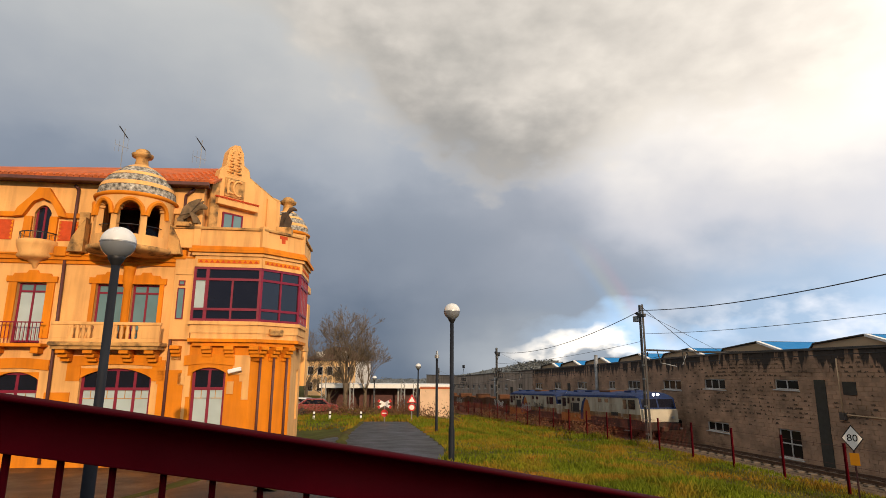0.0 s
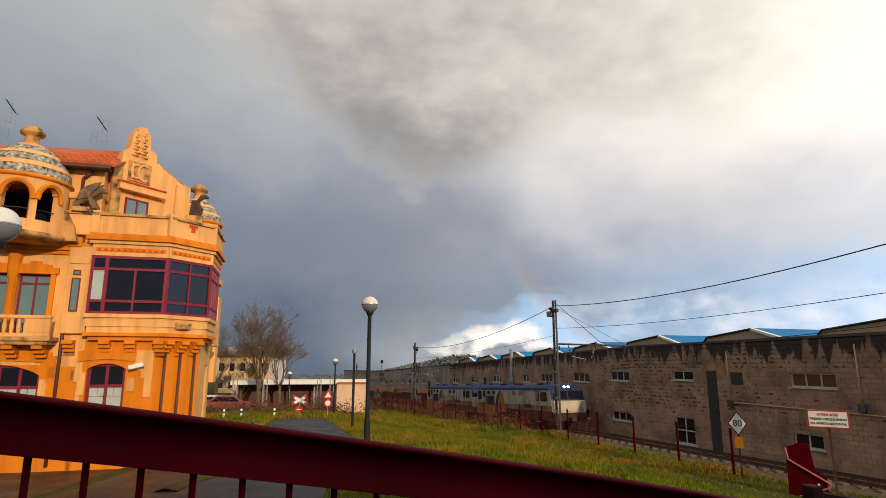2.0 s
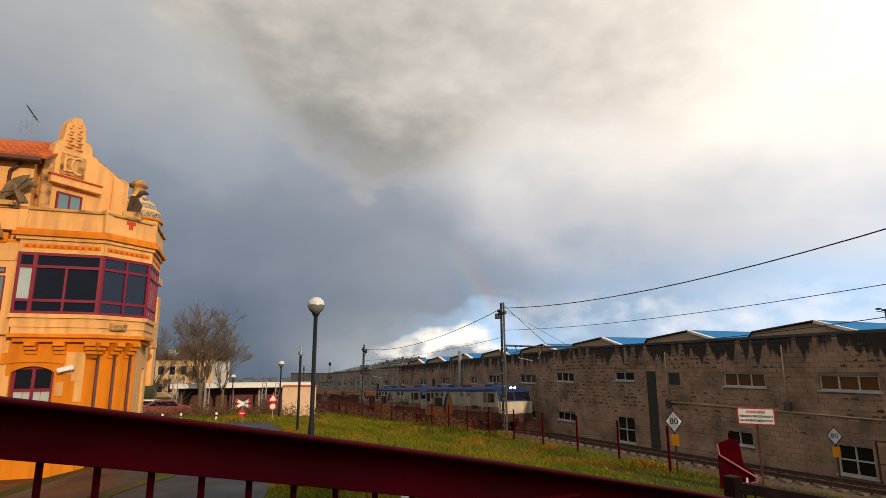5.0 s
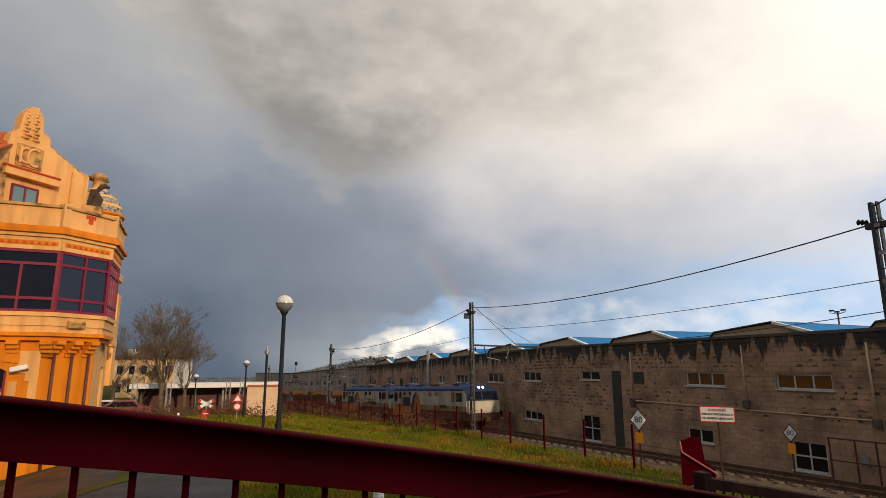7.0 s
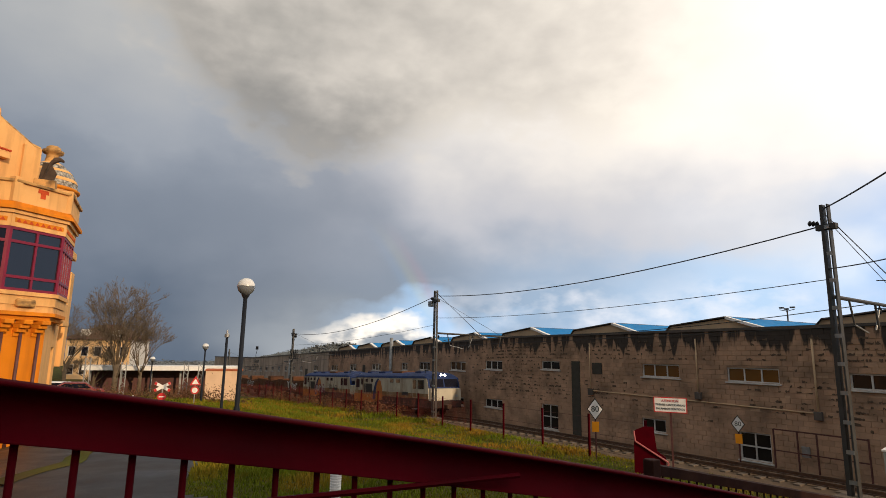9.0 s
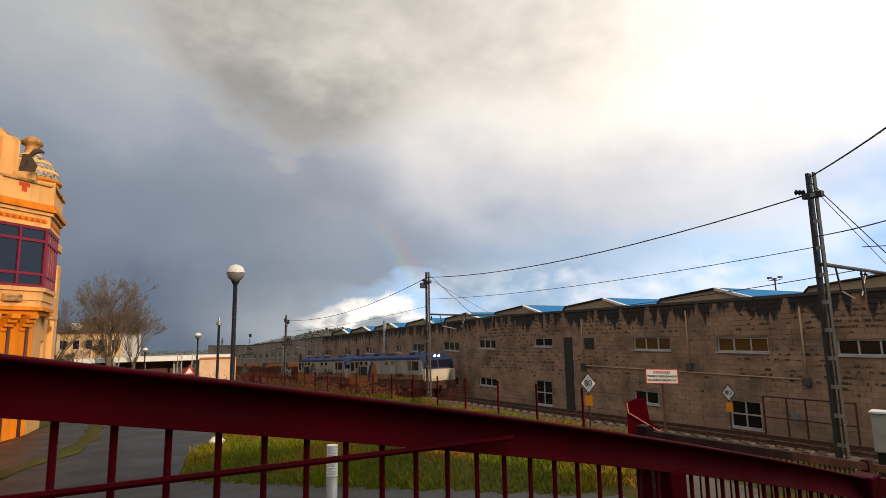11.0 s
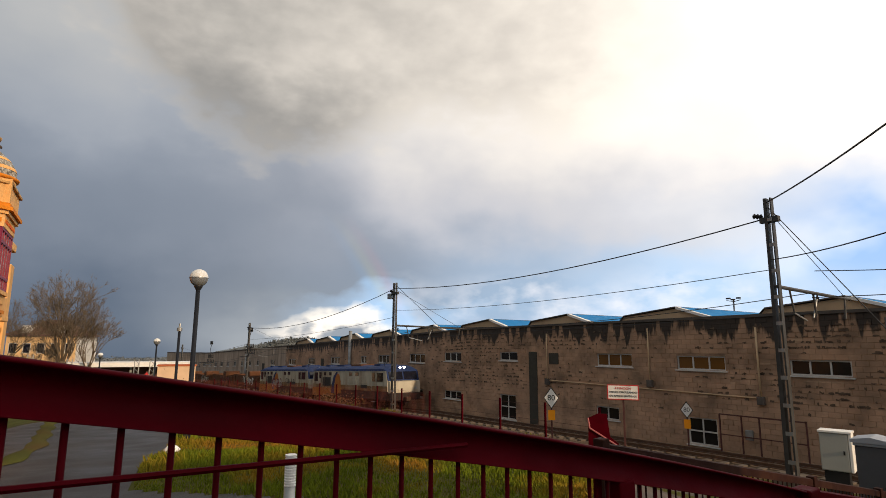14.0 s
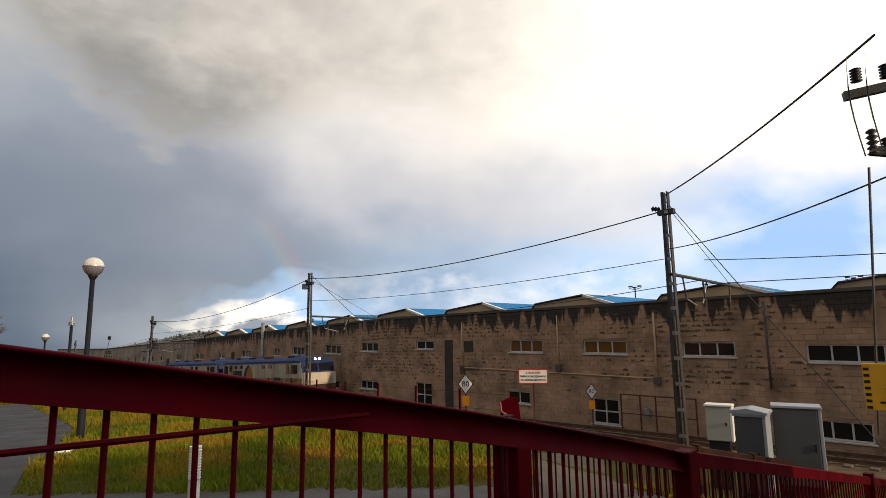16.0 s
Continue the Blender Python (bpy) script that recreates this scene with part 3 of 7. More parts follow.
# dark inside so that the openings have depth
bm = nb()
for a in range(int(S_NEAR), int(S_FAR), 2):
    for v in box(bm, a, a + 2, -SHED_P - 9.3, -SHED_P - 9.0, -1.2, 5.1):
        v.co.z += line_z(v.co.x)
bmesh.ops.remove_doubles(bm, verts=bm.verts, dist=1e-4)
part("rear_wall", bm, block_mat, shed)
for s in (S_NEAR, S_FAR - 0.3):
    part("end_wall", boxb(s, s + 0.3, -SHED_P - 9.0, -SHED_P - 0.3, line_z(s) - 1.2, line_z(s) + 5.05), block_mat, shed)
bm = nb()
for a in range(int(S_NEAR), int(S_FAR), 2):
    for v in box(bm, a, a + 2, -SHED_P - 9.3, -SHED_P - 0.3, 5.1, 5.25):
        v.co.z += line_z(v.co.x)
bmesh.ops.remove_doubles(bm, verts=bm.verts, dist=1e-4)
part("roof_deck", bm, coping_mat, shed)
# sawtooth monitors: blunt gable towards the line, blue sheet on the falling side
APEX = [-11.4, -4.9, 1.6, 8.3, 15.3, 22.0, 28.8, 35.2, 41.5, 47.8, 53.5, 58.8]
for c in APEX:
    z = line_z(c)
    L, Rr = c + 3.0, c - 2.3
    top, low, shoulder = z + 6.36, z + 5.6, z + 6.02
    bm = nb()
    slab(bm, [(L + 0.35, low), (L, shoulder), (c, top - 0.03), (Rr, low)], -SHED_P - 0.95, -SHED_P - 0.75)
    mon = part("roof_monitor", bm, ochre_render, shed)
    bm = nb()
    slab(bm, [(c, top), (c, top + 0.05), (Rr - 1.2, low - 0.40), (Rr - 1.2, low - 0.45)], -SHED_P - 9.2, -SHED_P - 0.9)
    part("blue_sheet", bm, blue_sheet, mon, "blue corrugated roof sheet")
    bm = nb()
    slab(bm, [(L + 0.35, low), (L, shoulder + 0.02), (c, top + 0.02), (c, top + 0.07), (L - 0.05, shoulder + 0.08), (L + 0.42, low)], -SHED_P - 9.2, -SHED_P - 0.62)
    part("roof_edge", bm, coping_mat, mon)
    bm = nb()
    slab(bm, [(c - 0.02, top + 0.06), (c - 0.02, top - 0.06), (Rr, low - 0.02), (Rr - 0.1, low + 0.08)], -SHED_P - 0.85, -SHED_P - 0.58)
    part("barge_board", bm, white_paint, mon, "white barge board")
# tall dark strips, downpipes, chimney and conduits on the wall
dark_strip = mat("dark_render_strip", (0.06, 0.055, 0.045), 0.9, 0, 0.35, 2, 30, 0.3, (0.03, 0.03, 0.02), 0.5, 2)
for a, b, lo, hi in ((23.85, 24.5, 0.15, 4.27), (22.2, 22.9, 3.6, 4.2), (53.0, 53.6, -0.2, 4.2), (70.0, 70.8, 0, 3.9)):
    z = line_z(a)
    part("pilaster", boxb(a, b, -SHED_P + 0.004, -SHED_P + 0.05, z + lo, z + hi, 0.01), dark_strip, shed, "dark weathered pilaster strip")
for s, lo, hi, r, m in ((47.3, 0.2, 6.6, 0.16, galv), (77, 0.2, 5.2, 0.14, galv), (23.0, 2.65, 5.3, 0.03, ochre_render), (16.4, 2.9, 5.4, 0.03, ochre_render), (11.35, 2.45, 5.3, 0.04, ochre_render), (6.9, 2.2, 5.5, 0.04, coping_mat), (2.2, -0.3, 5.5, 0.05, coping_mat)):
    bm = nb()
    z = line_z(s)
    rod(bm, (s, -SHED_P + 0.1, z + lo), (s, -SHED_P + 0.1, z + hi), r, r, 10)
    part("downpipe", bm, m, shed, smooth=True)
for s, h in ((16.4, 2.85), (11.35, 2.4), (23.0, 2.65)):
    part("junction_box", boxb(s - 0.14, s + 0.14, -SHED_P + 0.01, -SHED_P + 0.2, line_z(s) + h - 0.2, line_z(s) + h + 0.12, 0.02), coping_mat, shed)
bm = nb()
for a, b, ha, hb in ((11.4, 23.0, 2.45, 2.7), (23.0, 23.0, 2.7, 2.65)):
    if a != b:
        rod(bm, (a, -SHED_P + 0.05, line_z(a) + ha), (b, -SHED_P + 0.05, line_z(b) + hb), 0.03, 0.03, 6)
part("conduit", bm, ochre_render, shed)
# spalled and missing block faces
spall_mat = mat("spalled_block", (0.13, 0.09, 0.062), 1.0, 0, 0.4, 3, 30, 0.4)
bm = nb()
rnd = random.Random(5)
for i in range(900):
    s = rnd.choice((rnd.uniform(2, 60), rnd.gauss(25, 4), rnd.gauss(29, 3), rnd.gauss(9, 2)))
    hh = rnd.choice((rnd.uniform(1.7, 5.2), rnd.uniform(2.2, 3.6), rnd.uniform(4.3, 5.3)))
    hh = round(hh / 0.21) * 0.21 + 0.03
    wd, ht = rnd.uniform(0.06, 0.24), rnd.uniform(0.03, 0.085)
    if any(w[0] - 0.3 < s < w[1] + 0.1 and w[2] - 0.25 < hh < w[3] + 0.1 for w in WINS) or 23.3 < s < 24.7:
        continue
    z = line_z(s) + hh
    pts = [(s + wd * (k + rnd.uniform(-.2, .2)) / 3, z + (ht if up else 0) + rnd.uniform(-.03, .03)) for up in (0, 1) for k in ((0, 1, 2, 3) if not up else (3, 2, 1, 0))]
    slab(bm, pts, -SHED_P - 0.02, -SHED_P + 0.027)
ob = part("spalling", bm, spall_mat, shed, "dark pits where block faces have broken away")
ob["kind"] = "stuff"

# ---- lamps and posts ----
globe_white = mat("lamp_globe_opal", (0.62, 0.62, 0.60), 0.3, 0, 0.06, 3, 30, 0.0, spec=0.5)
globe_shaded = mat("lamp_globe_lower", (0.17, 0.18, 0.19), 0.15, 0, 0.1, 3, 30, 0.0, spec=0.8)
# shade on the globe's underside is coloured in as this grey


def street_lamp(x, y, top, lean=(0, 0)):
    z = ground_z(x, y)
    h = top - z
    t = thing("street_lamp", Matrix.Translation((x, y, z)), "dark grey post lamp with a frosted globe", "street lamp", "globe lamps along the lane")
    r = 0.235
    bm = nb()
    spin(bm, [(0.085, -0.4), (0.085, 0.9), (0.062, 1.0), (0.055, h - 2 * r - 0.05), (0.0, h - 2 * r - 0.05)], 14)
    part("post", bm, steel_dark, t, smooth=True)
    bm = nb()
    spin(bm, [(0.055, h - 2 * r - 0.1), (0.10, h - 2 * r - 0.02), (0.13, h - 2 * r + 0.06), (0.0, h - 2 * r + 0.07)], 16)
    part("collar", bm, black, t, smooth=True)
    c = h - r
    bm = nb()
    spin(bm, [(r * math.cos(radians(a)), c + r * math.sin(radians(a))) for a in range(-70, 1, 7)], 28)
    part("globe_bowl", bm, globe_shaded, t, "grey lower bowl, the globe's shade in its colour", True)
    bm = nb()
    spin(bm, [(r * math.cos(radians(a)) * 1.004, c + r * math.sin(radians(a))) for a in range(0, 91, 6)], 28)
    part("globe_cap", bm, globe_white, t, "white opal upper cap", True)
    bm = nb()
    spin(bm, [(r * 1.0, c - 0.012), (r * 1.03, c - 0.008), (r * 1.03, c + 0.008), (r, c + 0.012)], 28)
    part("rim", bm, galv, t)
    return t


street_lamp(-4.78, 8.0, 6.76)
street_lamp(0.2, 16.53, 6.60)
street_lamp(-2.0, 47.75, 4.97)
street_lamp(-7.2, 61.8, 3.7)


def signal_post(x, y, top):
    z = ground_z(x, y)
    t = thing("signal_post", Matrix.Translation((x, y, z)), "slim dark steel post with a small cap", "post")
    bm = nb()
    spin(bm, [(0.07, -0.3), (0.06, top - z - 0.3), (0.0, top - z - 0.3)], 12)
    part("shaft", bm, steel_dark, t, smooth=True)
    bm = nb()
    spin(bm, [(0.0, top - z - 0.3), (0.12, top - z - 0.26), (0.12, top - z - 0.12), (0.05, top - z - 0.06), (0.04, top - z + 0.1), (0, top - z + 0.1)], 12)
    part("cap", bm, galv, t)


signal_post(-0.33, 30.0, 5.45)


def mast(s, p, base, height, width, arm=True):
    """Lattice catenary mast: two channels joined by flat battens."""
    t = thing("catenary_mast", Matrix.Translation(at_line(s, p, base)) @ LINE, "battened galvanised steel catenary mast", "catenary mast", "masts along the track")
    w0, w1 = width, width * 0.72
    for x0, x1, d in ((w0 / 2 - 0.085, w0 / 2, 0.07), (-w0 / 2, -w0 / 2 + 0.045, 0.06)) if w0 > 0.35 else ((w0 / 2 - 0.12, w0 / 2, 0.1), (-w0 / 2, -w0 / 2 + 0.05, 0.09)):
        bm = nb()
        k = w1 / w0
        vs = [bm.verts.new(v) for v in ((x0, -d, -0.6), (x1, -d, -0.6), (x1, d, -0.6), (x0, d, -0.6), (x0 * k, -d, height), (x1 * k, -d, height), (x1 * k, d, height), (x0 * k, d, height))]
        for f in ((3, 2, 1, 0), (4, 5, 6, 7), (0, 1, 5, 4), (1, 2, 6, 5), (2, 3, 7, 6), (3, 0, 4, 7)):
            bm.faces.new([vs[q] for q in f])
        part("channel", bm, mast_mat, t)
    k = 0.35
    while k < height:
        q = w0 + (w1 - w0) * k / height
        part("batten", boxb(-q / 2, q / 2 - 0.09, 0.102, 0.114, k, k + 0.11), galv, t)
        k += 0.78
    part("footing", boxb(-0.4, 0.4, -0.4, 0.4, -0.8, 0.05, 0.03), sleeper_mat, t)
    if arm:
        bm = nb()
        ha = height - 2.7
        rod(bm, (0, -0.1, ha), (0.0, -5.6, ha - 0.1), 0.06, 0.05)
        rod(bm, (0, -0.9, ha - 0.05), (0.0, -1.1, ha - 0.75), 0.03, 0.03)
        rod(bm, (0, -2.6, ha - 0.06), (0.0, -2.7, ha - 0.8), 0.035, 0.035)
        rod(bm, (0, -5.2, ha - 0.06), (0.0, -5.1, ha - 0.8), 0.035, 0.035)
        part("cantilever", bm, mast_mat, t)
        bm = nb()
        rod(bm, (0, -0.08, height - 0.45), (0, -5.2, ha - 0.03), 0.011, 0.011, 6)
        part("stay_rod", bm, mast_mat, t)
        bm = nb()
        rod(bm, (0, -1.1, ha - 0.75), (0.1, -2.2, ha - 0.95), 0.025, 0.025)
        rod(bm, (0, -2.9, ha - 0.15), (0.05, -2.6, ha - 0.85), 0.025, 0.025)
        part("steady_arm", bm, galv, t)
        for d in (0.25, 2.9):
            bm = nb()
            spin(bm, [(0.02, ha - 0.35), (0.06, ha - 0.3), (0.03, ha - 0.25), (0.06, ha - 0.2), (0.03, ha - 0.15), (0.02, ha - 0.1)], 10, 0, -d)
            part("insulator", bm, steel_dark, t)
    bm = nb()
    spin(bm, [(0.03, 0), (0.09, 0.05), (0.04, 0.1), (0.09, 0.15), (0.04, 0.2), (0.09, 0.25), (0.03, 0.3)], 10)
    bmesh.ops.rotate(bm, verts=bm.verts, cent=(0, 0, 0), matrix=Matrix.Rotation(radians(75), 3, "Y"))
    bmesh.ops.translate(bm, verts=bm.verts, vec=(w0 / 2 + 0.05, 0, height - 0.55))
    part("strain_insulator", bm, black, t)
    bm = boxb(-w0 / 2 - 0.12, w0 / 2 + 0.12, -0.09, 0.09, height - 0.75, height - 0.58, 0.01)
    part("head_bracket", bm, mast_mat, t)
    return t


mast_mat = mat("mast_steel", (0.055, 0.055, 0.055), 0.6, 0.3, 0.3, 3, 40, 0.1, (0.05, 0.045, 0.04), 0.5, 2)
MASTS = [(7.7, 18.0, 1.0, 8.1, 0.30), (30.9, 18.95, 0.6, 7.9, 0.46), (61.5, 19.6, -0.8, 7.6, 0.5), (96, 20.4, -3.2, 7.6, 0.5)]
for s, p, b, h, w in MASTS:
    mast(s, p, b, h, w)


for s, p, b, h in ((61.5, 19.6, -0.8, 7.6), (78.0, 19.9, -2.0, 7.4)):
    t = thing("switch_gear", Matrix.Translation(at_line(s, p, b)) @ LINE, "dark isolator frame with cross-bars on a far mast", "switch gear")
    for z, a in ((h - 2.6, 1.1), (h - 3.2, 1.5), (h - 0.9, 0.5)):
        part("cross_bar", boxb(-a, a, -0.22, -0.12, z - 0.05, z + 0.05), black, t)
        for k in range(5):
            x = -a + 2 * a * k / 4
            bm = nb()
            spin(bm, [(0.03, z), (0.07, z + 0.1), (0.03, z + 0.2), (0.07, z + 0.3), (0.02, z + 0.4)], 8, x, -0.17)
            part("insulator", bm, black, t)
    part("platform", boxb(0.2, 1.9, -0.5, 0.3, h - 3.6, h - 3.5), black, t)
    bm = nb()
    for k in range(10):
        w0, w1 = math.pi * k / 10, math.pi * (k + 1) / 10
        rod(bm, (0.5 * math.sin(w0), -0.2, h - 1.0 - 0.16 * k), (0.5 * math.sin(w1), -0.2, h - 1.16 - 0.16 * k), 0.03, 0.03, 5)
    part("jumper_cable", bm, black, t)


def top_of(i, dz=0.0, dp=0.0):
    s, p, b, h, w = MASTS[i]
    return at_line(s, p + dp, b + h + dz)


flood = thing("floodlight", Matrix.Translation(at_line(30.9, 18.95, 0.6 + 7.0)) @ LINE, "small grey floodlight on a bracket of the mast", "floodlight")
part("housing", boxb(0.35, 0.75, -0.12, 0.14, -0.1, 0.25, 0.03), galv, flood)
part("bracket", boxb(0.1, 0.4, -0.03, 0.03, -0.12, -0.06), mast_mat, flood)
for s, p, z in ((20.5, 41.0, 7.9), (7.5, 46.0, 7.9)):
    t = thing("light_mast", Matrix.Translation(at_line(s, p, -1.0)) @ LINE, "thin far light mast rising behind the shed roof", "light mast")
    bm = nb()
    rod(bm, (0, 0, 0), (0, 0, z + 1.0), 0.07, 0.05, 8)
    part("shaft", bm, mast_mat, t)
    bm = nb()
    for x in (-0.36, 0.04, 0.36):
        box(bm, x - 0.13, x + 0.13, -0.1, 0.1, z + 0.97 + abs(x) * 0.3, z + 1.07 + abs(x) * 0.3)
    rod(bm, (-0.5, 0, z + 1.0), (0, 0, z + 0.88), 0.025, 0.025, 6)
    rod(bm, (0.5, 0, z + 1.0), (0, 0, z + 0.88), 0.025, 0.025, 6)
    part("lamp_bar", bm, mast_mat, t)
cable_mat = mat("cable_black", (0.03, 0.03, 0.032), 0.6, 0.2, 0.2, 3, 30, 0)
wire("feeder_cable", sag(top_of(0, -0.6), top_of(1, -0.35), 0.58), 0.022, cable_mat, "black feeder cable slung between masts")
wire("feeder_cable", sag(top_of(1, -0.35), top_of(2, -0.5), 0.9), 0.022, cable_mat, "black feeder cable slung between masts")
for i in (0, 1, 2):
    wire("messenger_wire", sag(top_of(i, -2.7, 2.9), top_of(i + 1, -2.7, 2.6), 0.45), 0.015, cable_mat, "thin catenary messenger wire over the track")
    wire("contact_wire", sag(top_of(i, -3.4, 2.5), top_of(i + 1, -3.4, 2.3), 0.02), 0.015, cable_mat, "thin contact wire over the track")
    wire("return_wire", sag(top_of(i, -2.2, -0.1), top_of(i + 1, -1.75, -0.1), 0.3), 0.012, cable_mat, "thin wire along the masts")
near_a = Vector((10.69, 3.45, 9.33))
wire("feeder_cable", sag(top_of(0, -0.1), near_a, 0.15), 0.022, cable_mat, "black feeder cable slung between masts")
wire("return_wire", sag(top_of(0, -1.9, -0.1), Vector((10.75, 3.57, 6.97)), 0.15), 0.016, cable_mat, "thin wire along the masts")
wire("messenger_wire", sag(top_of(0, -2.0, 2.9), at_line(-12, 20.9, 7.0), 0.4), 0.015, cable_mat, "thin catenary messenger wire over the track")
wire("contact_wire", sag(top_of(0, -2.9, 2.5), at_line(-12, 20.9, 6.1), 0.05), 0.015, cable_mat, "thin contact wire over the track")
wire("stay_wire", [top_of(0, -0.3), at_line(2.4, 18.0, 1.2)], 0.014, cable_mat, "slanting steel stay wire of the mast")
wire("stay_wire", [top_of(1, -0.1), at_line(26, 18.9, 5.6)], 0.015, cable_mat, "slanting steel stay wire of the mast")

# ---- near red railing ----
RDIR = Vector((math.sin(radians(76.95)), math.cos(radians(76.95)), 0))
RNOR = Vector((-RDIR.y, RDIR.x, 0))
RAIL_D, BAR_0, BAR_STEP = 1.6065, 0.0313, 0.1163


def rail_at(s, dz=0.0, off=0.0):
    return RDIR * s + RNOR * (RAIL_D + off) + Vector((0, 0, EYE + 0.0134 - 0.1741 * s - 0.00914 * s * s + dz))


def railing():
    t = thing("railing", Matrix.Identity(4), "dark red painted steel railing with upright bars", "railing")
    ss = [-4.2 + 0.1 * i for i in range(83)]
    bm = nb()
    prof = [(-0.03, -0.131), (0.045, -0.131), (0.045, -0.02), (0.036, -0.004), (0.0, 0.0), (-0.036, -0.003), (-0.042, -0.009), (-0.038, -0.014), (-0.01, -0.018), (0.012, -0.035), (0.014, -0.07), (0.0, -0.105), (-0.024, -0.126)]
    rings = [[bm.verts.new(rail_at(s, dz, off)) for off, dz in prof] for s in ss]
    for a, b in zip(rings, rings[1:]):
        for i in range(len(prof)):
            j = (i + 1) % len(prof)
            bm.faces.new((a[i], a[j], b[j], b[i]))
    bm.faces.new(rings[0]), bm.faces.new(rings[-1][::-1])
    part("top_rail", bm, red, t, smooth=True)
    for k in range(-35, 34):
        bm = nb()
        a = rail_at(BAR_0 + BAR_STEP * k, -0.12)
        rod(bm, a, a - Vector((0, 0, 0.98)), 0.0085, 0.0085, 8)
        part("baluster", bm, red, t, smooth=True)
    ob = part("post", boxb(-0.055, 0.055, -0.03, 0.03, -1.3, -0.121, 0.008), red, t)
    ob.matrix_basis = Matrix.Translation(rail_at(2.23)) @ pose(0, 0, 0, 0, 0, 13)
    ob = part("post_flange", boxb(-0.02, 0.02, -0.008, 0.008, -1.3, -0.121, 0.003), red, t)
    ob.matrix_basis = Matrix.Translation(rail_at(2.10, 0, 0.03)) @ pose(0, 0, 0, 0, 0, 13)
    bm = nb()
    for s0, s1, d0, d1 in ((-4.1, 4.0, -1.02, -1.02),):
        n = 40
        for i in range(n):
            a, b = s0 + (s1 - s0) * i / n, s0 + (s1 - s0) * (i + 1) / n
            rod(bm, rail_at(a, d0), rail_at(b, d1), 0.014, 0.014, 6)
    part("bottom_bar", bm, red, t)
    bm = nb()
    a, b = rail_at(-4.0, 0, -0.036), rail_at(1.32, 0, -0.036)
    a.z, b.z = EYE - 0.175, EYE - 0.302
    rod(bm, a, b, 0.009, 0.009, 6)
    part("slanting_bar", bm, red, t)
    bm = nb()
    for i in range(36):
        q = [(rail_at(s, -1.02, off), off) for s in (-4.2 + 0.2 * i, -4.2 + 0.2 * (i + 1)) for off in (-0.11, 0.11)]
        lows = [Vector((p.x, p.y, 2.6)) for p, off in q]
        vs = [bm.verts.new(p) for p, off in q] + [bm.verts.new(p) for p in lows]
        for f in ((0, 1, 3, 2), (0, 2, 6, 4), (1, 5, 7, 3), (0, 4, 5, 1), (2, 3, 7, 6)):
            bm.faces.new([vs[k] for k in f])
    part("plinth", bm, coping_mat, t, "low concrete ramp kerb")
    c = rail_at(4.08)
    bm = boxb(-0.075, 0.075, -0.06, 0.06, -1.5, 0.02, 0.012)
    ob = part("end_post", bm, red, t)
    ob.matrix_basis = Matrix.Translation(c) @ pose(0, 0, 0, 0, 0, 13)
    return t


railing()

# ---- station house ----
cream = mat("cream_stucco", (0.80, 0.42, 0.14), 0.85, 0, 0.16, 0.8, 30, 0.2, (0.26, 0.115, 0.035), 0.34, 2.2, streak=True)
orange = mat("orange_stucco", (0.72, 0.215, 0.002), 0.85, 0, 0.18, 0.8, 30, 0.2, (0.27, 0.075, 0.008), 0.36, 1.9, streak=True)
wine = mat("wine_red_woodwork", (0.20, 0.006, 0.028), 0.5, 0, 0.2, 3, 40, 0.05)
stone_dark = mat("weathered_cast_stone", (0.58, 0.31, 0.10), 0.9, 0, 0.3, 2, 25, 0.3, (0.04, 0.028, 0.017), 0.9, 2.8)
roof_tile = mat("clay_roof_tile", (0.66, 0.15, 0.036), 0.9, 0, 0.3, 2, 20, 0.3, (0.25, 0.08, 0.04), 0.5, 1.5, island=0.4)
brick_red = mat("red_brick_panel", (0.56, 0.07, 0.014), 0.9, 0, 0.25, 5, 30, 0.3)
curtain_glass = glass("curtained_glass", (0.42, 0.50, 0.50), 0.15)
teal_glass = glass("teal_window_glass", (0.13, 0.23, 0.25), 0.1)
sky_glass = glass("dark_reflecting_glass", (0.010, 0.011, 0.020), 0.05, 0.5)
mosaic = mat("broken_tile_mosaic", (0.46, 0.42, 0.35), 0.85, 0, 0.9, 9, 16, 0.6, (0.035, 0.03, 0.026), 0.9, 7, spec=0.1)
pipe_brown = mat("brown_downpipe", (0.10, 0.035, 0.03), 0.6, 0, 0.3, 3, 30, 0.1)

HOUSE = Matrix(((0.9936, -0.1133, 0, -9.1), (0.1133, 0.9936, 0, 21.3), (0, 0, 1, 0.19), (0, 0, 0, 1)))
house = thing("station_house", HOUSE, "orange and cream ornate corner station house with tiled roof", "house")


def edge(p0, p1):
    """Frame of a wall that runs from p0 to p1, seen from outside left to right: x along, y inwards."""
    d = Vector((p1[0] - p0[0], p1[1] - p0[1], 0))
    n = d.length
    d.normalize()
    return Matrix(((d.x, -d.y, 0, p0[0]), (d.y, d.x, 0, p0[1]), (0, 0, 1, 0), (0, 0, 0, 1))), n


def hp(name, bm, material, m=None, label="", parent=None, smooth=False):
    ob = part(name, bm, material, parent or house, label, smooth)
    if m is not None:
        ob.matrix_basis = m
    return ob


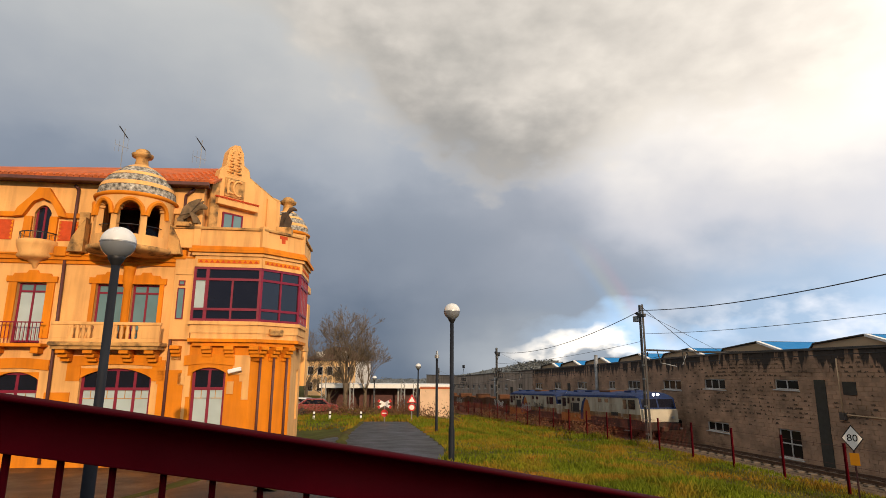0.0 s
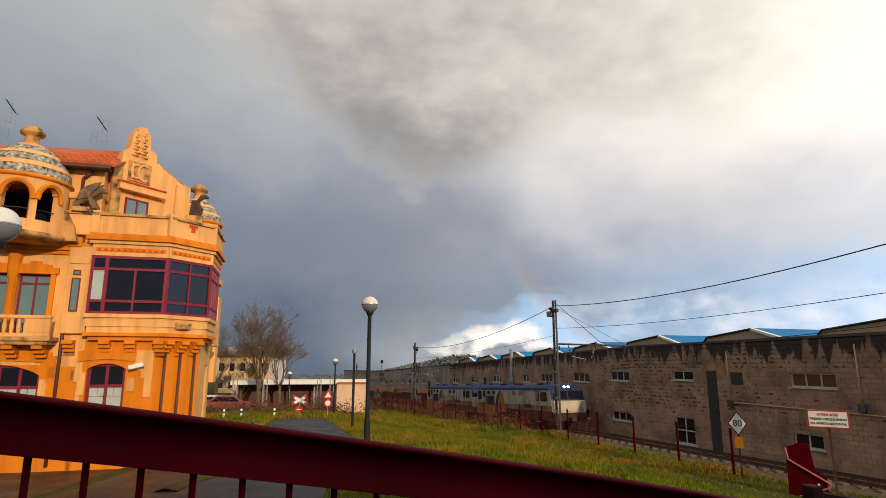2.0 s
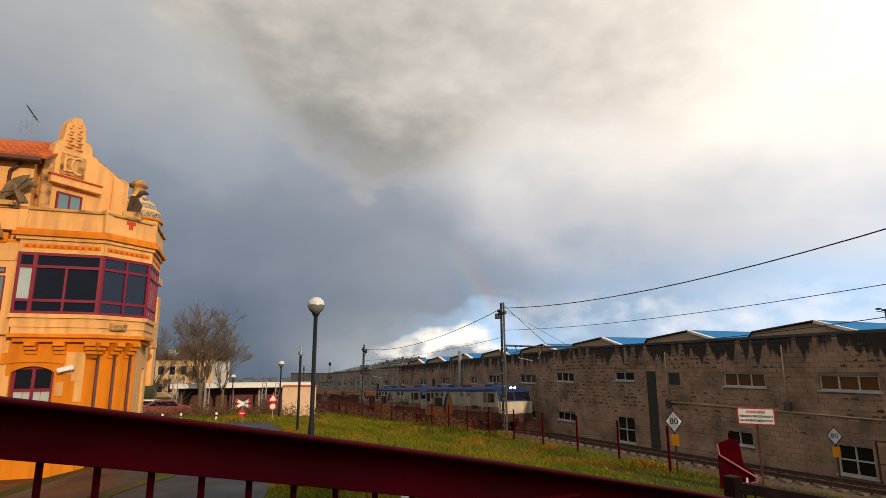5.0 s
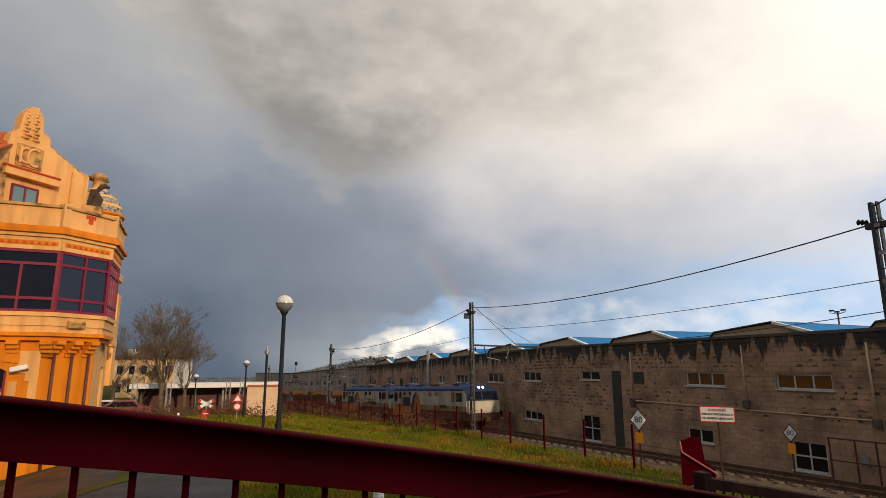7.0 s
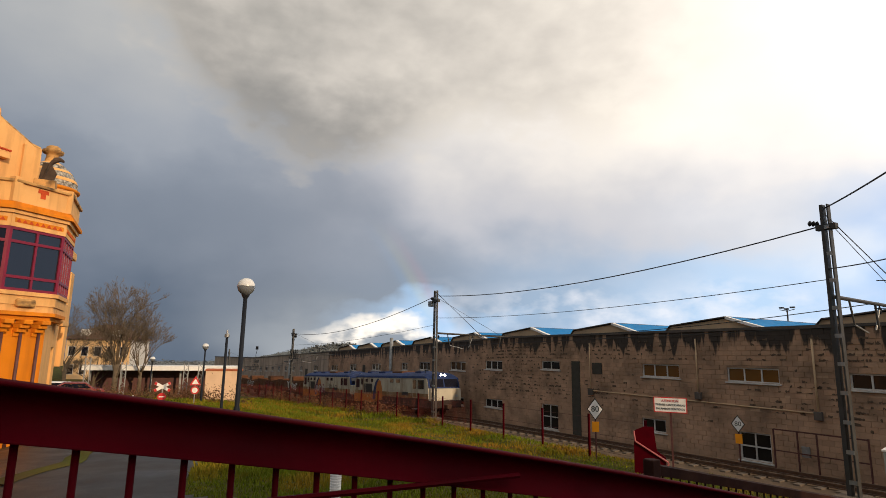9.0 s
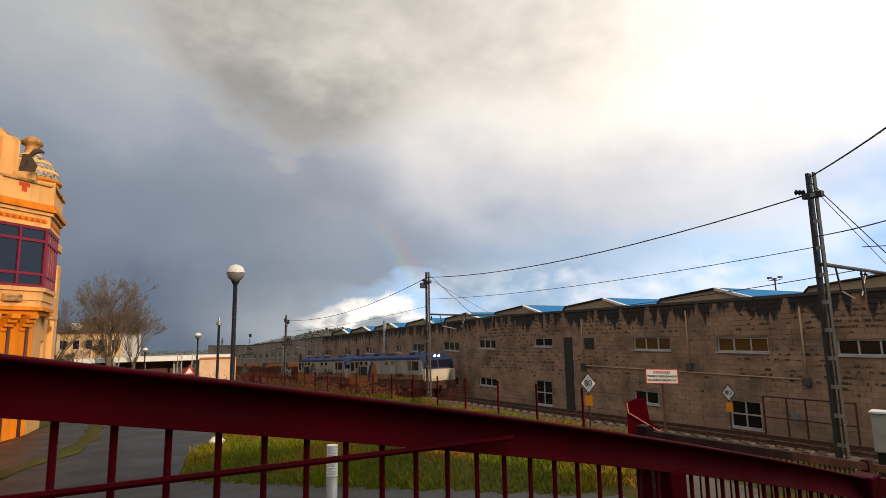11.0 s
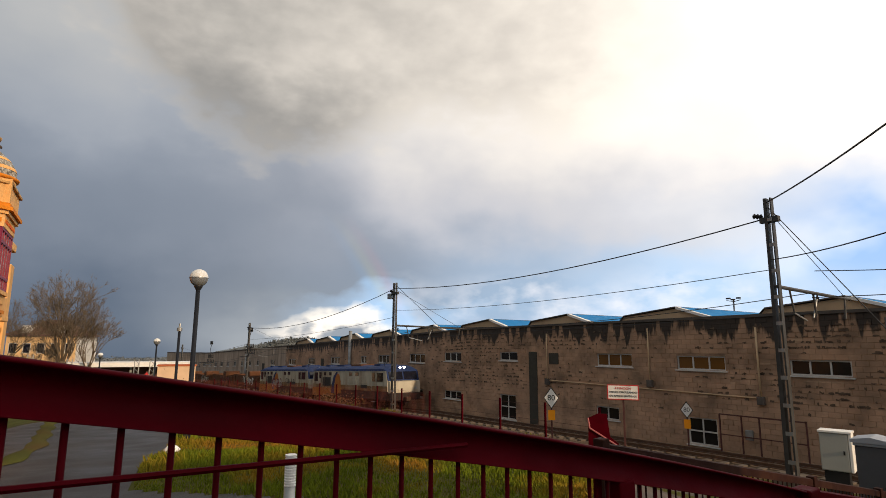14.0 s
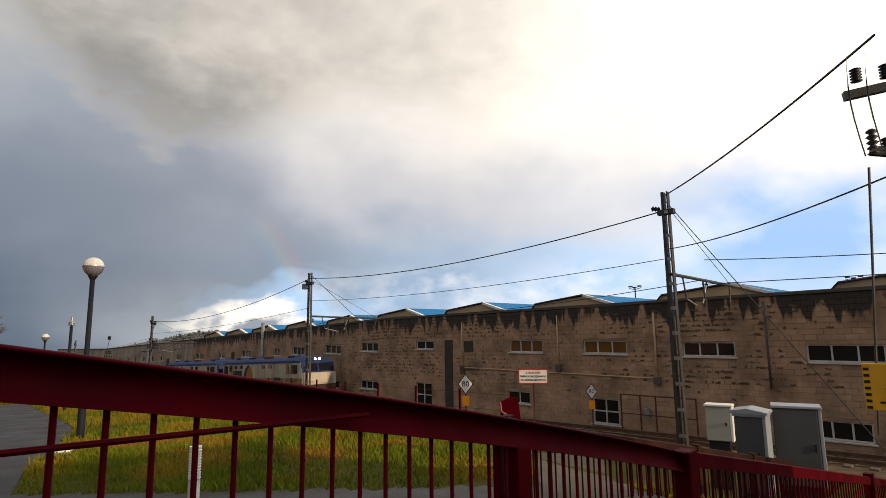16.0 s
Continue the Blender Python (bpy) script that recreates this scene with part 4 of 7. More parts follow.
def pierced(x0, x1, z0, z1, thick, holes):
    bm = nb()
    xs = sorted({x0, x1, *[min(max(h[0], x0), x1) for h in holes], *[min(max(h[1], x0), x1) for h in holes]})
    for a, b in zip(xs, xs[1:]):
        mid = (a + b) / 2
        z = z0
        for lo, hi in sorted((h[2], h[3]) for h in holes if h[0] < mid < h[1]):
            if lo > z:
                box(bm, a, b, 0, thick, z, lo)
            z = max(z, hi)
        if z < z1:
            box(bm, a, b, 0, thick, z, z1)
    bmesh.ops.remove_doubles(bm, verts=bm.verts, dist=1e-4)
    return bm


def window(m, x0, x1, z0, z1, bars, transoms, glass_top, glass_low=None, f=0.07, y=0.14, arch=0.0, wall_mat=None, split=None):
    w = hp("window", ring(x0, x1, y, y + 0.07, z0, z1, f), wine, m)
    xs = [x0 + f] + list(bars) + [x1 - f]
    zs = [z0 + f] + list(transoms) + [z1 - f]
    for b in bars:
        hp("mullion", boxb(b - f / 2, b + f / 2, y + 0.004, y + 0.066, z0 + f, z1 - f), wine, None, "", w)
    for tz in transoms:
        hp("transom", boxb(x0 + f, x1 - f, y - 0.003, y + 0.06, tz - f / 2, tz + f / 2), wine, None, "", w)
    for za, zb in zip(zs, zs[1:]):
        for xa, xb in zip(xs, xs[1:]):
            g = glass_low if (glass_low and (za + zb) / 2 < (split if split else z1 - 0.6)) else glass_top
            hp("pane", boxb(xa, xb, y + 0.03, y + 0.042, za, zb), g, None, "", w)
    if glass_low is curtain_glass and z1 < 5:
        for xa, xb in zip(xs, xs[1:]):
            for q in (transoms[0] - 0.34, z0 + 0.42):
                hp("glazing_bar", boxb(xa, xb, y + 0.015, y + 0.029, q - 0.012, q + 0.012), stone_dark, None, "", w)
            c = (xa + xb) / 2
            hp("glazing_bar", boxb(c - 0.012, c + 0.012, y + 0.015, y + 0.028, transoms[0] - 0.33, transoms[0] - 0.05), stone_dark, None, "", w)
    if arch:
        n = 12
        top = [(x1 + 0.01, z1 + 0.01), (x0 - 0.01, z1 + 0.01)]
        arc = [(x0 + (x1 - x0) * i / n, z1 - arch + arch * math.sin(math.pi * i / n) ** 0.8) for i in range(n + 1)]
        bm = nb()
        slab(bm, [(x0 - 0.01, z1 + 0.01)] + arc + [(x1 + 0.01, z1 + 0.01)], 0.001, 0.13)
        hp("arch_head", bm, wall_mat or orange, m)
    return w


def surround(m, x0, x1, z0, z1, w=0.2, d=0.07, wavy=True, material=None):
    """Raised jambs and a lintel with a stepped, shouldered top."""
    material = material or orange
    hp("jamb", boxb(x0 - w, x0, -d, 0.01, z0, z1, 0.012), material, m)
    hp("jamb", boxb(x1, x1 + w, -d, 0.01, z0, z1, 0.012), material, m)
    a, b = x0 - w - 0.08, x1 + w + 0.08
    c = (a + b) / 2
    bm = nb()
    slab(bm, [(a, z1 + 0.002), (b, z1 + 0.002), (b, z1 + 0.22), (b - 0.2, z1 + 0.22), (b - 0.25, z1 + 0.32), (c + 0.2, z1 + 0.34), (c + 0.14, z1 + 0.44), (c - 0.14, z1 + 0.44), (c - 0.2, z1 + 0.34), (a + 0.25, z1 + 0.32), (a + 0.2, z1 + 0.22), (a, z1 + 0.22)], -d - 0.03, 0.01)
    hp("lintel", bm, material, m)


G0 = 0.6
MF, _ = edge((0, 0), (1, 0))
A_HOLES = [(-11.4, -9.9, 2.2, 4.3), (-6.9, -5.36, 2.2, 4.3), (-3.98, -1.54, 2.2, 4.45), (-11.2, -10.2, 5.3, 7.5), (-6.53, -5.52, 5.3, 7.5), (-3.82, -2.84, 5.35, 7.52), (-2.56, -1.58, 5.35, 7.52), (-0.88, -0.62, 6.2, 7.35),
           (-6.33, -5.74, 8.95, 10.45), (-3.95, -1.55, 8.75, 10.7)]
hp("wall", pierced(-14, -0.3, G0, 11.42, 0.4, A_HOLES), cream, MF)
hp("wall", pierced(-0.3, 1.9, G0, 5.62, 0.4, [(-0.15, 1.05, 2.0, 4.5)]), orange, MF)
ME, le = edge((1.9, 0), (3.2, 1.3))
hp("wall", pierced(0, le, G0, 5.62, 0.4, []), orange, ME)
MS, ls = edge((3.2, 1.3), (2.9, 6.6))
hp("wall", pierced(0, ls, G0, 9.2, 0.4, [(3, 4.2, 2.2, 4.4), (3, 4.2, 5.6, 7.5)]), cream, MS)
hp("attic_wall", boxb(1.75, 2.05, 2.9, 6.5, 8.5, 11.15), cream, MF)
MB, lb = edge((2.9, 6.6), (-14, 6.6))
hp("wall", pierced(0, lb, G0, 11.2, 0.4, []), cream, MB)
ML, ll = edge((-14, 6.6), (-14, 0))
hp("wall", pierced(0.4, ll, G0, 11.42, 0.4, []), cream, ML)
hp("floor_slab", boxb(-13.5, 2.6, 0.45, 6.1, 5.2, 5.35), stone_dark)
hp("floor_slab", boxb(-13.5, 2.0, 0.45, 6.1, 8.3, 8.45), stone_dark)
# orange ground storey: bands laid over the cream
hp("plinth", boxb(-14.03, 1.92, -0.06, 0.004, G0, 1.75, 0.02), orange, MF)
for x0, x1, z0, z1 in ((-5.1, -4.25, 1.75, 3.6), (-1.3, -0.42, 1.75, 3.9), (-1.35, -0.5, 3.9, 4.4), (-8.6, -7.2, 1.75, 3.6), (-4.45, -3.98, 4.0, 4.75), (-1.54, -1.1, 4.0, 4.75)):
    hp("stucco_band", boxb(x0, x1, -0.035, 0.004, z0, z1, 0.006), orange, MF)
for x0, x1, z0, z1 in ((1.12, 1.36, 3.55, 4.0), (1.3, 1.9, 4.25, 4.95), (1.55, 1.9, 4.0, 4.25), (1.66, 1.9, 3.35, 4.0), (-0.38, -0.17, 3.45, 4.2), (-0.62, -0.38, 3.85, 4.3)):
    hp("quoin", boxb(x0, x1, -0.035, 0.004, z0, z1, 0.006), cream, MF)

window(MF, -6.9, -5.36, 2.2, 4.3, (-6.13,), (3.62,), sky_glass, curtain_glass, f=0.1, arch=0.28, split=3.6)
window(MF, -3.98, -1.54, 2.2, 4.45, (-3.37, -2.76, -2.15), (3.72,), sky_glass, curtain_glass, f=0.1, arch=0.35, split=3.7)
window(MF, -11.4, -9.9, 2.2, 4.3, (-10.65,), (3.62,), sky_glass, curtain_glass, f=0.1, arch=0.28, split=3.6)
window(MF, -0.15, 1.05, 2.0, 4.5, (0.45,), (3.74,), sky_glass, curtain_glass, f=0.1, arch=0.2, split=3.7)
for x0, x1 in ((-11.2, -10.2), (-6.53, -5.52), (-3.82, -2.84), (-2.56, -1.58)):
    window(MF, x0, x1, 5.35, 7.52, ((x0 + x1) / 2,), (7.2,), teal_glass, curtain_glass if x1 < -5 else teal_glass, split=7.1)
window(MF, -6.33, -5.74, 8.95, 10.45, (-6.035,), (), sky_glass, arch=0.3, wall_mat=cream)
window(MF, -0.86, -0.60, 6.25, 7.4, (), (), teal_glass, f=0.03, y=-0.26)
window(MF, -0.84, -0.62, 7.5, 7.68, (), (), teal_glass, f=0.03, y=-0.26)
for x0, x1 in ((3, 4.2),):
    window(MS, x0, x1, 2.2, 4.4, ((x0 + x1) / 2,), (3.7,), sky_glass)
    window(MS, x0, x1, 5.6, 7.5, ((x0 + x1) / 2,), (7.1,), sky_glass)
surround(MF, -6.53, -5.52, 5.5, 7.52, 0.28)
surround(MF, -11.2, -10.2, 5.5, 7.52, 0.28)
surround(MF, -3.82, -2.84, 6.0, 7.52, 0.16)
surround(MF, -2.56, -1.58, 6.0, 7.52, 0.16)
bm = nb()
spin(bm, [(0.13, 5.4), (0.12, 7.35), (0.17, 7.4), (0.17, 7.55), (0.2, 7.6), (0.2, 7.72), (0.2, 8.0), (0.25, 8.28), (0.0, 8.28)], 14, -2.7, -0.05)
hp("column", bm, orange, MF, smooth=True)
# ground-storey arch bands
for x0, x1, z in ((-6.9, -5.36, 4.3), (-3.98, -1.54, 4.45), (-0.15, 1.05, 4.5), (-11.4, -9.9, 4.3)):
    n, c, half = 10, (x0 + x1) / 2, (x1 - x0) / 2 + 0.3
    bm = nb()
    lower = [(x0 - 0.3 + (x1 - x0 + 0.6) * i / n, z + 0.06 + 0.08 * math.sin(math.pi * i / n)) for i in range(n + 1)]
    upper = [(x, q + 0.36) for x, q in lower][::-1]
    slab(bm, lower + upper, -0.06, 0.006)
    hp("arch_band", bm, orange, MF)
# string course, frieze and cornice of the long front
for z0, z1, d in ((8.22, 8.36, 0.08), (8.36, 8.52, 0.16), (8.52, 8.60, 0.22)):
    hp("string_course", boxb(-14.0, -0.35, -d, 0.004, z0, z1, 0.02), orange, MF)
for u in (-7.55, -5.15, -4.6, -0.9):
    hp("bracket", boxb(u - 0.22, u + 0.22, -0.26, 0.0, 8.48, 8.85, 0.05), orange, MF)
# downpipes
for pts in (((-5.0, 11.25), (-4.85, 11.1), (-4.85, 8.9)), ((-5.0, 8.6), (-4.9, 1.2)), ((-0.65, 11.3), (-0.95, 11.0), (-0.95, 9.2)), ((-0.99, 8.3), (-0.99, 1.2))):
    bm = nb()
    for a, b in zip(pts, pts[1:]):
        rod(bm, (a[0], -0.1, a[1]), (b[0], -0.1, b[1]), 0.055, 0.055, 10)
    hp("downpipe", bm, pipe_brown, MF, smooth=True)
# stone balcony under the pair of windows
bm = nb()
box(bm, -4.82, -1.1, -0.85, 0.0, 5.22, 5.36, 0.03)
box(bm, -4.75, -1.17, -0.76, 0.0, 5.10, 5.22, 0.02)
hp("balcony_slab", bm, stone_dark, MF)
hp("balcony_rail", boxb(-4.8, -1.12, -0.82, -0.64, 5.95, 6.06, 0.02), cream, MF)
hp("balcony_base", boxb(-4.78, -1.14, -0.8, -0.66, 5.36, 5.48, 0.01), cream, MF)
for u0, u1 in ((-4.78, -4.2), (-3.25, -2.75), (-1.75, -1.14)):
    hp("pedestal", boxb(u0, u1, -0.8, -0.66, 5.48, 5.95, 0.015), cream, MF)
for u0, u1 in ((-4.2, -3.25), (-2.75, -1.75)):
    for k in range(5):
        u = u0 + (u1 - u0) * (k + 0.5) / 5
        bm = nb()
        spin(bm, [(0.045, 5.48), (0.06, 5.55), (0.075, 5.7), (0.05, 5.85), (0.06, 5.95)], 8, u, -0.73)
        hp("baluster", bm, cream, MF, smooth=True)
    for u, sgn in ((u0, 1), (u1, -1)):
        bm = nb()
        slab(bm, [(u, 5.48), (u + sgn * 0.16, 5.48), (u + sgn * 0.07, 5.6), (u + sgn * 0.05, 5.72), (u + sgn * 0.07, 5.84), (u + sgn * 0.16, 5.95), (u, 5.95)], -0.79, -0.67)
        hp("curved_panel", bm, cream, MF)
for u in (-4.45, -3.55, -2.35, -1.5):
    for k in range(3):
        hp("corbel", boxb(u - 0.16, u + 0.16, -0.68 + 0.2 * k, 0.0, 4.96 - 0.14 * k, 5.1 - 0.14 * k, 0.025), orange, MF)
# iron balcony of the single window
for u0 in (-6.95, -11.5):
    hp("balcony_slab", boxb(u0, u0 + 1.75, -0.5, 0, 5.18, 5.3, 0.02), orange, MF)
    for k in range(13):
        u = u0 + 0.12 + k * 0.125
        hp("balcony_bar", boxb(u - 0.01, u + 0.01, -0.45, -0.43, 5.3, 6.02), wine, MF)
    hp("balcony_handrail", boxb(u0 + 0.06, u0 + 1.7, -0.47, -0.41, 6.02, 6.06), wine, MF)
    for k in (0.2, 1.5):
        hp("corbel", boxb(u0 + k - 0.13, u0 + k + 0.13, -0.4, 0, 4.95, 5.18, 0.03), orange, MF)
# attic window: pedimented hood, round pulpit balcony, brick panels
bm = nb()
slab(bm, [(-7.0, 9.95), (-6.85, 10.3), (-6.42, 10.78), (-6.22, 11.08), (-5.85, 11.08), (-5.65, 10.78), (-5.3, 10.3), (-5.1, 9.95), (-5.4, 10.0), (-5.6, 10.35), (-5.74, 10.55), (-6.04, 10.68), (-6.33, 10.55), (-6.46, 10.35), (-6.65, 10.0)], -0.2, 0.0)
hp("pediment", bm, orange, MF)
hp("jamb", boxb(-6.62, -6.34, -0.12, 0.0, 8.95, 10.0, 0.02), orange, MF)
hp("jamb", boxb(-5.73, -5.45, -0.12, 0.0, 8.95, 10.0, 0.02), orange, MF)
bm = nb()
spin(bm, [(0.06, 8.05), (0.12, 8.2), (0.3, 8.33), (0.52, 8.38), (0.62, 8.46), (0.56, 8.6), (0.66, 8.85), (0.68, 9.02), (0.6, 9.06), (0.0, 9.06)], 20, -6.04, -0.02, 180, 360)
hp("pulpit_balcony", bm, cream, MF, smooth=True)
bm = nb()
for k in range(9):
    w = radians(180 + 20 * k + 10)
    rod(bm, (-6.04 + 0.6 * math.cos(w), -0.02 + 0.6 * math.sin(w), 9.05), (-6.04 + 0.6 * math.cos(w), -0.02 + 0.6 * math.sin(w), 9.3), 0.012, 0.012, 5)
spin(bm, [(0.58, 9.3), (0.62, 9.3), (0.62, 9.33), (0.58, 9.33)], 20, -6.04, -0.02, 180, 360)
hp("pulpit_railing", bm, black, MF)
for u0, u1 in ((-7.65, -7.0), (-5.4, -4.72)):
    hp("brick_panel", boxb(u0, u1, -0.03, 0.004, 9.1, 9.85), brick_red, MF)
    hp("cornice", boxb(u0 - 0.05, u1 + 0.05, -0.12, 0.004, 9.95, 10.15, 0.03), orange, MF)
    for sgn, u in ((1, u0), (-1, u1)):
        for k in range(5):
            bm = nb()
            slab(bm, [(u, 9.1 + 0.15 * k), (u + sgn * 0.09, 9.175 + 0.15 * k), (u, 9.25 + 0.15 * k)], -0.045, -0.02)
            hp("brick_tooth", bm, orange, MF)
hp("pier", boxb(-4.68, -4.32, -0.14, 0.0, 8.6, 10.2, 0.02), stone_dark, MF)
hp("pier", boxb(-1.25, -0.85, -0.2, 0.0, 8.6, 10.4, 0.02), stone_dark, MF)
hp("pier_head", boxb(-1.32, -0.78, -0.3, 0.0, 10.2, 10.45, 0.05), cream, MF)
# consoles that sweep up beside the turret
for u, sg in ((-4.35, 1), (-1.2, -1)):
    bm = nb()
    slab(bm, [(u, 8.62), (u + sg * 0.12, 8.62), (u + sg * 0.12, 9.9), (u - sg * 0.05, 9.6), (u - sg * 0.3, 9.15), (u - sg * 0.42, 8.62)], -0.55, -0.2)
    hp("console", bm, stone_dark, MF)


def turret(cx, cy, r, a0, a1, z0, z1, arches, m, zdome, ztop):
    """A round arcaded loggia with a banded mosaic dome."""
    t = hp("turret", nb_loggia(cx, cy, r, a0, a1, z0, z1, arches), cream, m)
    bm = nb()
    spin(bm, [(0.3, z0 - 0.16), (r * 0.86, z0 - 0.13), (r + 0.06, z0 - 0.06), (r + 0.12, z0 - 0.02), (r + 0.14, z0 + 0.1), (r + 0.03, z0 + 0.12), (0.0, z0 + 0.12)], 40, cx, cy, a0, a1)
    hp("turret_base", bm, stone_dark, None, "", t, True)
    bm = nb()
    spin(bm, [(r, z1), (r + 0.08, z1 + 0.02), (r + 0.1, z1 + 0.1), (r, z1 + 0.16), (0, z1 + 0.16)], 40, cx, cy)
    hp("dome_cornice", bm, orange, None, "", t, True)
    h = zdome - z1 - 0.14
    zs = z1 + 0.14

    def dr(q):
        return r * 1.02 * math.cos(q * math.pi / 2 * 0.95) ** 0.62

    bands = [(0.0, 0.22, mosaic), (0.22, 0.34, cream), (0.34, 0.56, mosaic), (0.56, 0.66, cream), (0.66, 0.86, mosaic), (0.86, 1.0, cream)]
    for q0, q1, mt in bands:
        bm = nb()
        k = 1.0 if mt is cream else 0.985
        spin(bm, [(dr(q0 + (q1 - q0) * i / 5) * k, zs + h * (q0 + (q1 - q0) * i / 5)) for i in range(6)], 40, cx, cy)
        hp("dome_band", bm, mt, None, "grey and white broken-tile mosaic band" if mt is mosaic else "", t, True)
    bm = nb()
    rt = 0.25
    spin(bm, [(rt * 1.15, zdome - 0.12), (rt, zdome), (rt * 0.85, zdome + 0.35 * (ztop - zdome)), (rt * 0.95, ztop - 0.34), (rt * 1.45, ztop - 0.30), (rt * 1.55, ztop - 0.2), (rt * 1.1, ztop - 0.17), (rt * 1.0, ztop - 0.06), (rt * 0.7, ztop), (0, ztop)], 16, cx, cy)
    hp("finial", bm, stone_dark, None, "", t, True)
    bm = nb()
    for k in range(10):
        w0, w1 = radians(a0 + 8 + (a1 - a0 - 16) * k / 10), radians(a0 + 8 + (a1 - a0 - 16) * (k + 1) / 10)
        rod(bm, (cx + (r - 0.1) * math.cos(w0), cy + (r - 0.1) * math.sin(w0), z0 + 0.85), (cx + (r - 0.1) * math.cos(w1), cy + (r - 0.1) * math.sin(w1), z0 + 0.85), 0.018, 0.018, 5)
    hp("loggia_bar", bm, black, None, "", t)
    return t


def nb_loggia(cx, cy, r, a0, a1, z0, z1, arches):
    bm = nb()
    n = int((a1 - a0) / 3)
    for i in range(n):
        t0, t1 = a0 + (a1 - a0) * i / n, a0 + (a1 - a0) * (i + 1) / n
        mid = (t0 + t1) / 2
        spans = [(z0, z1)]
        for c, half, spring, rise in arches:
            if abs(mid - c) < half:
                q = z0 + spring + rise * math.sqrt(max(0, 1 - ((mid - c) / half) ** 2))
                spans = [(z0, z0 + 0.5), (q, z1)]
        for lo, hi in spans:
            v = []
            for z in (lo, hi):
                for rr, a in ((r, t0), (r, t1), (r - 0.22, t1), (r - 0.22, t0)):
                    v.append(bm.verts.new((cx + rr * math.cos(radians(a)), cy + rr * math.sin(radians(a)), z)))
            for f in ((3, 2, 1, 0), (4, 5, 6, 7), (0, 1, 5, 4), (1, 2, 6, 5), (2, 3, 7, 6), (3, 0, 4, 7)):
                bm.faces.new([v[k] for k in f])
    bmesh.ops.remove_doubles(bm, verts=bm.verts, dist=1e-4)
    return bm


ARCHES = ((200, 15), (242, 15), (284, 17), (325, 15))
TX, TY, TR = -2.58, -0.40, 1.33
tur = turret(TX, TY, TR, 165, 375, 8.62, 10.5, [(c, w, 1.18, 0.5) for c, w in ARCHES], MF, 12.0, 12.66)
for c, half in ARCHES:
    # raised arch rings round the openings
    bm = nb()
    for k in range(14):
        p = []
        for q in (-1 + 2 * k / 14, -1 + 2 * (k + 1) / 14):
            a = radians(c + q * (half + 2))
            z = 8.62 + 1.18 + 0.56 * math.sqrt(max(0, 1 - q * q))
            p.append(Vector((TX + (TR + 0.02) * math.cos(a), TY + (TR + 0.02) * math.sin(a), z)))
        rod(bm, p[0], p[1], 0.085, 0.085, 6)
    bmesh.ops.remove_doubles(bm, verts=bm.verts, dist=0.05)
    hp("arch_ring", bm, orange, None, "", tur)
hp("inner_door", boxb(-3.6, -1.9, 0.5, 0.56, 8.8, 10.5), sky_glass, MF)
# tiled roof of the long front, with gutter
bm = nb()
v = [bm.verts.new(p) for p in ((-14.4, -0.45, 11.42), (0.15, -0.45, 11.42), (0.15, 4.0, 13.52), (-14.4, 4.0, 12.32))]
v2 = [bm.verts.new(p) for p in ((-14.4, -0.45, 11.5), (0.15, -0.45, 11.5), (0.15, 4.0, 13.6), (-14.4, 4.0, 12.40))]
for f in ((0, 1, 2, 3),):
    bm.faces.new([v[k] for k in f][::-1]), bm.faces.new([v2[k] for k in f])
for k in range(4):
    j = (k + 1) % 4
    bm.faces.new((v[k], v[j], v2[j], v2[k]))
hp("roof", bm, roof_tile, MF)
bm = nb()
v = [bm.verts.new(p) for p in ((2.2, 6.5, 11.2), (2.2, 7.0, 11.2), (-14.4, 7.0, 11.4), (-14.4, 4.0, 12.36), (0.15, 4.0, 13.56))]
bm.faces.new(v)
hp("roof", bm, roof_tile, MF)
bm = nb()
for i in range(64):
    u = -14.2 + i * 0.224
    for k in range(9):
        y = -0.5 + k * 0.5
        g = 0.517 if u > -7 else 0.495
        z = 11.49 + (y + 0.45) * (0.202 + (u + 14.4) / 14.55 * 0.270)
        rod(bm, (u, y, z + 0.02), (u, y + 0.54, z + 0.54 * 0.41), 0.095, 0.075, 7)
ob = hp("roof_tiles", bm, roof_tile, MF)
ob["kind"] = "stuff"
hp("gutter", boxb(-14.45, 0.0, -0.58, -0.44, 11.3, 11.44, 0.02), pipe_brown, MF)
hp("eaves_board", boxb(-14.4, -0.1, -0.44, 0.0, 11.34, 11.41), pipe_brown, MF)

# corner oriel: facets A, B, C
BAY = [(-0.3, 0.0), (-0.3, -0.35), (2.15, -0.35), (3.45, 0.95), (3.45, 3.4)]


def bay_ring(out, z0, z1, material, name, bevel=0.0):
    bm = nb()
    pts = [(-0.3 - out, 0.3), (-0.3 - out, -0.35 - out), (2.15 + out * 0.41, -0.35 - out), (3.45 + out, 0.95 - out * 0.41), (3.45 + out, 3.4), (1.0, 3.4)]
    prism(bm, pts, z0, z1)
    return hp(name, bm, material, MF)


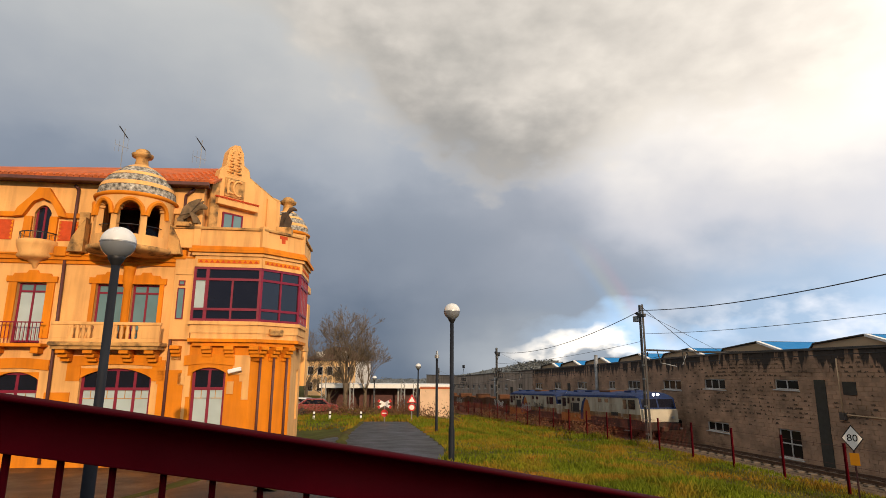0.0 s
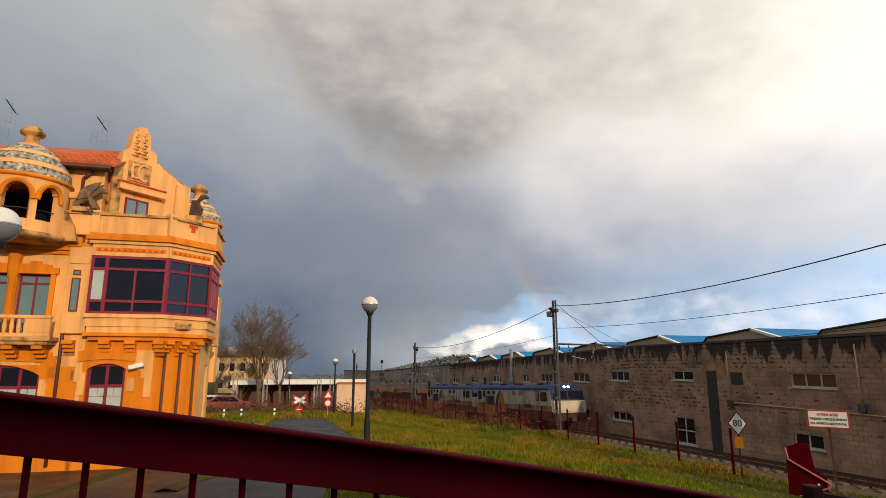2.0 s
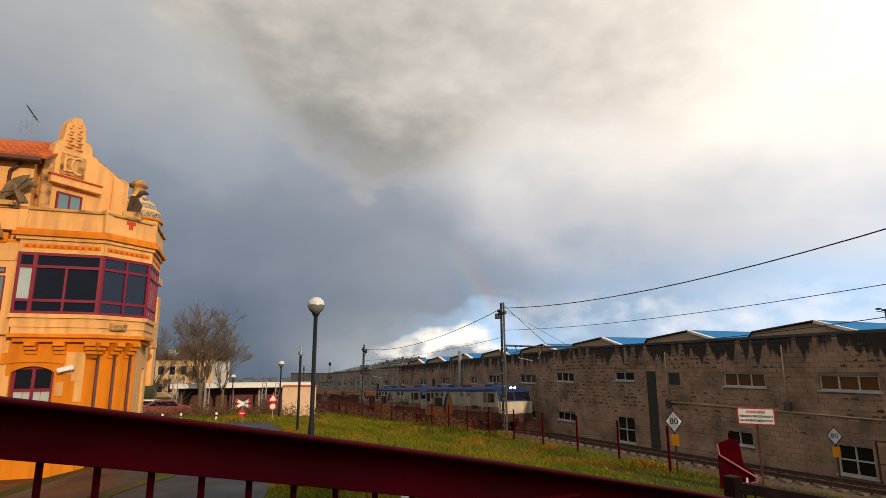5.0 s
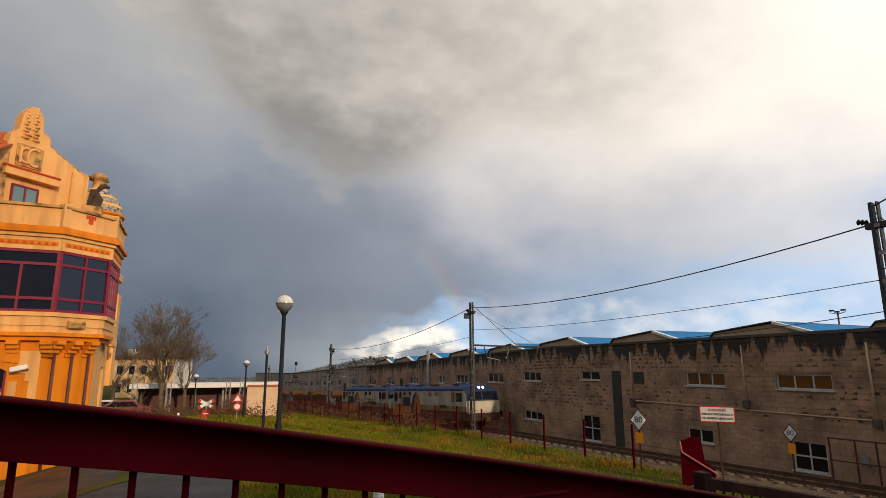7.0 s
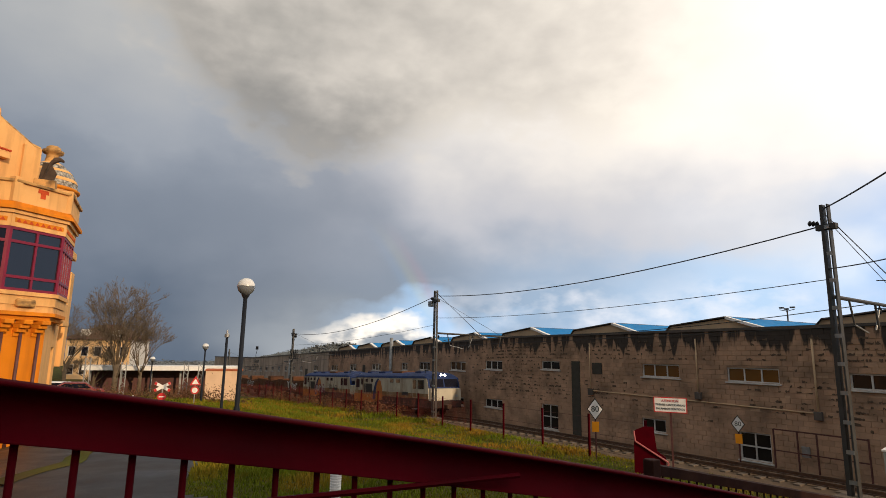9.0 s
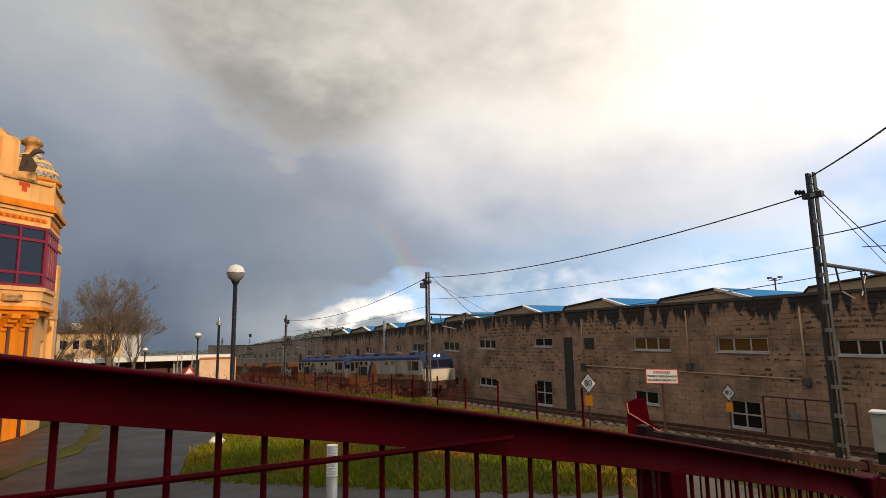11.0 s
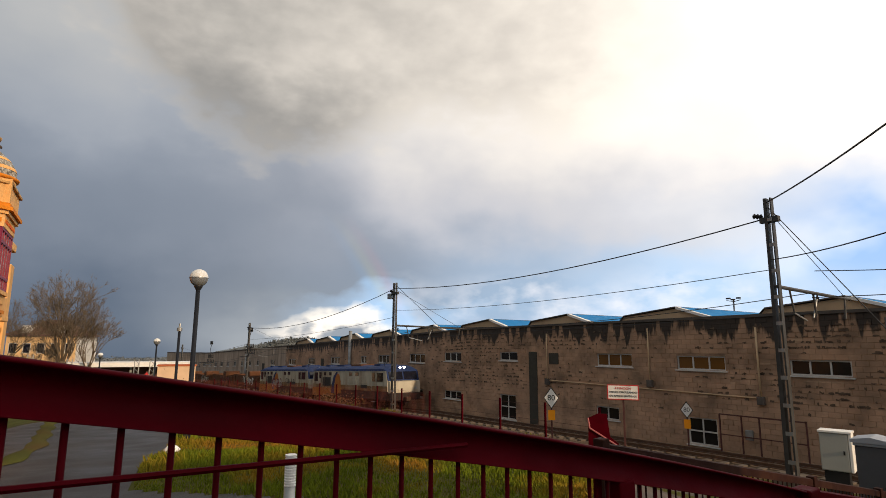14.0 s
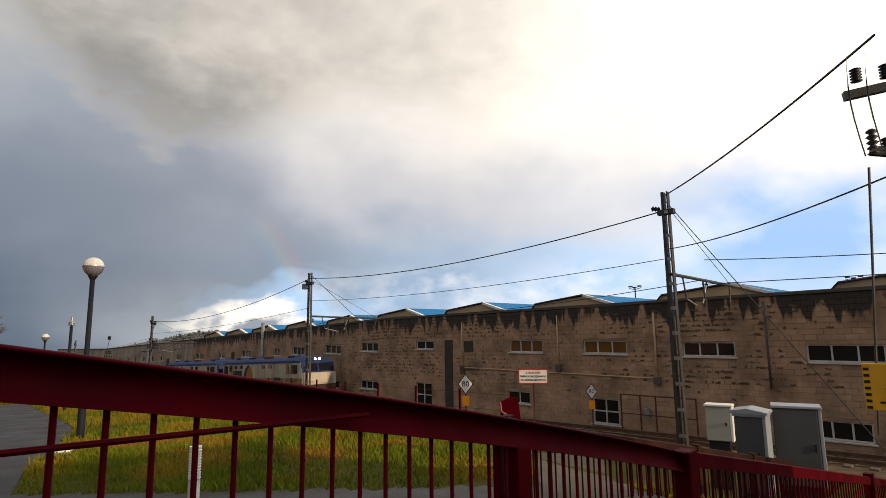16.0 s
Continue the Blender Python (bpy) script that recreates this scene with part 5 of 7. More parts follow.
bay_ring(-0.12, 5.28, 5.42, orange, "bay_moulding")
bay_ring(0.02, 5.42, 5.54, orange, "bay_moulding")
bay_ring(-0.06, 5.54, 5.75, cream, "bay_moulding")
bay_ring(-0.02, 5.75, 6.05, cream, "bay_apron")
bay_ring(0.05, 6.05, 6.18, cream, "bay_sill")
for k in range(1, 4):
    p0, p1 = BAY[k], BAY[k + 1]
    M, L = edge(p0, p1)
    hp("bay_frieze", boxb(0, L, -0.02, 0.3, 8.2, 8.62), cream, M)
    bars, narrow = {1: ((0.5, 1.42), 0), 2: ((0.92,), 0), 3: ((0.5, 1.0, 1.5, 2.0), 0)}[k]
    w = hp("bay_window", ring(0.0, L, 0.0, 0.12, 6.18, 8.2, 0.09), wine, M)
    xs = [0.09, *bars, L - 0.09]
    for b in bars:
        wd = 0.07 if not (k == 1 and b == 0.5) else 0.12
        hp("mullion", boxb(b - wd / 2, b + wd / 2, 0.003, 0.11, 6.27, 7.72 if (k == 1 and b == 1.42) else 8.11), wine, None, "", w)
    for tz in (6.62, 7.74):
        hp("transom", boxb(0.09, L - 0.09, -0.004, 0.105, tz - 0.045, tz + 0.045), wine, None, "", w)
    for xa, xb in zip(xs, xs[1:]):
        for za, zb in ((6.27, 6.62), (6.62, 7.74), (7.74, 8.11)):
            light = (k == 1 and xa < 0.2 and za > 6.3 and zb < 8) or k == 3
            hp("pane", boxb(xa, xb, 0.05, 0.062, za, zb), curtain_glass if light else sky_glass, None, "", w)
    hp("frieze_panel", boxb(0.1, L - 0.1, -0.028, -0.018, 8.34, 8.49), orange, M)
    n = max(3, int(L / 0.22))
    for i in range(n):
        a = 0.12 + (L - 0.24) * i / n
        b = 0.12 + (L - 0.24) * (i + 1) / n
        bm = nb()
        slab(bm, [(a + 0.02, 8.36), (b - 0.02, 8.36), ((a + b) / 2, 8.47)], -0.035, -0.02)
        hp("frieze_triangle", bm, brick_red, M)
bay_ring(0.10, 8.62, 8.74, cream, "bay_cornice")
bay_ring(0.20, 8.74, 8.86, orange, "bay_cornice")
bay_ring(0.12, 8.86, 8.98, orange, "bay_cornice")
hp("bay_pier", boxb(-1.05, -0.3, -0.2, 0.3, 5.5, 8.62, 0.02), cream, MF)
hp("bay_pier", boxb(-0.98, -0.36, -0.24, -0.2, 7.9, 8.15, 0.01), cream, MF)
for k in range(1, 4):
    M, L = edge(BAY[k], BAY[k + 1])
    hp("parapet", boxb(0.0, L, -0.04, 0.16, 8.98, 9.62, 0.015), cream, M)
    hp("parapet_cap", boxb(-0.06, L + 0.06, -0.12, 0.22, 9.62, 9.72, 0.02), stone_dark, M)
    hp("parapet_post", boxb(-0.12, 0.14, -0.1, 0.2, 8.98, 9.8, 0.02), cream, M)
hp("parapet", boxb(-1.3, -0.3, -0.4, -0.2, 8.9, 9.62, 0.015), cream, MF)
hp("parapet_cap", boxb(-1.36, -0.24, -0.46, -0.14, 9.62, 9.72, 0.02), stone_dark, MF)
for u in (-0.75, 0.35, 1.15, 2.05):
    for k in range(4):
        hp("corbel", boxb(u - 0.17, u + 0.17, -0.36 + 0.12 * k, 0.0, 5.14 - 0.13 * k, 5.28 - 0.13 * k, 0.025), orange, MF)
for q in (0.3, 0.9, 1.5):
    for k in range(4):
        hp("corbel", boxb(q - 0.15, q + 0.15, -0.5 + 0.14 * k, 0.0, 5.14 - 0.13 * k, 5.28 - 0.13 * k, 0.025), orange, ME)
for q in (0.35, 0.95, 1.55):
    bm = nb()
    rod(bm, (q, -0.12, 1.0), (q, -0.12, 5.0), 0.05, 0.05, 10)
    hp("downpipe", bm, pipe_brown, ME, smooth=True)
hp("brick_patch", boxb(0.78, 0.95, -0.05, 0.0, 9.28, 9.5), brick_red, edge(BAY[2], BAY[3])[0])
hp("brick_patch", boxb(0.68, 1.04, -0.052, 0.0, 9.45, 9.58), brick_red, edge(BAY[2], BAY[3])[0])
hp("cartouche", boxb(0.5, 1.1, -0.12, 0.1, 5.68, 5.94, 0.06), stone_dark, edge(BAY[2], BAY[3])[0])
# gable on the cut corner
MG, lg = edge((-0.15, 0.3), (2.15, 2.6))
prof = [(0.0, 8.9), (0.0, 11.75), (0.25, 11.85), (0.32, 12.35), (0.55, 12.6), (0.62, 13.2), (0.85, 13.55), (1.1, 13.6), (1.3, 13.3), (1.36, 12.75), (1.62, 12.6), (1.66, 12.3), (2.9, 11.7), (3.25, 11.65), (3.25, 8.9)]
hp("gable", boxb(0.0, 3.25, 0.0, 0.35, 8.9, 11.66), cream, MG)
bm = nb()
slab(bm, [(0.0, 11.66), (0.25, 11.85), (0.32, 12.35), (0.32, 11.66)], 0.0, 0.35)
slab(bm, [(0.32, 11.66), (0.32, 12.35), (0.55, 12.6), (0.62, 13.2), (0.85, 13.55), (1.1, 13.6), (1.3, 13.3), (1.36, 12.75), (1.62, 12.6), (1.66, 12.3), (1.66, 11.66)], 0.0, 0.35)
slab(bm, [(1.66, 11.66), (1.66, 12.3), (2.9, 11.7), (2.92, 11.66)], 0.0, 0.35)
hp("gable_crest", bm, cream, MG)
for a, b in zip(prof[9:13], prof[10:14]):
    bm = nb()
    rod(bm, (a[0], 0.15, a[1] + 0.03), (b[0], 0.15, b[1] + 0.03), 0.1, 0.1, 8)
    hp("coping", bm, stone_dark, MG)
hp("hood", boxb(0.15, 2.0, -0.3, 0.0, 10.84, 11.1, 0.02), cream, MG)
bm = nb()
for k in range(16):
    rod(bm, (0.15 + k * 0.12, -0.34, 11.12), (0.15 + k * 0.12, 0.0, 11.2), 0.045, 0.045, 7)
hp("hood_tiles", bm, brick_red, MG)
hp("pilaster", boxb(2.55, 2.9, -0.1, 0.0, 9.0, 11.65, 0.02), cream, MG)
hp("pilaster", boxb(-0.05, 0.3, -0.14, 0.0, 9.0, 11.7, 0.02), stone_dark, MG)
wg = window(MG, 0.55, 1.45, 9.6, 10.62, (1.0,), (), teal_glass, y=-0.07, f=0.06)
hp("relief_panel", boxb(0.55, 1.45, -0.05, 0.0, 11.3, 12.1, 0.02), stone_dark, MG)
bm = nb()
for cx, rr in ((0.85, 0.2), (1.15, 0.24)):
    for i in range(16):
        a, b = radians(60 + 15 * i), radians(75 + 15 * i)
        rod(bm, (cx + rr * math.cos(a), -0.07, 11.7 + rr * 1.3 * math.sin(a)), (cx + rr * math.cos(b), -0.07, 11.7 + rr * 1.3 * math.sin(b)), 0.045, 0.045, 6)
rod(bm, (0.68, -0.07, 11.4), (0.68, -0.07, 12.0), 0.045, 0.045, 6)
hp("relief_scroll", bm, cream, MG)
bm = nb()
for i in range(9):
    q = i / 8
    spin(bm, [(0.0, 12.3 + q), (0.12 * (1.2 - q), 12.34 + q), (0.0, 12.42 + q)], 8, 0.75 + 0.06 * (i % 2), -0.02)
    spin(bm, [(0.0, 12.3 + q), (0.12 * (1.2 - q), 12.34 + q), (0.0, 12.42 + q)], 8, 1.12 - 0.06 * (i % 2), -0.02)
hp("relief_garland", bm, cream, MG, smooth=True)
# winged stone beast crouched on the parapet
bm = nb()
body = [(-1.05, 9.95, 0.13), (-0.92, 10.1, 0.17), (-0.74, 10.22, 0.19), (-0.55, 10.34, 0.17), (-0.38, 10.46, 0.13), (-0.26, 10.52, 0.12), (-0.12, 10.5, 0.1), (-0.03, 10.46, 0.05)]
rings = [[bm.verts.new((x, -0.38 + r * 0.8 * math.cos(w), z + r * math.sin(w))) for w in [math.pi * k / 5 for k in range(10)]] for x, z, r in body]
for a, b in zip(rings, rings[1:]):
    for k in range(10):
        bm.faces.new((a[k], a[(k + 1) % 10], b[(k + 1) % 10], b[k]))
for sy in (-0.56, -0.24):
    slab(bm, [(-0.95, 10.1), (-0.6, 10.2), (-0.3, 10.62), (-0.22, 10.78), (-0.42, 10.74), (-0.66, 10.62), (-0.86, 10.42)], sy, sy + 0.05)
    slab(bm, [(-0.62, 10.25), (-0.48, 10.25), (-0.3, 9.95), (-0.28, 9.82), (-0.42, 9.82), (-0.5, 9.98)], sy, sy + 0.1)
    slab(bm, [(-1.05, 10.0), (-0.85, 10.0), (-0.78, 9.82), (-1.02, 9.82)], sy, sy + 0.1)
hp("stone_beast", bm, mat("mossy_dark_stone", (0.20, 0.13, 0.07), 0.95, 0, 0.4, 5, 30, 0.4, (0.05, 0.045, 0.03), 0.7, 4), MF, "weathered winged stone beast")
bm = nb()
slab(bm, [(-1.05, 9.7), (-0.55, 9.7), (-0.6, 9.85), (-1.0, 9.85)], -0.6, -0.15)
hp("beast_plinth", bm, stone_dark, MF)
# a dark shape on the flank, built like a second beast
bm = nb()
body = [(0.0, 10.35, 0.1), (0.08, 10.6, 0.17), (0.14, 10.85, 0.16), (0.26, 11.08, 0.13), (0.44, 11.16, 0.09), (0.58, 11.1, 0.04)]
rings = [[bm.verts.new((2.42 + x, 1.85 + r * 0.9 * math.cos(w), z + r * math.sin(w))) for w in [math.pi * k / 4 for k in range(8)]] for x, z, r in body]
for a, b in zip(rings, rings[1:]):
    for k in range(8):
        bm.faces.new((a[k], a[(k + 1) % 8], b[(k + 1) % 8], b[k]))
bm.faces.new(rings[0][::-1]), bm.faces.new(rings[-1])
slab(bm, [(2.3, 10.3), (2.75, 10.3), (2.82, 10.62), (2.6, 10.98), (2.38, 10.95)], 1.78, 1.9)
hp("stone_beast", bm, mat("black_mossy_stone", (0.07, 0.045, 0.03), 0.95, 0, 0.4, 5, 30, 0.4), MF, "dark beast-like shape on the flank")
hp("beast_plinth", boxb(2.2, 2.85, 1.6, 2.1, 9.62, 10.3, 0.03), stone_dark, MF)
# second turret on the flank
turret(2.18, 4.5, 1.0, -90, 90, 8.5, 10.5, [(-55, 18, 1.2, 0.4), (0, 20, 1.2, 0.5)], MF, 11.75, 12.4)
for y0, y1, z0, z1, d in ((3.6, 5.4, 7.9, 8.2, 0.15), (3.6, 5.2, 5.2, 5.4, 0.2), (3.6, 5.2, 5.4, 6.1, 0.12)):
    hp("flank_balcony", boxb(3.2, 3.2 + d, y0, y1, z0, z1, 0.03), cream, MF)
hp("flank_annex", boxb(2.6, 3.1, 6.7, 7.6, 3.6, 7.6, 0.03), cream, MF, "plain cream annex on the flank")
# camera on the ground storey and aerials on the roof
cam_m = MF @ pose(1.25, -0.3, 4.35, 0, -14, 0)
sc = thing("security_camera", HOUSE @ cam_m, "white security camera fixed to the orange wall", "camera")
part("body", boxb(-0.05, 0.42, -0.09, 0.09, -0.06, 0.09, 0.03), white_paint, sc)
bm = nb()
rod(bm, (0.35, 0, 0.0), (0.35, 0.3, -0.1), 0.025, 0.025, 8)
part("bracket", bm, galv, sc)


def aerial(u, y, z0, z1):
    t = thing("roof_aerial", HOUSE @ Matrix.Translation((u, y, z0)), "thin metal television aerial on a mast", "aerial", "aerials on the roof")
    bm = nb()
    rod(bm, (0, 0, -0.4), (0, 0, z1 - z0), 0.018, 0.018, 6)
    part("mast", bm, galv, t)
    bm = nb()
    rod(bm, (-0.25, 0, z1 - z0 + 0.1), (0.15, 0, z1 - z0 - 0.45), 0.025, 0.025, 5)
    for k in range(6):
        c = Vector((-0.25 + 0.08 * k, 0, z1 - z0 + 0.1 - 0.11 * k))
        rod(bm, c - Vector((0, 0.18, 0)), c + Vector((0, 0.18, 0)), 0.008, 0.008, 4)
    part("boom", bm, black, t)
    bm = nb()
    rod(bm, (-0.35, 0, z1 - z0 - 0.75), (0.25, 0, z1 - z0 - 0.95), 0.012, 0.012, 5)
    for k in range(4):
        x = -0.35 + 0.18 * k
        rod(bm, (x, 0, z1 - z0 - 1.1), (x, 0, z1 - z0 - 0.5), 0.008, 0.008, 4)
    part("yagi", bm, galv, t)


aerial(-5.1, 3.5, 13.0, 15.1)
aerial(-1.6, 3.2, 12.9, 14.6)

# ---- train ----
loco_cream = mat("loco_cream_paint", (0.47, 0.43, 0.34), 0.55, 0, 0.18, 1.5, 30, 0.05, (0.15, 0.085, 0.04), 0.75, 1.0, streak=True)
loco_blue = mat("loco_blue_paint", (0.014, 0.035, 0.12), 0.6, 0, 0.25, 2, 30, 0.05, (0.03, 0.03, 0.04), 0.4, 1.5, spec=0.15)
loco_orange = mat("loco_orange_paint", (0.42, 0.13, 0.012), 0.5, 0, 0.2, 2, 30, 0.05, (0.2, 0.08, 0.02), 0.5, 2)
loco_under = mat("loco_underframe", (0.025, 0.02, 0.018), 0.8, 0.2, 0.4, 3, 30, 0.2, (0.10, 0.045, 0.02), 0.5, 1.5)
loco_grime = mat("loco_rust_grime", (0.20, 0.105, 0.035), 0.7, 0, 0.35, 2, 25, 0.1, (0.34, 0.27, 0.17), 0.7, 1.2, streak=True)
loco_grille = mat("loco_grille", (0.035, 0.032, 0.03), 0.7, 0.3, 0.3, 4, 40, 0.2)
rust = mat("rusty_wagon_steel", (0.13, 0.052, 0.022), 0.85, 0.1, 0.4, 1.5, 25, 0.3, (0.08, 0.035, 0.02), 0.6, 1.5)
lamp_on = mat("lit_headlamp", (1.0, 0.95, 0.85), 0.3, 0, 0.02, 3, 30, 0, emit=14.0)
graf_a = mat("graffiti_maroon", (0.16, 0.02, 0.03), 0.5, 0, 0.3, 5, 40, 0)
graf_b = mat("graffiti_silver", (0.45, 0.44, 0.43), 0.4, 0.2, 0.3, 5, 40, 0)
graf_c = mat("graffiti_white", (0.72, 0.70, 0.66), 0.5, 0, 0.1, 5, 40, 0)


def swirl(parent, x0, x1, z0, z1, y, material, seed, name="graffiti"):
    """Tangled sprayed strokes without letters."""
    rr = random.Random(seed)
    bm = nb()
    for k in range(9):
        cx, cz = x0 + (x1 - x0) * (k + 0.5) / 9, (z0 + z1) / 2 + rr.uniform(-.1, .1) * (z1 - z0)
        a0, rx, rz = rr.uniform(0, 6), (x1 - x0) / 12, (z1 - z0) / 2 * rr.uniform(.6, 1)
        pts = [(cx + rx * math.cos(a0 + i * .5), cz + rz * math.sin(a0 + i * .5 * rr.choice((1, 1, 1.3)))) for i in range(9)]
        for a, b in zip(pts, pts[1:]):
            d = Vector((b[0] - a[0], b[1] - a[1]))
            if d.length < 0.01:
                continue
            n = Vector((-d.y, d.x)).normalized() * (z1 - z0) * 0.06
            slab(bm, [(a[0] - n.x, a[1] - n.y), (b[0] - n.x, b[1] - n.y), (b[0] + n.x, b[1] + n.y), (a[0] + n.x, a[1] + n.y)], y, y + 0.006)
    return part(name, bm, material, parent, "sprayed graffiti strokes")


def locomotive(front, decorated):
    """x runs back from the nose, y towards the road, z up from the rail head."""
    L = 12.9
    z = line_z(front + L / 2) + 0.56
    tilt = math.degrees(math.atan((line_z(front + L) - line_z(front)) / L))
    t = thing("locomotive", Matrix.Translation(at_line(front, TRACK_P, z - (line_z(front + L) - line_z(front)) / 2)) @ LINE @ pose(0, 0, 0, 0, -tilt, 0) @ Matrix.Diagonal((1, 1, 0.93, 1)),
              "cream and blue diesel locomotive with orange panels, weathered" + (", covered in graffiti" if decorated else ", headlamps lit"), "locomotive", "coupled locomotives")
    W = 1.28
    bm = nb()
    slab(bm, [(0.35, 1.25), (L - 0.35, 1.25), (L - 0.35, 2.0), (L - 0.5, 2.72), (0.55, 2.72), (0.35, 2.0)], -W, W)
    part("body", bm, loco_cream, t)
    for y0, y1 in ((W + 0.003, W + 0.008), (-W - 0.008, -W - 0.003)):
        part("grimy_skirt", boxb(0.36, L - 0.36, y0, y1, 1.25, 1.62), loco_grime, t, "rust-streaked lower side")
    bm = nb()
    slab(bm, [(7.2, 1.25), (7.6, 0.95), (8.6, 0.7), (L - 0.3, 0.62), (L - 0.3, 1.32), (7.2, 1.32)], -W - 0.01, W + 0.01)
    part("sill_band", bm, loco_orange, t, "orange and rust-streaked sill band")
    bm = nb()
    prof = [(-W - 0.03, 2.72), (-W + 0.02, 2.88), (-0.95, 3.05), (-0.5, 3.14), (0, 3.17), (0.5, 3.14), (0.95, 3.05), (W - 0.02, 2.88), (W + 0.03, 2.72)]
    rings = [[bm.verts.new((x + (0.0 if 0.6 < x < L - 0.6 else 0), y, zz - (0.12 if x in (0.55, L - 0.4) and zz > 2.8 else 0))) for y, zz in prof] for x in (0.55, 1.0, L - 0.9, L - 0.4)]
    for a, b in zip(rings, rings[1:]):
        for i in range(len(prof) - 1):
            bm.faces.new((a[i], a[i + 1], b[i + 1], b[i]))
    bm.faces.new(rings[0]), bm.faces.new(rings[-1][::-1])
    for r in zip(rings, rings[1:]):
        bm.faces.new((r[0][0], r[1][0], r[1][-1], r[0][-1]))
    part("roof", bm, loco_blue, t, "dark blue roof")
    for x0, x1 in ((2.3, 3.2), (5.2, 6.8), (8.0, 9.2), (10.6, 11.3)):
        part("roof_hatch", boxb(x0, x1, -0.7, 0.7, 3.08, 3.24, 0.03), loco_blue if x0 != 5.2 else rust, t)
    bm = nb()
    rod(bm, (1.6, 0.75, 3.1), (1.6, 0.75, 3.3), 0.03, 0.03, 6)
    rod(bm, (1.25, 0.75, 3.3), (1.75, 0.75, 3.33), 0.05, 0.03, 8)
    part("horn", bm, black, t)
    # nose, sloping windscreen, lamps
    for x, sg in ((0.0, 1), (L, -1)):
        bm = nb()
        slab(bm, [(x + sg * 0.1, 1.15), (x + sg * 0.36, 1.15), (x + sg * 0.36, 2.0), (x + sg * 0.12, 1.95)], -W + 0.06, W - 0.06)
        part("nose", bm, loco_cream, t, "dirty pale nose")
        bm = nb()
        slab(bm, [(x + sg * 0.3, 2.02), (x + sg * 0.36, 2.0), (x + sg * 0.57, 2.72), (x + sg * 0.5, 2.74)], -W + 0.02, W - 0.02)
        part("windscreen_frame", bm, loco_blue, t)
        for y0, y1 in ((-W + 0.14, -0.06), (0.06, W - 0.14)):
            bm = nb()
            slab(bm, [(x + sg * 0.31, 2.1), (x + sg * 0.36, 2.1), (x + sg * 0.50, 2.66), (x + sg * 0.445, 2.66)], y0, y1)
            part("windscreen", bm, sky_glass, t)
        part("coupler", boxb(min(x - sg * 0.35, x + sg * 0.4), max(x - sg * 0.35, x + sg * 0.4), -0.18, 0.18, 0.55, 0.85, 0.04), loco_under, t)
        part("buffer_beam", boxb(min(x + sg * 0.05, x + sg * 0.4), max(x + sg * 0.05, x + sg * 0.4), -W + 0.05, W - 0.05, 0.6, 1.12, 0.04), loco_under, t)
        for y in (-0.85, 0.85):
            bm = nb()
            rod(bm, (x + sg * 0.09, y, 1.45), (x + sg * 0.2, y, 1.45), 0.11, 0.11, 14)
            part("marker_lamp", bm, galv, t)
        if sg > 0:
            part("lamp_box", boxb(0.52, 0.8, -0.36, 0.36, 2.86, 3.06, 0.03), loco_blue, t)
            for y in (-0.16, 0.16):
                bm = nb()
                rod(bm, (0.49, y, 2.96), (0.56, y, 2.96), 0.085, 0.085, 14)
                part("headlamp", bm, lamp_on if not decorated else galv, t, "lit round headlamp" if not decorated else "")
    # side: cab windows, doors, vents, grilles on both faces
    for side in (1, -1):
        y0, y1 = (W - 0.01, W + 0.03) if side > 0 else (-W - 0.03, -W + 0.01)
        for x0, x1, z0, z1, m, nm in ((0.95, 1.75, 1.95, 2.6, sky_glass, "cab_window"), (2.0, 2.4, 1.95, 2.6, sky_glass, "cab_window"), (4.45, 4.95, 2.35, 2.62, sky_glass, "side_window"), (5.45, 5.95, 2.35, 2.62, sky_glass, "side_window"),
                                      (9.0, 9.4, 2.35, 2.62, sky_glass, "side_window"), (10.0, 10.4, 2.35, 2.62, sky_glass, "side_window"), (10.9, 11.3, 2.1, 2.62, sky_glass, "side_window"), (11.6, 12.25, 1.85, 2.6, sky_glass, "cab_window"),
                                      (9.15, 10.6, 1.45, 2.2, loco_grille, "grille"), (3.2, 4.1, 1.42, 1.68, loco_grille, "grille")):
            part(nm, boxb(x0, x1, y0, y1, z0, z1, 0.01), m, t)
        for x0, x1, z0, z1 in ((4.4, 4.95, 1.75, 2.2), (5.35, 6.0, 1.75, 2.2), (3.2, 4.0, 1.8, 2.3), (10.8, 11.2, 1.4, 2.65), (1.85, 2.55, 1.3, 2.68)):
            part("panel", ring(x0, x1, y0, y1 if side > 0 else y1, z0, z1, 0.03), loco_cream, t)
        for x in (1.8, 2.62, 10.25, 10.8):
            bm = nb()
            yy = W + 0.06 if side > 0 else -W - 0.06
            rod(bm, (x, yy, 1.35), (x, yy, 2.3), 0.015, 0.015, 6)
            part("handrail", bm, loco_cream, t)
        yf = W + 0.012 if side > 0 else -W - 0.018
        # orange sail shape with a dark blue edge
        bm = nb()
        slab(bm, [(7.3, 0.9), (7.36, 1.9), (7.6, 2.45)] + [(7.65 + 0.75 * math.sin(q), 1.6 + 0.98 * math.cos(q)) for q in (0.3, 0.6, 0.9, 1.2, 1.5)] + [(8.45, 0.9)], yf, yf + 0.006)
        part("sail_emblem", bm, loco_orange, t, "orange sail-shaped panel")
        bm = nb()
        slab(bm, [(8.48, 0.9), (8.46, 1.6), (8.3, 2.1), (7.9, 2.6), (8.1, 2.66), (8.6, 2.3), (8.9, 1.6), (9.0, 0.9)], yf, yf + 0.005)
        part("emblem_edge", bm, loco_blue, t)
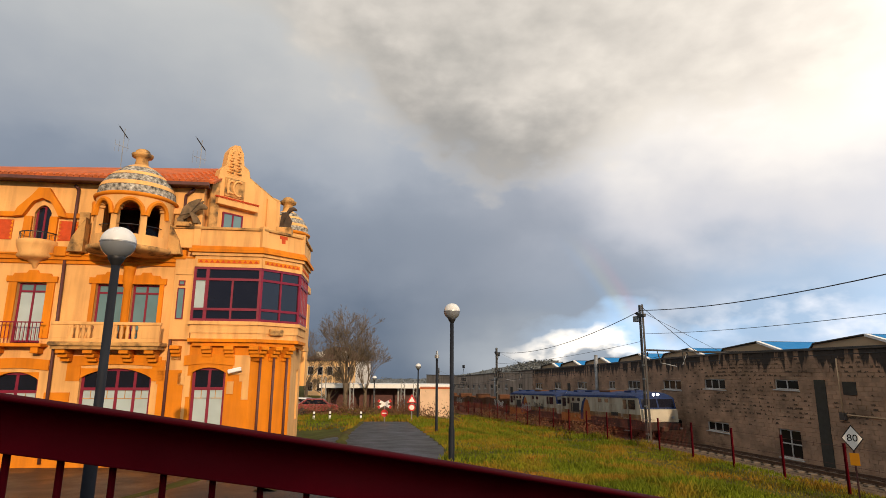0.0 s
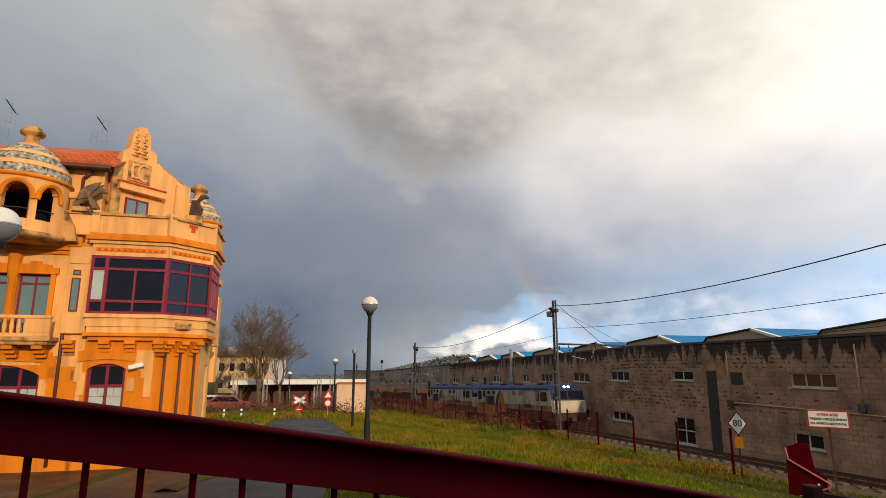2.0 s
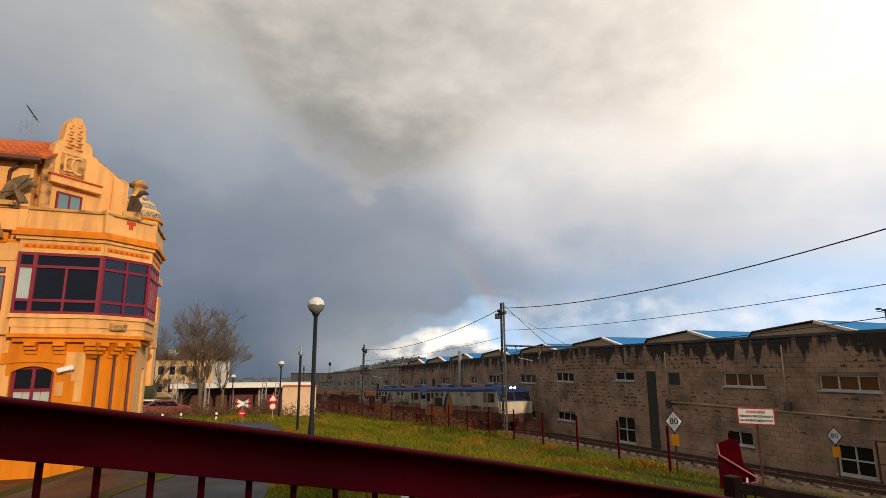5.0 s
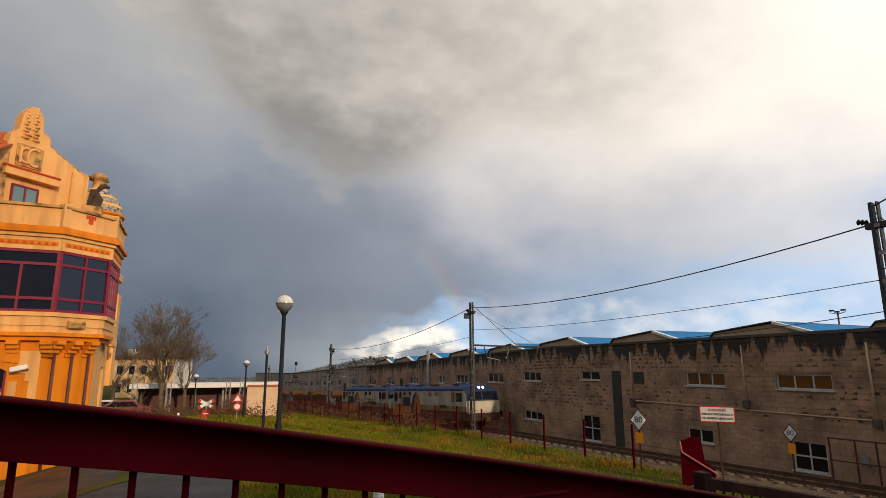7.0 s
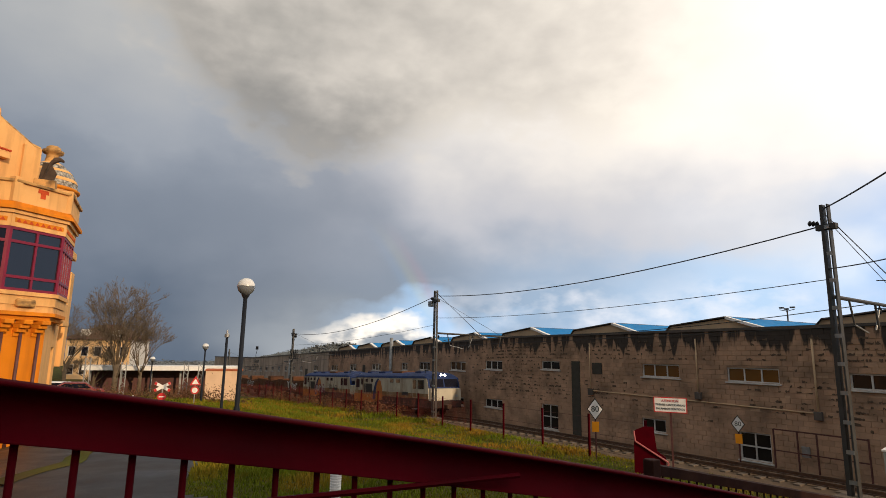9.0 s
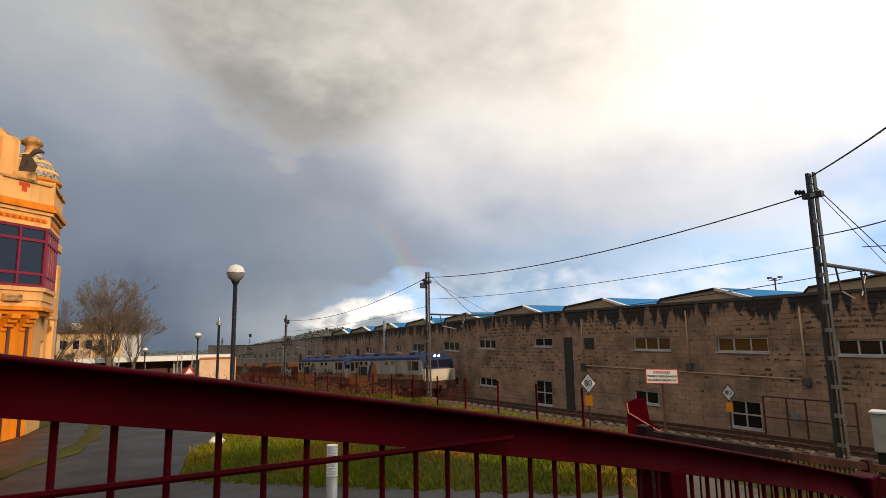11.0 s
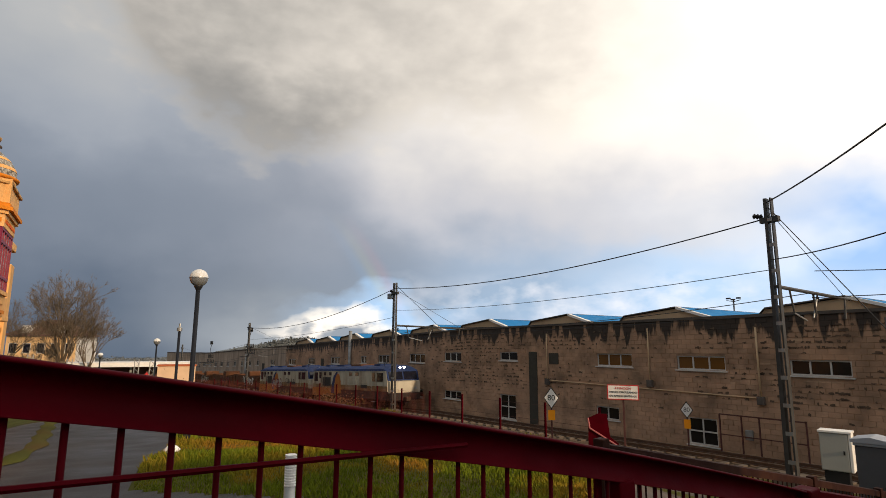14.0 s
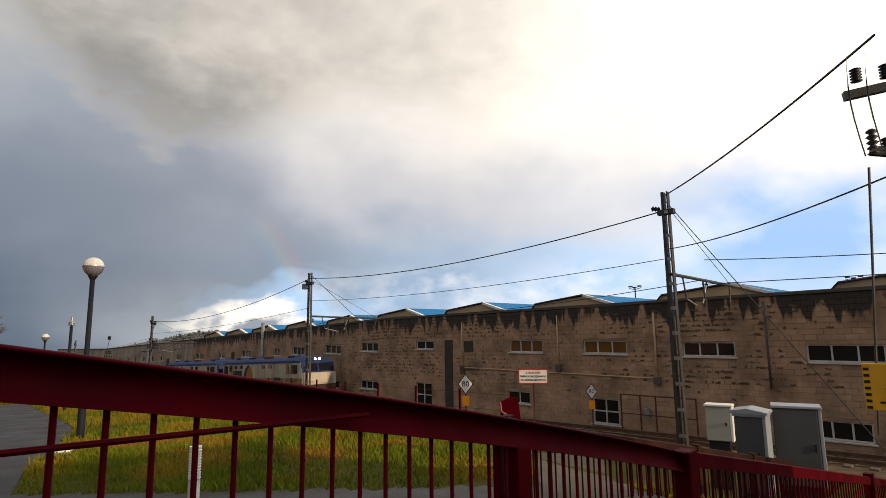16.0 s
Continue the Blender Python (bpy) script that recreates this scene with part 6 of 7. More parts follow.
    part("underframe", boxb(0.4, L - 0.4, -W + 0.02, W - 0.02, 0.6, 1.22, 0.03), loco_under, t)
    part("fuel_tank", boxb(5.0, 7.9, -W + 0.15, W - 0.15, 0.22, 0.76, 0.08), loco_under, t)
    for c in (2.5, L - 2.5):
        for sg in (1, -1):
            b = part("bogie_frame", boxb(c - 1.5, c + 1.5, sg * 0.78 - 0.07, sg * 0.78 + 0.07, 0.38, 0.72, 0.05), loco_under, t)
        for dx in (-1.05, 0, 1.05):
            for sg in (1, -1):
                bm = nb()
                rod(bm, (c + dx, sg * 0.46, 0.43), (c + dx, sg * 0.58, 0.43), 0.43, 0.43, 24)
                part("wheel", bm, loco_under, t)
    for sg in (1, -1):
        part("step", boxb(1.9, 2.5, sg * (W - 0.05) - 0.12, sg * (W - 0.05) + 0.12, 0.45, 0.5), galv, t)
    if decorated:
        swirl(t, 6.3, 9.2, 1.05, 2.0, W + 0.02, graf_a, 3)
        swirl(t, 3.4, 5.4, 1.5, 2.0, W + 0.018, black, 4)
        swirl(t, 6.5, 8.9, 1.15, 1.9, W + 0.028, graf_b, 8)
    return t


TRAIN = 33.5
locomotive(TRAIN, False)
locomotive(TRAIN + 13.25, True)


def wagon(front, seed):
    L = 8.6
    rr = random.Random(seed)
    z = line_z(front + L / 2) + 0.56
    t = thing("goods_wagon", Matrix.Translation(at_line(front, TRACK_P, z)) @ LINE, "low rusty open goods wagon with graffiti", "wagon", "wagons behind the locomotives")
    part("frame", boxb(0.2, L - 0.2, -1.1, 1.1, 0.75, 1.0, 0.02), loco_under, t)
    bm = nb()
    slab(bm, [(0.4, 1.0), (L - 0.4, 1.0), (L - 0.2, 2.05), (0.2, 2.05)], 1.1, 1.16)
    part("side_board", bm, rust, t)
    bm = nb()
    slab(bm, [(0.4, 1.0), (L - 0.4, 1.0), (L - 0.2, 2.05), (0.2, 2.05)], -1.16, -1.1)
    part("side_board", bm, rust, t)
    for x in (0.3, L - 0.36):
        part("end_board", boxb(x, x + 0.06, -1.1, 1.1, 1.0, 2.05), rust, t)
    for k in range(6):
        x = 0.9 + k * (L - 1.8) / 5
        part("rib", boxb(x - 0.04, x + 0.04, 1.16, 1.22, 0.95, 2.05), rust, t)
    part("cover", boxb(L * 0.42, L * 0.55, -0.8, 0.9, 2.0, 2.5, 0.08), rust, t)
    swirl(t, 1.2, 4.6, 1.15, 1.95, 1.225, (graf_c, graf_a, graf_b)[seed % 3], seed)
    for c in (1.6, L - 1.6):
        for sg in (1, -1):
            bm = nb()
            rod(bm, (c, sg * 0.46, 0.4), (c, sg * 0.58, 0.4), 0.4, 0.4, 20)
            part("wheel", bm, loco_under, t)
    return t


for k in range(5):
    wagon(TRAIN + 26.9 + 9.0 * k, k)

# ---- fence along the railway ----
fence_p = 17.2
post_proto = None
for k in range(20):
    s = 13.75 + 2.68 * k
    g = at_line(s, fence_p)
    z = ground_z(g.x, g.y)
    if post_proto is None:
        post_proto = thing("fence_post", Matrix.Translation((g.x, g.y, z)) @ LINE, "thin red painted steel fence post", "fence post", "posts of the railway fence")
        part("shaft", boxb(-0.04, 0.04, -0.03, 0.03, -0.3, 1.55, 0.005), red, post_proto)
        part("cap", boxb(-0.045, 0.045, -0.035, 0.035, 1.55, 1.57), red, post_proto)
    else:
        copy_thing(post_proto, Matrix.Translation((g.x, g.y, z)) @ LINE)
for h in (0.25, 0.85, 1.45):
    pts = []
    for k in range(20):
        g = at_line(13.75 + 2.68 * k, fence_p)
        pts.append((g.x, g.y, ground_z(g.x, g.y) + h))
    wire("fence_wire", pts, 0.006, pipe_brown, "thin rusty wire of the railway fence", "fence wire")

fm = thing("fence_mesh", Matrix.Identity(4), "rusty red steel mesh strung along the railway fence", "fence mesh")
V, Fc = [], []
for k in range(470):
    g = at_line(24.5 + 0.105 * k, fence_p)
    z = ground_z(g.x, g.y)
    n = len(V)
    for dx, dy in ((-0.004, -0.004), (0.004, -0.004), (0.0, 0.005)):
        V += [(g.x + dx, g.y + dy, z - 0.05), (g.x + dx, g.y + dy, z + 1.42)]
    Fc += [(n, n + 2, n + 3, n + 1), (n + 2, n + 4, n + 5, n + 3), (n + 4, n, n + 1, n + 5)]
me = bpy.data.meshes.new("mesh_wire")
me.from_pydata(V, [], Fc)
me.materials.append(mat("rusty_red_mesh", (0.13, 0.022, 0.012), 0.8, 0, 0.4, 2, 20, 0))
ob = new("mesh_wire", me)
ob.parent, ob["kind"] = fm, "stuff"

sign_yellow = mat("sign_orange", (0.92, 0.33, 0.006), 0.5, 0, 0.08, 4, 30, 0)
sign_ink = mat("sign_black", (0.012, 0.012, 0.014), 0.5, 0, 0.1, 4, 30, 0)
sign_red = mat("sign_red", (0.55, 0.02, 0.02), 0.5, 0, 0.1, 4, 30, 0)
sign_warn = mat("sign_yellow", (0.75, 0.38, 0.02), 0.5, 0, 0.08, 4, 30, 0)
# signs face the road: text is read looking down the line's far side
FACE = LINE @ pose(0, 0, 0, 0, 0, 180)


def speed_sign(s, p, top, turn, r=0.42):
    g = at_line(s, p)
    z = ground_z(g.x, g.y)
    t = thing("speed_sign", Matrix.Translation((g.x, g.y, z)) @ pose(0, 0, 0, 0, 0, turn), "white diamond speed sign with an orange plate below", "railway sign", "speed signs beside the line")
    bm = nb()
    rod(bm, (0, 0.03, -0.3), (0, 0.03, top - z - 0.3), 0.03, 0.03, 8)
    part("post", bm, pipe_brown, t)
    c = top - z - r
    bm = nb()
    slab(bm, [(0, c - r), (r * 0.72, c), (0, c + r), (-r * 0.72, c)], -0.02, 0.0)
    part("diamond_rim", bm, sign_ink, t)
    bm = nb()
    r2 = r - 0.05
    slab(bm, [(0, c - r2), (r2 * 0.72, c), (0, c + r2), (-r2 * 0.72, c)], -0.025, -0.018)
    part("diamond", bm, white_paint, t)
    words("80", 0.72 * r, sign_ink, t, pose(0, -0.03, c, 90, 0, 0), 0.003)
    part("lower_plate", boxb(-0.13, 0.13, -0.02, 0.0, c - r - 0.42, c - r - 0.04), sign_yellow, t, "plain orange plate")


def z_at(s, p):
    g = at_line(s, p)
    return ground_z(g.x, g.y)


speed_sign(15.9, 17.0, 4.7 - 4.2 - 0.0115 * 15.9 + 2.70, -34)
speed_sign(14.1, 23.45, 4.7 - 4.2 - 0.0115 * 14 + 1.94, -50, 0.36)

g = at_line(12.55, 17.0)
nt_ = thing("notice_board", Matrix.Translation((g.x, g.y, z_at(12.55, 17.0))) @ pose(0, 0, 0, 0, 0, -44), "white warning notice board on a post", "sign")
zt = 4.7 - 4.2 - 0.13 + 2.9 - z_at(12.55, 17.0)
part("post", boxb(-0.03, 0.03, 0.0, 0.05, -0.3, zt - 0.3), pipe_brown, nt_)
part("board", boxb(-0.5, 0.5, -0.03, 0.0, zt - 0.46, zt, 0.01), white_paint, nt_)
part("rim", ring(-0.52, 0.52, -0.035, 0.005, zt - 0.48, zt + 0.02, 0.025), sign_red, nt_, "thin red rim")
words("ATENCION", 0.105, sign_red, nt_, pose(0, -0.036, zt - 0.1, 90, 0, 0))
words("TRENES CIRCULANDO", 0.092, sign_ink, nt_, pose(0, -0.036, zt - 0.23, 90, 0, 0))
words("EN AMBOS SENTIDOS", 0.092, sign_ink, nt_, pose(0, -0.036, zt - 0.36, 90, 0, 0))

# bent red barrier end beside the crossing
g = at_line(12.9, 16.2)
zb = z_at(12.9, 16.2)
bar = thing("crossing_barrier", Matrix.Translation((g.x, g.y, zb)) @ pose(0, 0, 0, 0, 0, -42), "folded red steel sheet barrier with a white bracket", "barrier")
bm = nb()
slab(bm, [(-0.45, -0.3), (0.55, -0.3), (0.55, 0.55), (0.28, 0.75), (0.2, 1.5), (-0.1, 1.5), (-0.42, 1.35)], 0.0, 0.03)
part("sheet", bm, red, bar)
bm = nb()
for a, b in (((-0.42, 1.35), (-0.38, 1.02)), ((-0.38, 1.02), (0.62, 0.42)), ((0.62, 0.42), (0.6, 0.32)), ((0.6, 0.32), (-0.4, -0.1))):
    rod(bm, (a[0], -0.05, a[1]), (b[0], -0.05, b[1]), 0.028, 0.028, 8)
part("edge_rail", bm, mat("faded_red", (0.42, 0.12, 0.12), 0.5, 0, 0.2, 4, 30, 0.05), bar)
part("bracket", boxb(0.3, 0.36, -0.05, 0.0, -0.2, 0.4), white_paint, bar)

# ---- second run of railing, further fence, cabinets and the near pole ----
rail2 = thing("railing", Matrix.Identity(4), "lower red painted railing beyond the end post", "railing")


def rail2_at(s, dz=0.0, off=0.0):
    return RDIR * s + RNOR * (RAIL_D + off) + Vector((0, 0, EYE - 0.845 - 0.205 * (s - 4.15) + dz))


bm = nb()
prof = [(-0.03, -0.11), (0.03, -0.11), (0.03, -0.01), (0.0, 0.0), (-0.03, -0.01)]
rings = [[bm.verts.new(rail2_at(4.15 + 0.5 * i, dz, off)) for off, dz in prof] for i in range(30)]
for a, b in zip(rings, rings[1:]):
    for i in range(len(prof)):
        j = (i + 1) % len(prof)
        bm.faces.new((a[i], a[j], b[j], b[i]))
part("top_rail", bm, red, rail2)
for k in range(100):
    a = rail2_at(4.25 + k * 0.14, -0.1)
    bm = nb()
    rod(bm, a, a - Vector((0, 0, 0.9)), 0.009, 0.009, 6)
    part("baluster", bm, red, rail2)
for s in (10.4, 12.6):
    ob = part("post", boxb(-0.06, 0.06, -0.06, 0.06, -1.3, 0.05, 0.01), red, rail2)
    ob.matrix_basis = Matrix.Translation(rail2_at(s)) @ pose(0, 0, 0, 0, 0, 13)

def rail3_at(s, dz=0.0, off=0.0):
    return RDIR * s + RNOR * (3.14 + off) + Vector((0, 0, 3.84 - 0.2 * (s - 4.07) - 0.006 * max(0.0, s - 11) ** 2 + dz))


brown_red = mat("weathered_red_brown_paint", (0.022, 0.0055, 0.0035), 0.8, 0, 0.35, 3, 40, 0.1, (0.05, 0.02, 0.01), 0.5, 2.5, spec=0.15)
rail3 = thing("railing", Matrix.Identity(4), "weathered red-brown railing on the far side of the ramp", "railing")
prof = [(-0.03, -0.09), (0.03, -0.09), (0.03, -0.012), (0.0, 0.0), (-0.03, -0.012)]
bm = nb()
rings = [[bm.verts.new(rail3_at(4.1 + 0.4 * i, dz, off)) for off, dz in prof] for i in range(34)]
for a, b in zip(rings, rings[1:]):
    for i in range(len(prof)):
        j = (i + 1) % len(prof)
        bm.faces.new((a[i], a[j], b[j], b[i]))
bm.faces.new(rings[0]), bm.faces.new(rings[-1][::-1])
part("top_rail", bm, brown_red, rail3)
for k in range(112):
    a = rail3_at(4.2 + BAR_STEP * k, -0.085)
    bm = nb()
    rod(bm, a, a - Vector((0, 0, 0.9)), 0.0085, 0.0085, 6)
    part("baluster", bm, brown_red, rail3)
bm = nb()
for k in range(33):
    rod(bm, rail3_at(4.1 + 0.4 * k, -1.0), rail3_at(4.5 + 0.4 * k, -1.0), 0.014, 0.014, 6)
part("bottom_bar", bm, brown_red, rail3)
for q in (4.07, 8.15, 10.4, 14.0):
    ob = part("post", boxb(-0.05, 0.05, -0.05, 0.05, -1.5, 0.03, 0.01), brown_red, rail3)
    ob.matrix_basis = Matrix.Translation(rail3_at(q)) @ pose(0, 0, 0, 0, 0, 13)

cab_white = mat("cabinet_pale_paint", (0.36, 0.37, 0.34), 0.5, 0, 0.12, 2, 30, 0.05, (0.25, 0.24, 0.2), 0.3, 2)
# fronts stand in shade, and that darkness is part of this grey
cab_grey = mat("cabinet_grey_paint", (0.07, 0.075, 0.088), 0.5, 0.1, 0.15, 2, 30, 0.05)
cab_light = mat("cabinet_light_edge", (0.28, 0.31, 0.36), 0.5, 0, 0.1, 2, 30, 0.05)


def cabinet(x, y, top, w, d, h, turn, front, side, name, label, cap=False):
    z = ground_z(x, y)
    t = thing(name, Matrix.Translation((x, y, z)) @ pose(0, 0, 0, 0, 0, turn), label, "cabinet", "trackside cabinets")
    tz = top - z
    part("body", boxb(-w / 2, w / 2, 0, d, tz - h, tz, 0.02), front, t)
    part("side_panel", boxb(w / 2 + 0.002, w / 2 + 0.06, 0.0, d, tz - h, tz, 0.01), side, t, "pale side panel")
    part("top_edge", boxb(-w / 2 - 0.02, w / 2 + 0.07, -0.03, d + 0.03, tz + 0.002, tz + 0.05, 0.01), side, t)
    part("plinth", boxb(-w / 2 + 0.04, w / 2 - 0.04, 0.04, d - 0.04, -0.2, tz - h), black, t)
    part("handle", boxb(w / 2 - 0.1, w / 2 - 0.07, -0.03, 0.0, tz - h * 0.55, tz - h * 0.45), black, t)
    if cap:
        bm = nb()
        slab(bm, [(-w / 2 - 0.05, tz + 0.05), (w / 2 + 0.1, tz + 0.05), (w / 2 + 0.1, tz + 0.09), (0, tz + 0.15), (-w / 2 - 0.05, tz + 0.10)], -0.05, d + 0.05)
        part("cap", bm, cab_light, t)
    return t


cabinet(12.75, 8.1, 2.82, 0.52, 0.35, 0.78, -66, cab_white, white_paint, "control_cabinet", "pale grey trackside cabinet with bars of writing")
cabinet(10.4, 6.0, 3.02, 0.46, 0.5, 1.35, -70, cab_grey, cab_light, "relay_cabinet", "dark grey cabinet with a pale curved cap, shade put into its colour", True)
cabinet(11.55, 5.75, 3.10, 0.74, 0.5, 1.4, -62, cab_grey, cab_light, "switch_cabinet", "large dark grey cabinet with a white edge, shade put into its colour")
yx, yy = 9.86, 3.42
ys = thing("warning_sign", Matrix.Translation((yx, yy, ground_z(yx, yy))) @ pose(0, 0, 0, 0, 0, -72), "yellow warning board with a black striped edge", "sign")
hz = 4.08 - ground_z(yx, yy)
part("post", boxb(-0.03, 0.03, 0.01, 0.06, -0.2, hz - 0.1), galv, ys)
part("board", boxb(-0.42, 0.45, -0.02, 0.0, hz - 0.66, hz, 0.01), sign_warn, ys)
for k in range(7):
    part("edge_stripe", boxb(-0.41, -0.34, -0.026, -0.018, hz - 0.64 + k * 0.09, hz - 0.6 + k * 0.09), sign_ink, ys)
bm = nb()
slab(bm, [(-0.18, hz - 0.36), (0.12, hz - 0.36), (-0.03, hz - 0.12)], -0.028, -0.02)
part("triangle", bm, sign_ink, ys)
bm = nb()
slab(bm, [(-0.13, hz - 0.335), (0.07, hz - 0.335), (-0.03, hz - 0.17)], -0.034, -0.027)
part("triangle_field", bm, white_paint, ys)
part("text_bar", boxb(-0.25, 0.4, -0.026, -0.018, hz - 0.56, hz - 0.53), sign_ink, ys)

pole = thing("transformer_pole", Matrix.Translation((11.05, 2.95, ground_z(11.05, 2.95))), "steel line pole with cross-arms and black insulators", "utility pole")
pz = ground_z(11.05, 2.95)
bm = nb()
spin(bm, [(0.16, -0.3), (0.11, 10.2 - pz), (0, 10.2 - pz)], 12)
part("shaft", bm, mast_mat, pole, smooth=True)
for z, a in ((8.48, 1.16), (7.2, 0.9)):
    ob = part("cross_arm", boxb(-a, 0.6, -0.06, 0.06, -0.07, 0.07), mast_mat, pole)
    ob.matrix_basis = pose(0, 0, z - pz, 0, 0, -52) @ pose(0, 0, 0, 0, -7 if z > 8 else 12, 0)
for px, z0, h in ((-0.95, 8.55, 0.25), (-0.55, 8.55, 0.25), (-0.84, 7.3, 0.45), (-0.66, 7.28, 0.3)):
    bm = nb()
    n = 5
    pr = [(0.02, z0 - pz)]
    for k in range(n):
        q = z0 - pz + h * k / n
        pr += [(0.09, q + h / n * 0.4), (0.035, q + h / n * 0.9)]
    pr += [(0.0, z0 - pz + h)]
    c = pose(0, 0, 0, 0, 0, -52) @ Vector((px, 0, 0))
    spin(bm, pr, 10, c.x, c.y)
    part("insulator", bm, black, pole, smooth=True)
for i in range(2):
    bm = nb()
    a = Vector((10.35 + 0.15 * i, 3.75 - 0.2 * i, 9.0))
    pts = sag(a, a + Vector((0.1, -0.05, -1.7)), -0.0, 6)
    for k, (p0, p1) in enumerate(zip(pts, pts[1:])):
        w0, w1 = math.sin(math.pi * k / 6) * 0.18, math.sin(math.pi * (k + 1) / 6) * 0.18
        rod(bm, p0 - Vector((11.05 + w0, 2.95, pz)), p1 - Vector((11.05 + w1, 2.95, pz)), 0.012, 0.012, 5)
    bmesh.ops.remove_doubles(bm, verts=bm.verts, dist=0.015)
    part("jumper_cable", bm, cable_mat, pole)
bm = nb()
rod(bm, (-0.64, 0.71, 7.1 - pz), (-0.77, 0.97, 3.0 - pz), 0.02, 0.02, 6)
part("conduit", bm, mast_mat, pole)

bx, by = 1.14, 6.5
bl = thing("bollard", Matrix.Translation((bx, by, ground_z(bx, by))), "grey bollard with a white ribbed head in the grass", "bollard")
bz = 3.46 - ground_z(bx, by)
bm = nb()
spin(bm, [(0.06, -0.2), (0.06, bz - 0.32), (0, bz - 0.32)], 14)
part("shaft", bm, galv, bl, smooth=True)
bm = nb()
pr = []
for k in range(11):
    q = bz - 0.32 + 0.3 * k / 11
    pr += [(0.062, q), (0.062, q + 0.012), (0.052, q + 0.016), (0.052, q + 0.026)]
spin(bm, pr + [(0.062, bz - 0.02), (0.062, bz), (0, bz)], 16)
part("ribbed_head", bm, white_paint, bl, "white ribbed head")
lx, ly = -0.1, 13.8
tagged(link("litter_bag", (lambda b: (spin(b, [(0.0, 0.0), (0.14, 0.02), (0.17, 0.1), (0.1, 0.17), (0.0, 0.2)], 9), b)[1])(nb()), white_paint, Matrix.Translation((lx, ly, ground_z(lx, ly))), True), "crumpled white bag lying at the grass edge", "bag")

# steel frame gate at the foot of the shed
fg = thing("frame_gate", Matrix.Translation(at_line(0, 0, 0)) @ LINE, "thin rusty steel frame with mesh by the shed wall", "gate")
for s in (9.6, 10.4, 11.3, 12.0, 12.9):
    part("upright", boxb(s - 0.025, s + 0.025, -23.9, -23.85, line_z(s), line_z(s) + 1.75), pipe_brown, fg)
part("top_bar", boxb(9.6, 12.9, -23.9, -23.85, line_z(11) + 1.70, line_z(11) + 1.75), pipe_brown, fg)
part("mid_bar", boxb(9.6, 12.9, -23.9, -23.86, line_z(11) + 0.9, line_z(11) + 0.94), pipe_brown, fg)
part("meter_box", boxb(11.6, 11.9, -24.0, -23.9, line_z(11) + 0.8, line_z(11) + 1.2, 0.02), galv, fg)

# ---- the far end: crossing signs, shelters, house, trees, hills ----
def crossing_sign(x, y, top):
    z = ground_z(x, y)
    t = thing("crossing_sign", Matrix.Translation((x, y, z)), "red and white level-crossing cross above a round stop disc", "road sign")
    h = top - z
    bm = nb()
    rod(bm, (0, 0.03, -0.2), (0, 0.03, h - 0.2), 0.035, 0.035, 8)
    part("post", bm, galv, t)
    for a in (28, -28):
        ob = part("cross_arm", boxb(-0.5, 0.5, -0.02, 0.0, -0.09, 0.09), white_paint, t)
        ob.matrix_basis = pose(0, -0.01 if a > 0 else -0.035, h - 0.25, 0, a, 0)
        for q in (-0.5, 0.36):
            o2 = part("arm_tip", boxb(q, q + 0.14, -0.026, -0.018, -0.085, 0.085), sign_red, ob)
    bm = nb()
    rod(bm, (0, -0.03, h - 0.85), (0, 0.0, h - 0.85), 0.24, 0.24, 20)
    part("disc", bm, sign_red, t, "round red disc")
    part("text_bar", boxb(-0.16, 0.16, -0.036, -0.028, h - 0.88, h - 0.82), white_paint, t)


crossing_sign(-3.93, 39.8, 2.48)
tz = ground_z(-2.24, 42.9)
ts = thing("road_sign", Matrix.Translation((-2.24, 42.9, tz)), "red-rimmed warning triangle above a round limit sign", "road sign")
h = 2.75 - tz
bm = nb()
rod(bm, (0, 0.03, -0.2), (0, 0.03, h), 0.035, 0.035, 8)
part("post", bm, galv, ts)
bm = nb()
slab(bm, [(-0.36, h - 0.62), (0.36, h - 0.62), (0, h)], -0.02, 0)
part("triangle", bm, sign_red, ts)
bm = nb()
slab(bm, [(-0.22, h - 0.55), (0.22, h - 0.55), (0, h - 0.18)], -0.028, -0.02)
part("triangle_field", bm, white_paint, ts)
bm = nb()
rod(bm, (0, -0.03, h - 0.95), (0, 0, h - 0.95), 0.26, 0.26, 20)
part("disc", bm, sign_red, ts)
bm = nb()
rod(bm, (0, -0.036, h - 0.95), (0, -0.03, h - 0.95), 0.18, 0.18, 20)
part("disc_field", bm, white_paint, ts)

hut_mat = mat("hut_pale_render", (0.72, 0.50, 0.33), 0.9, 0, 0.12, 1.0, 20, 0.1, (0.4, 0.27, 0.17), 0.4, 1)
hz0 = ground_z(-0.7, 56)
hut = thing("signal_hut", Matrix.Translation((-0.7, 55.0, hz0)), "small pale rendered hut with a flat roof", "hut")
part("wall", boxb(-1.4, 1.6, 0, 3.0, -0.4, 2.65 - hz0, 0.02), hut_mat, hut)
part("roof", boxb(-1.48, 1.68, -0.08, 3.1, 2.65 - hz0, 2.73 - hz0, 0.02), roof_tile, hut)
pzz = ground_z(-6, 76)
pl = thing("platform_canopy", Matrix.Translation((-6.5, 75, pzz)), "long pale flat platform canopy on steel posts", "canopy")
part("roof", boxb(-9, 7.5, -1.5, 2.5, 2.15 - pzz, 2.45 - pzz, 0.02), white_paint, pl)
part("fascia", boxb(-9, 7.5, -1.56, -1.5, 1.95 - pzz, 2.45 - pzz), white_paint, pl)
part("back_wall", boxb(-8.8, 7.3, 2.2, 2.4, -0.3, 2.15 - pzz), pipe_brown, pl)
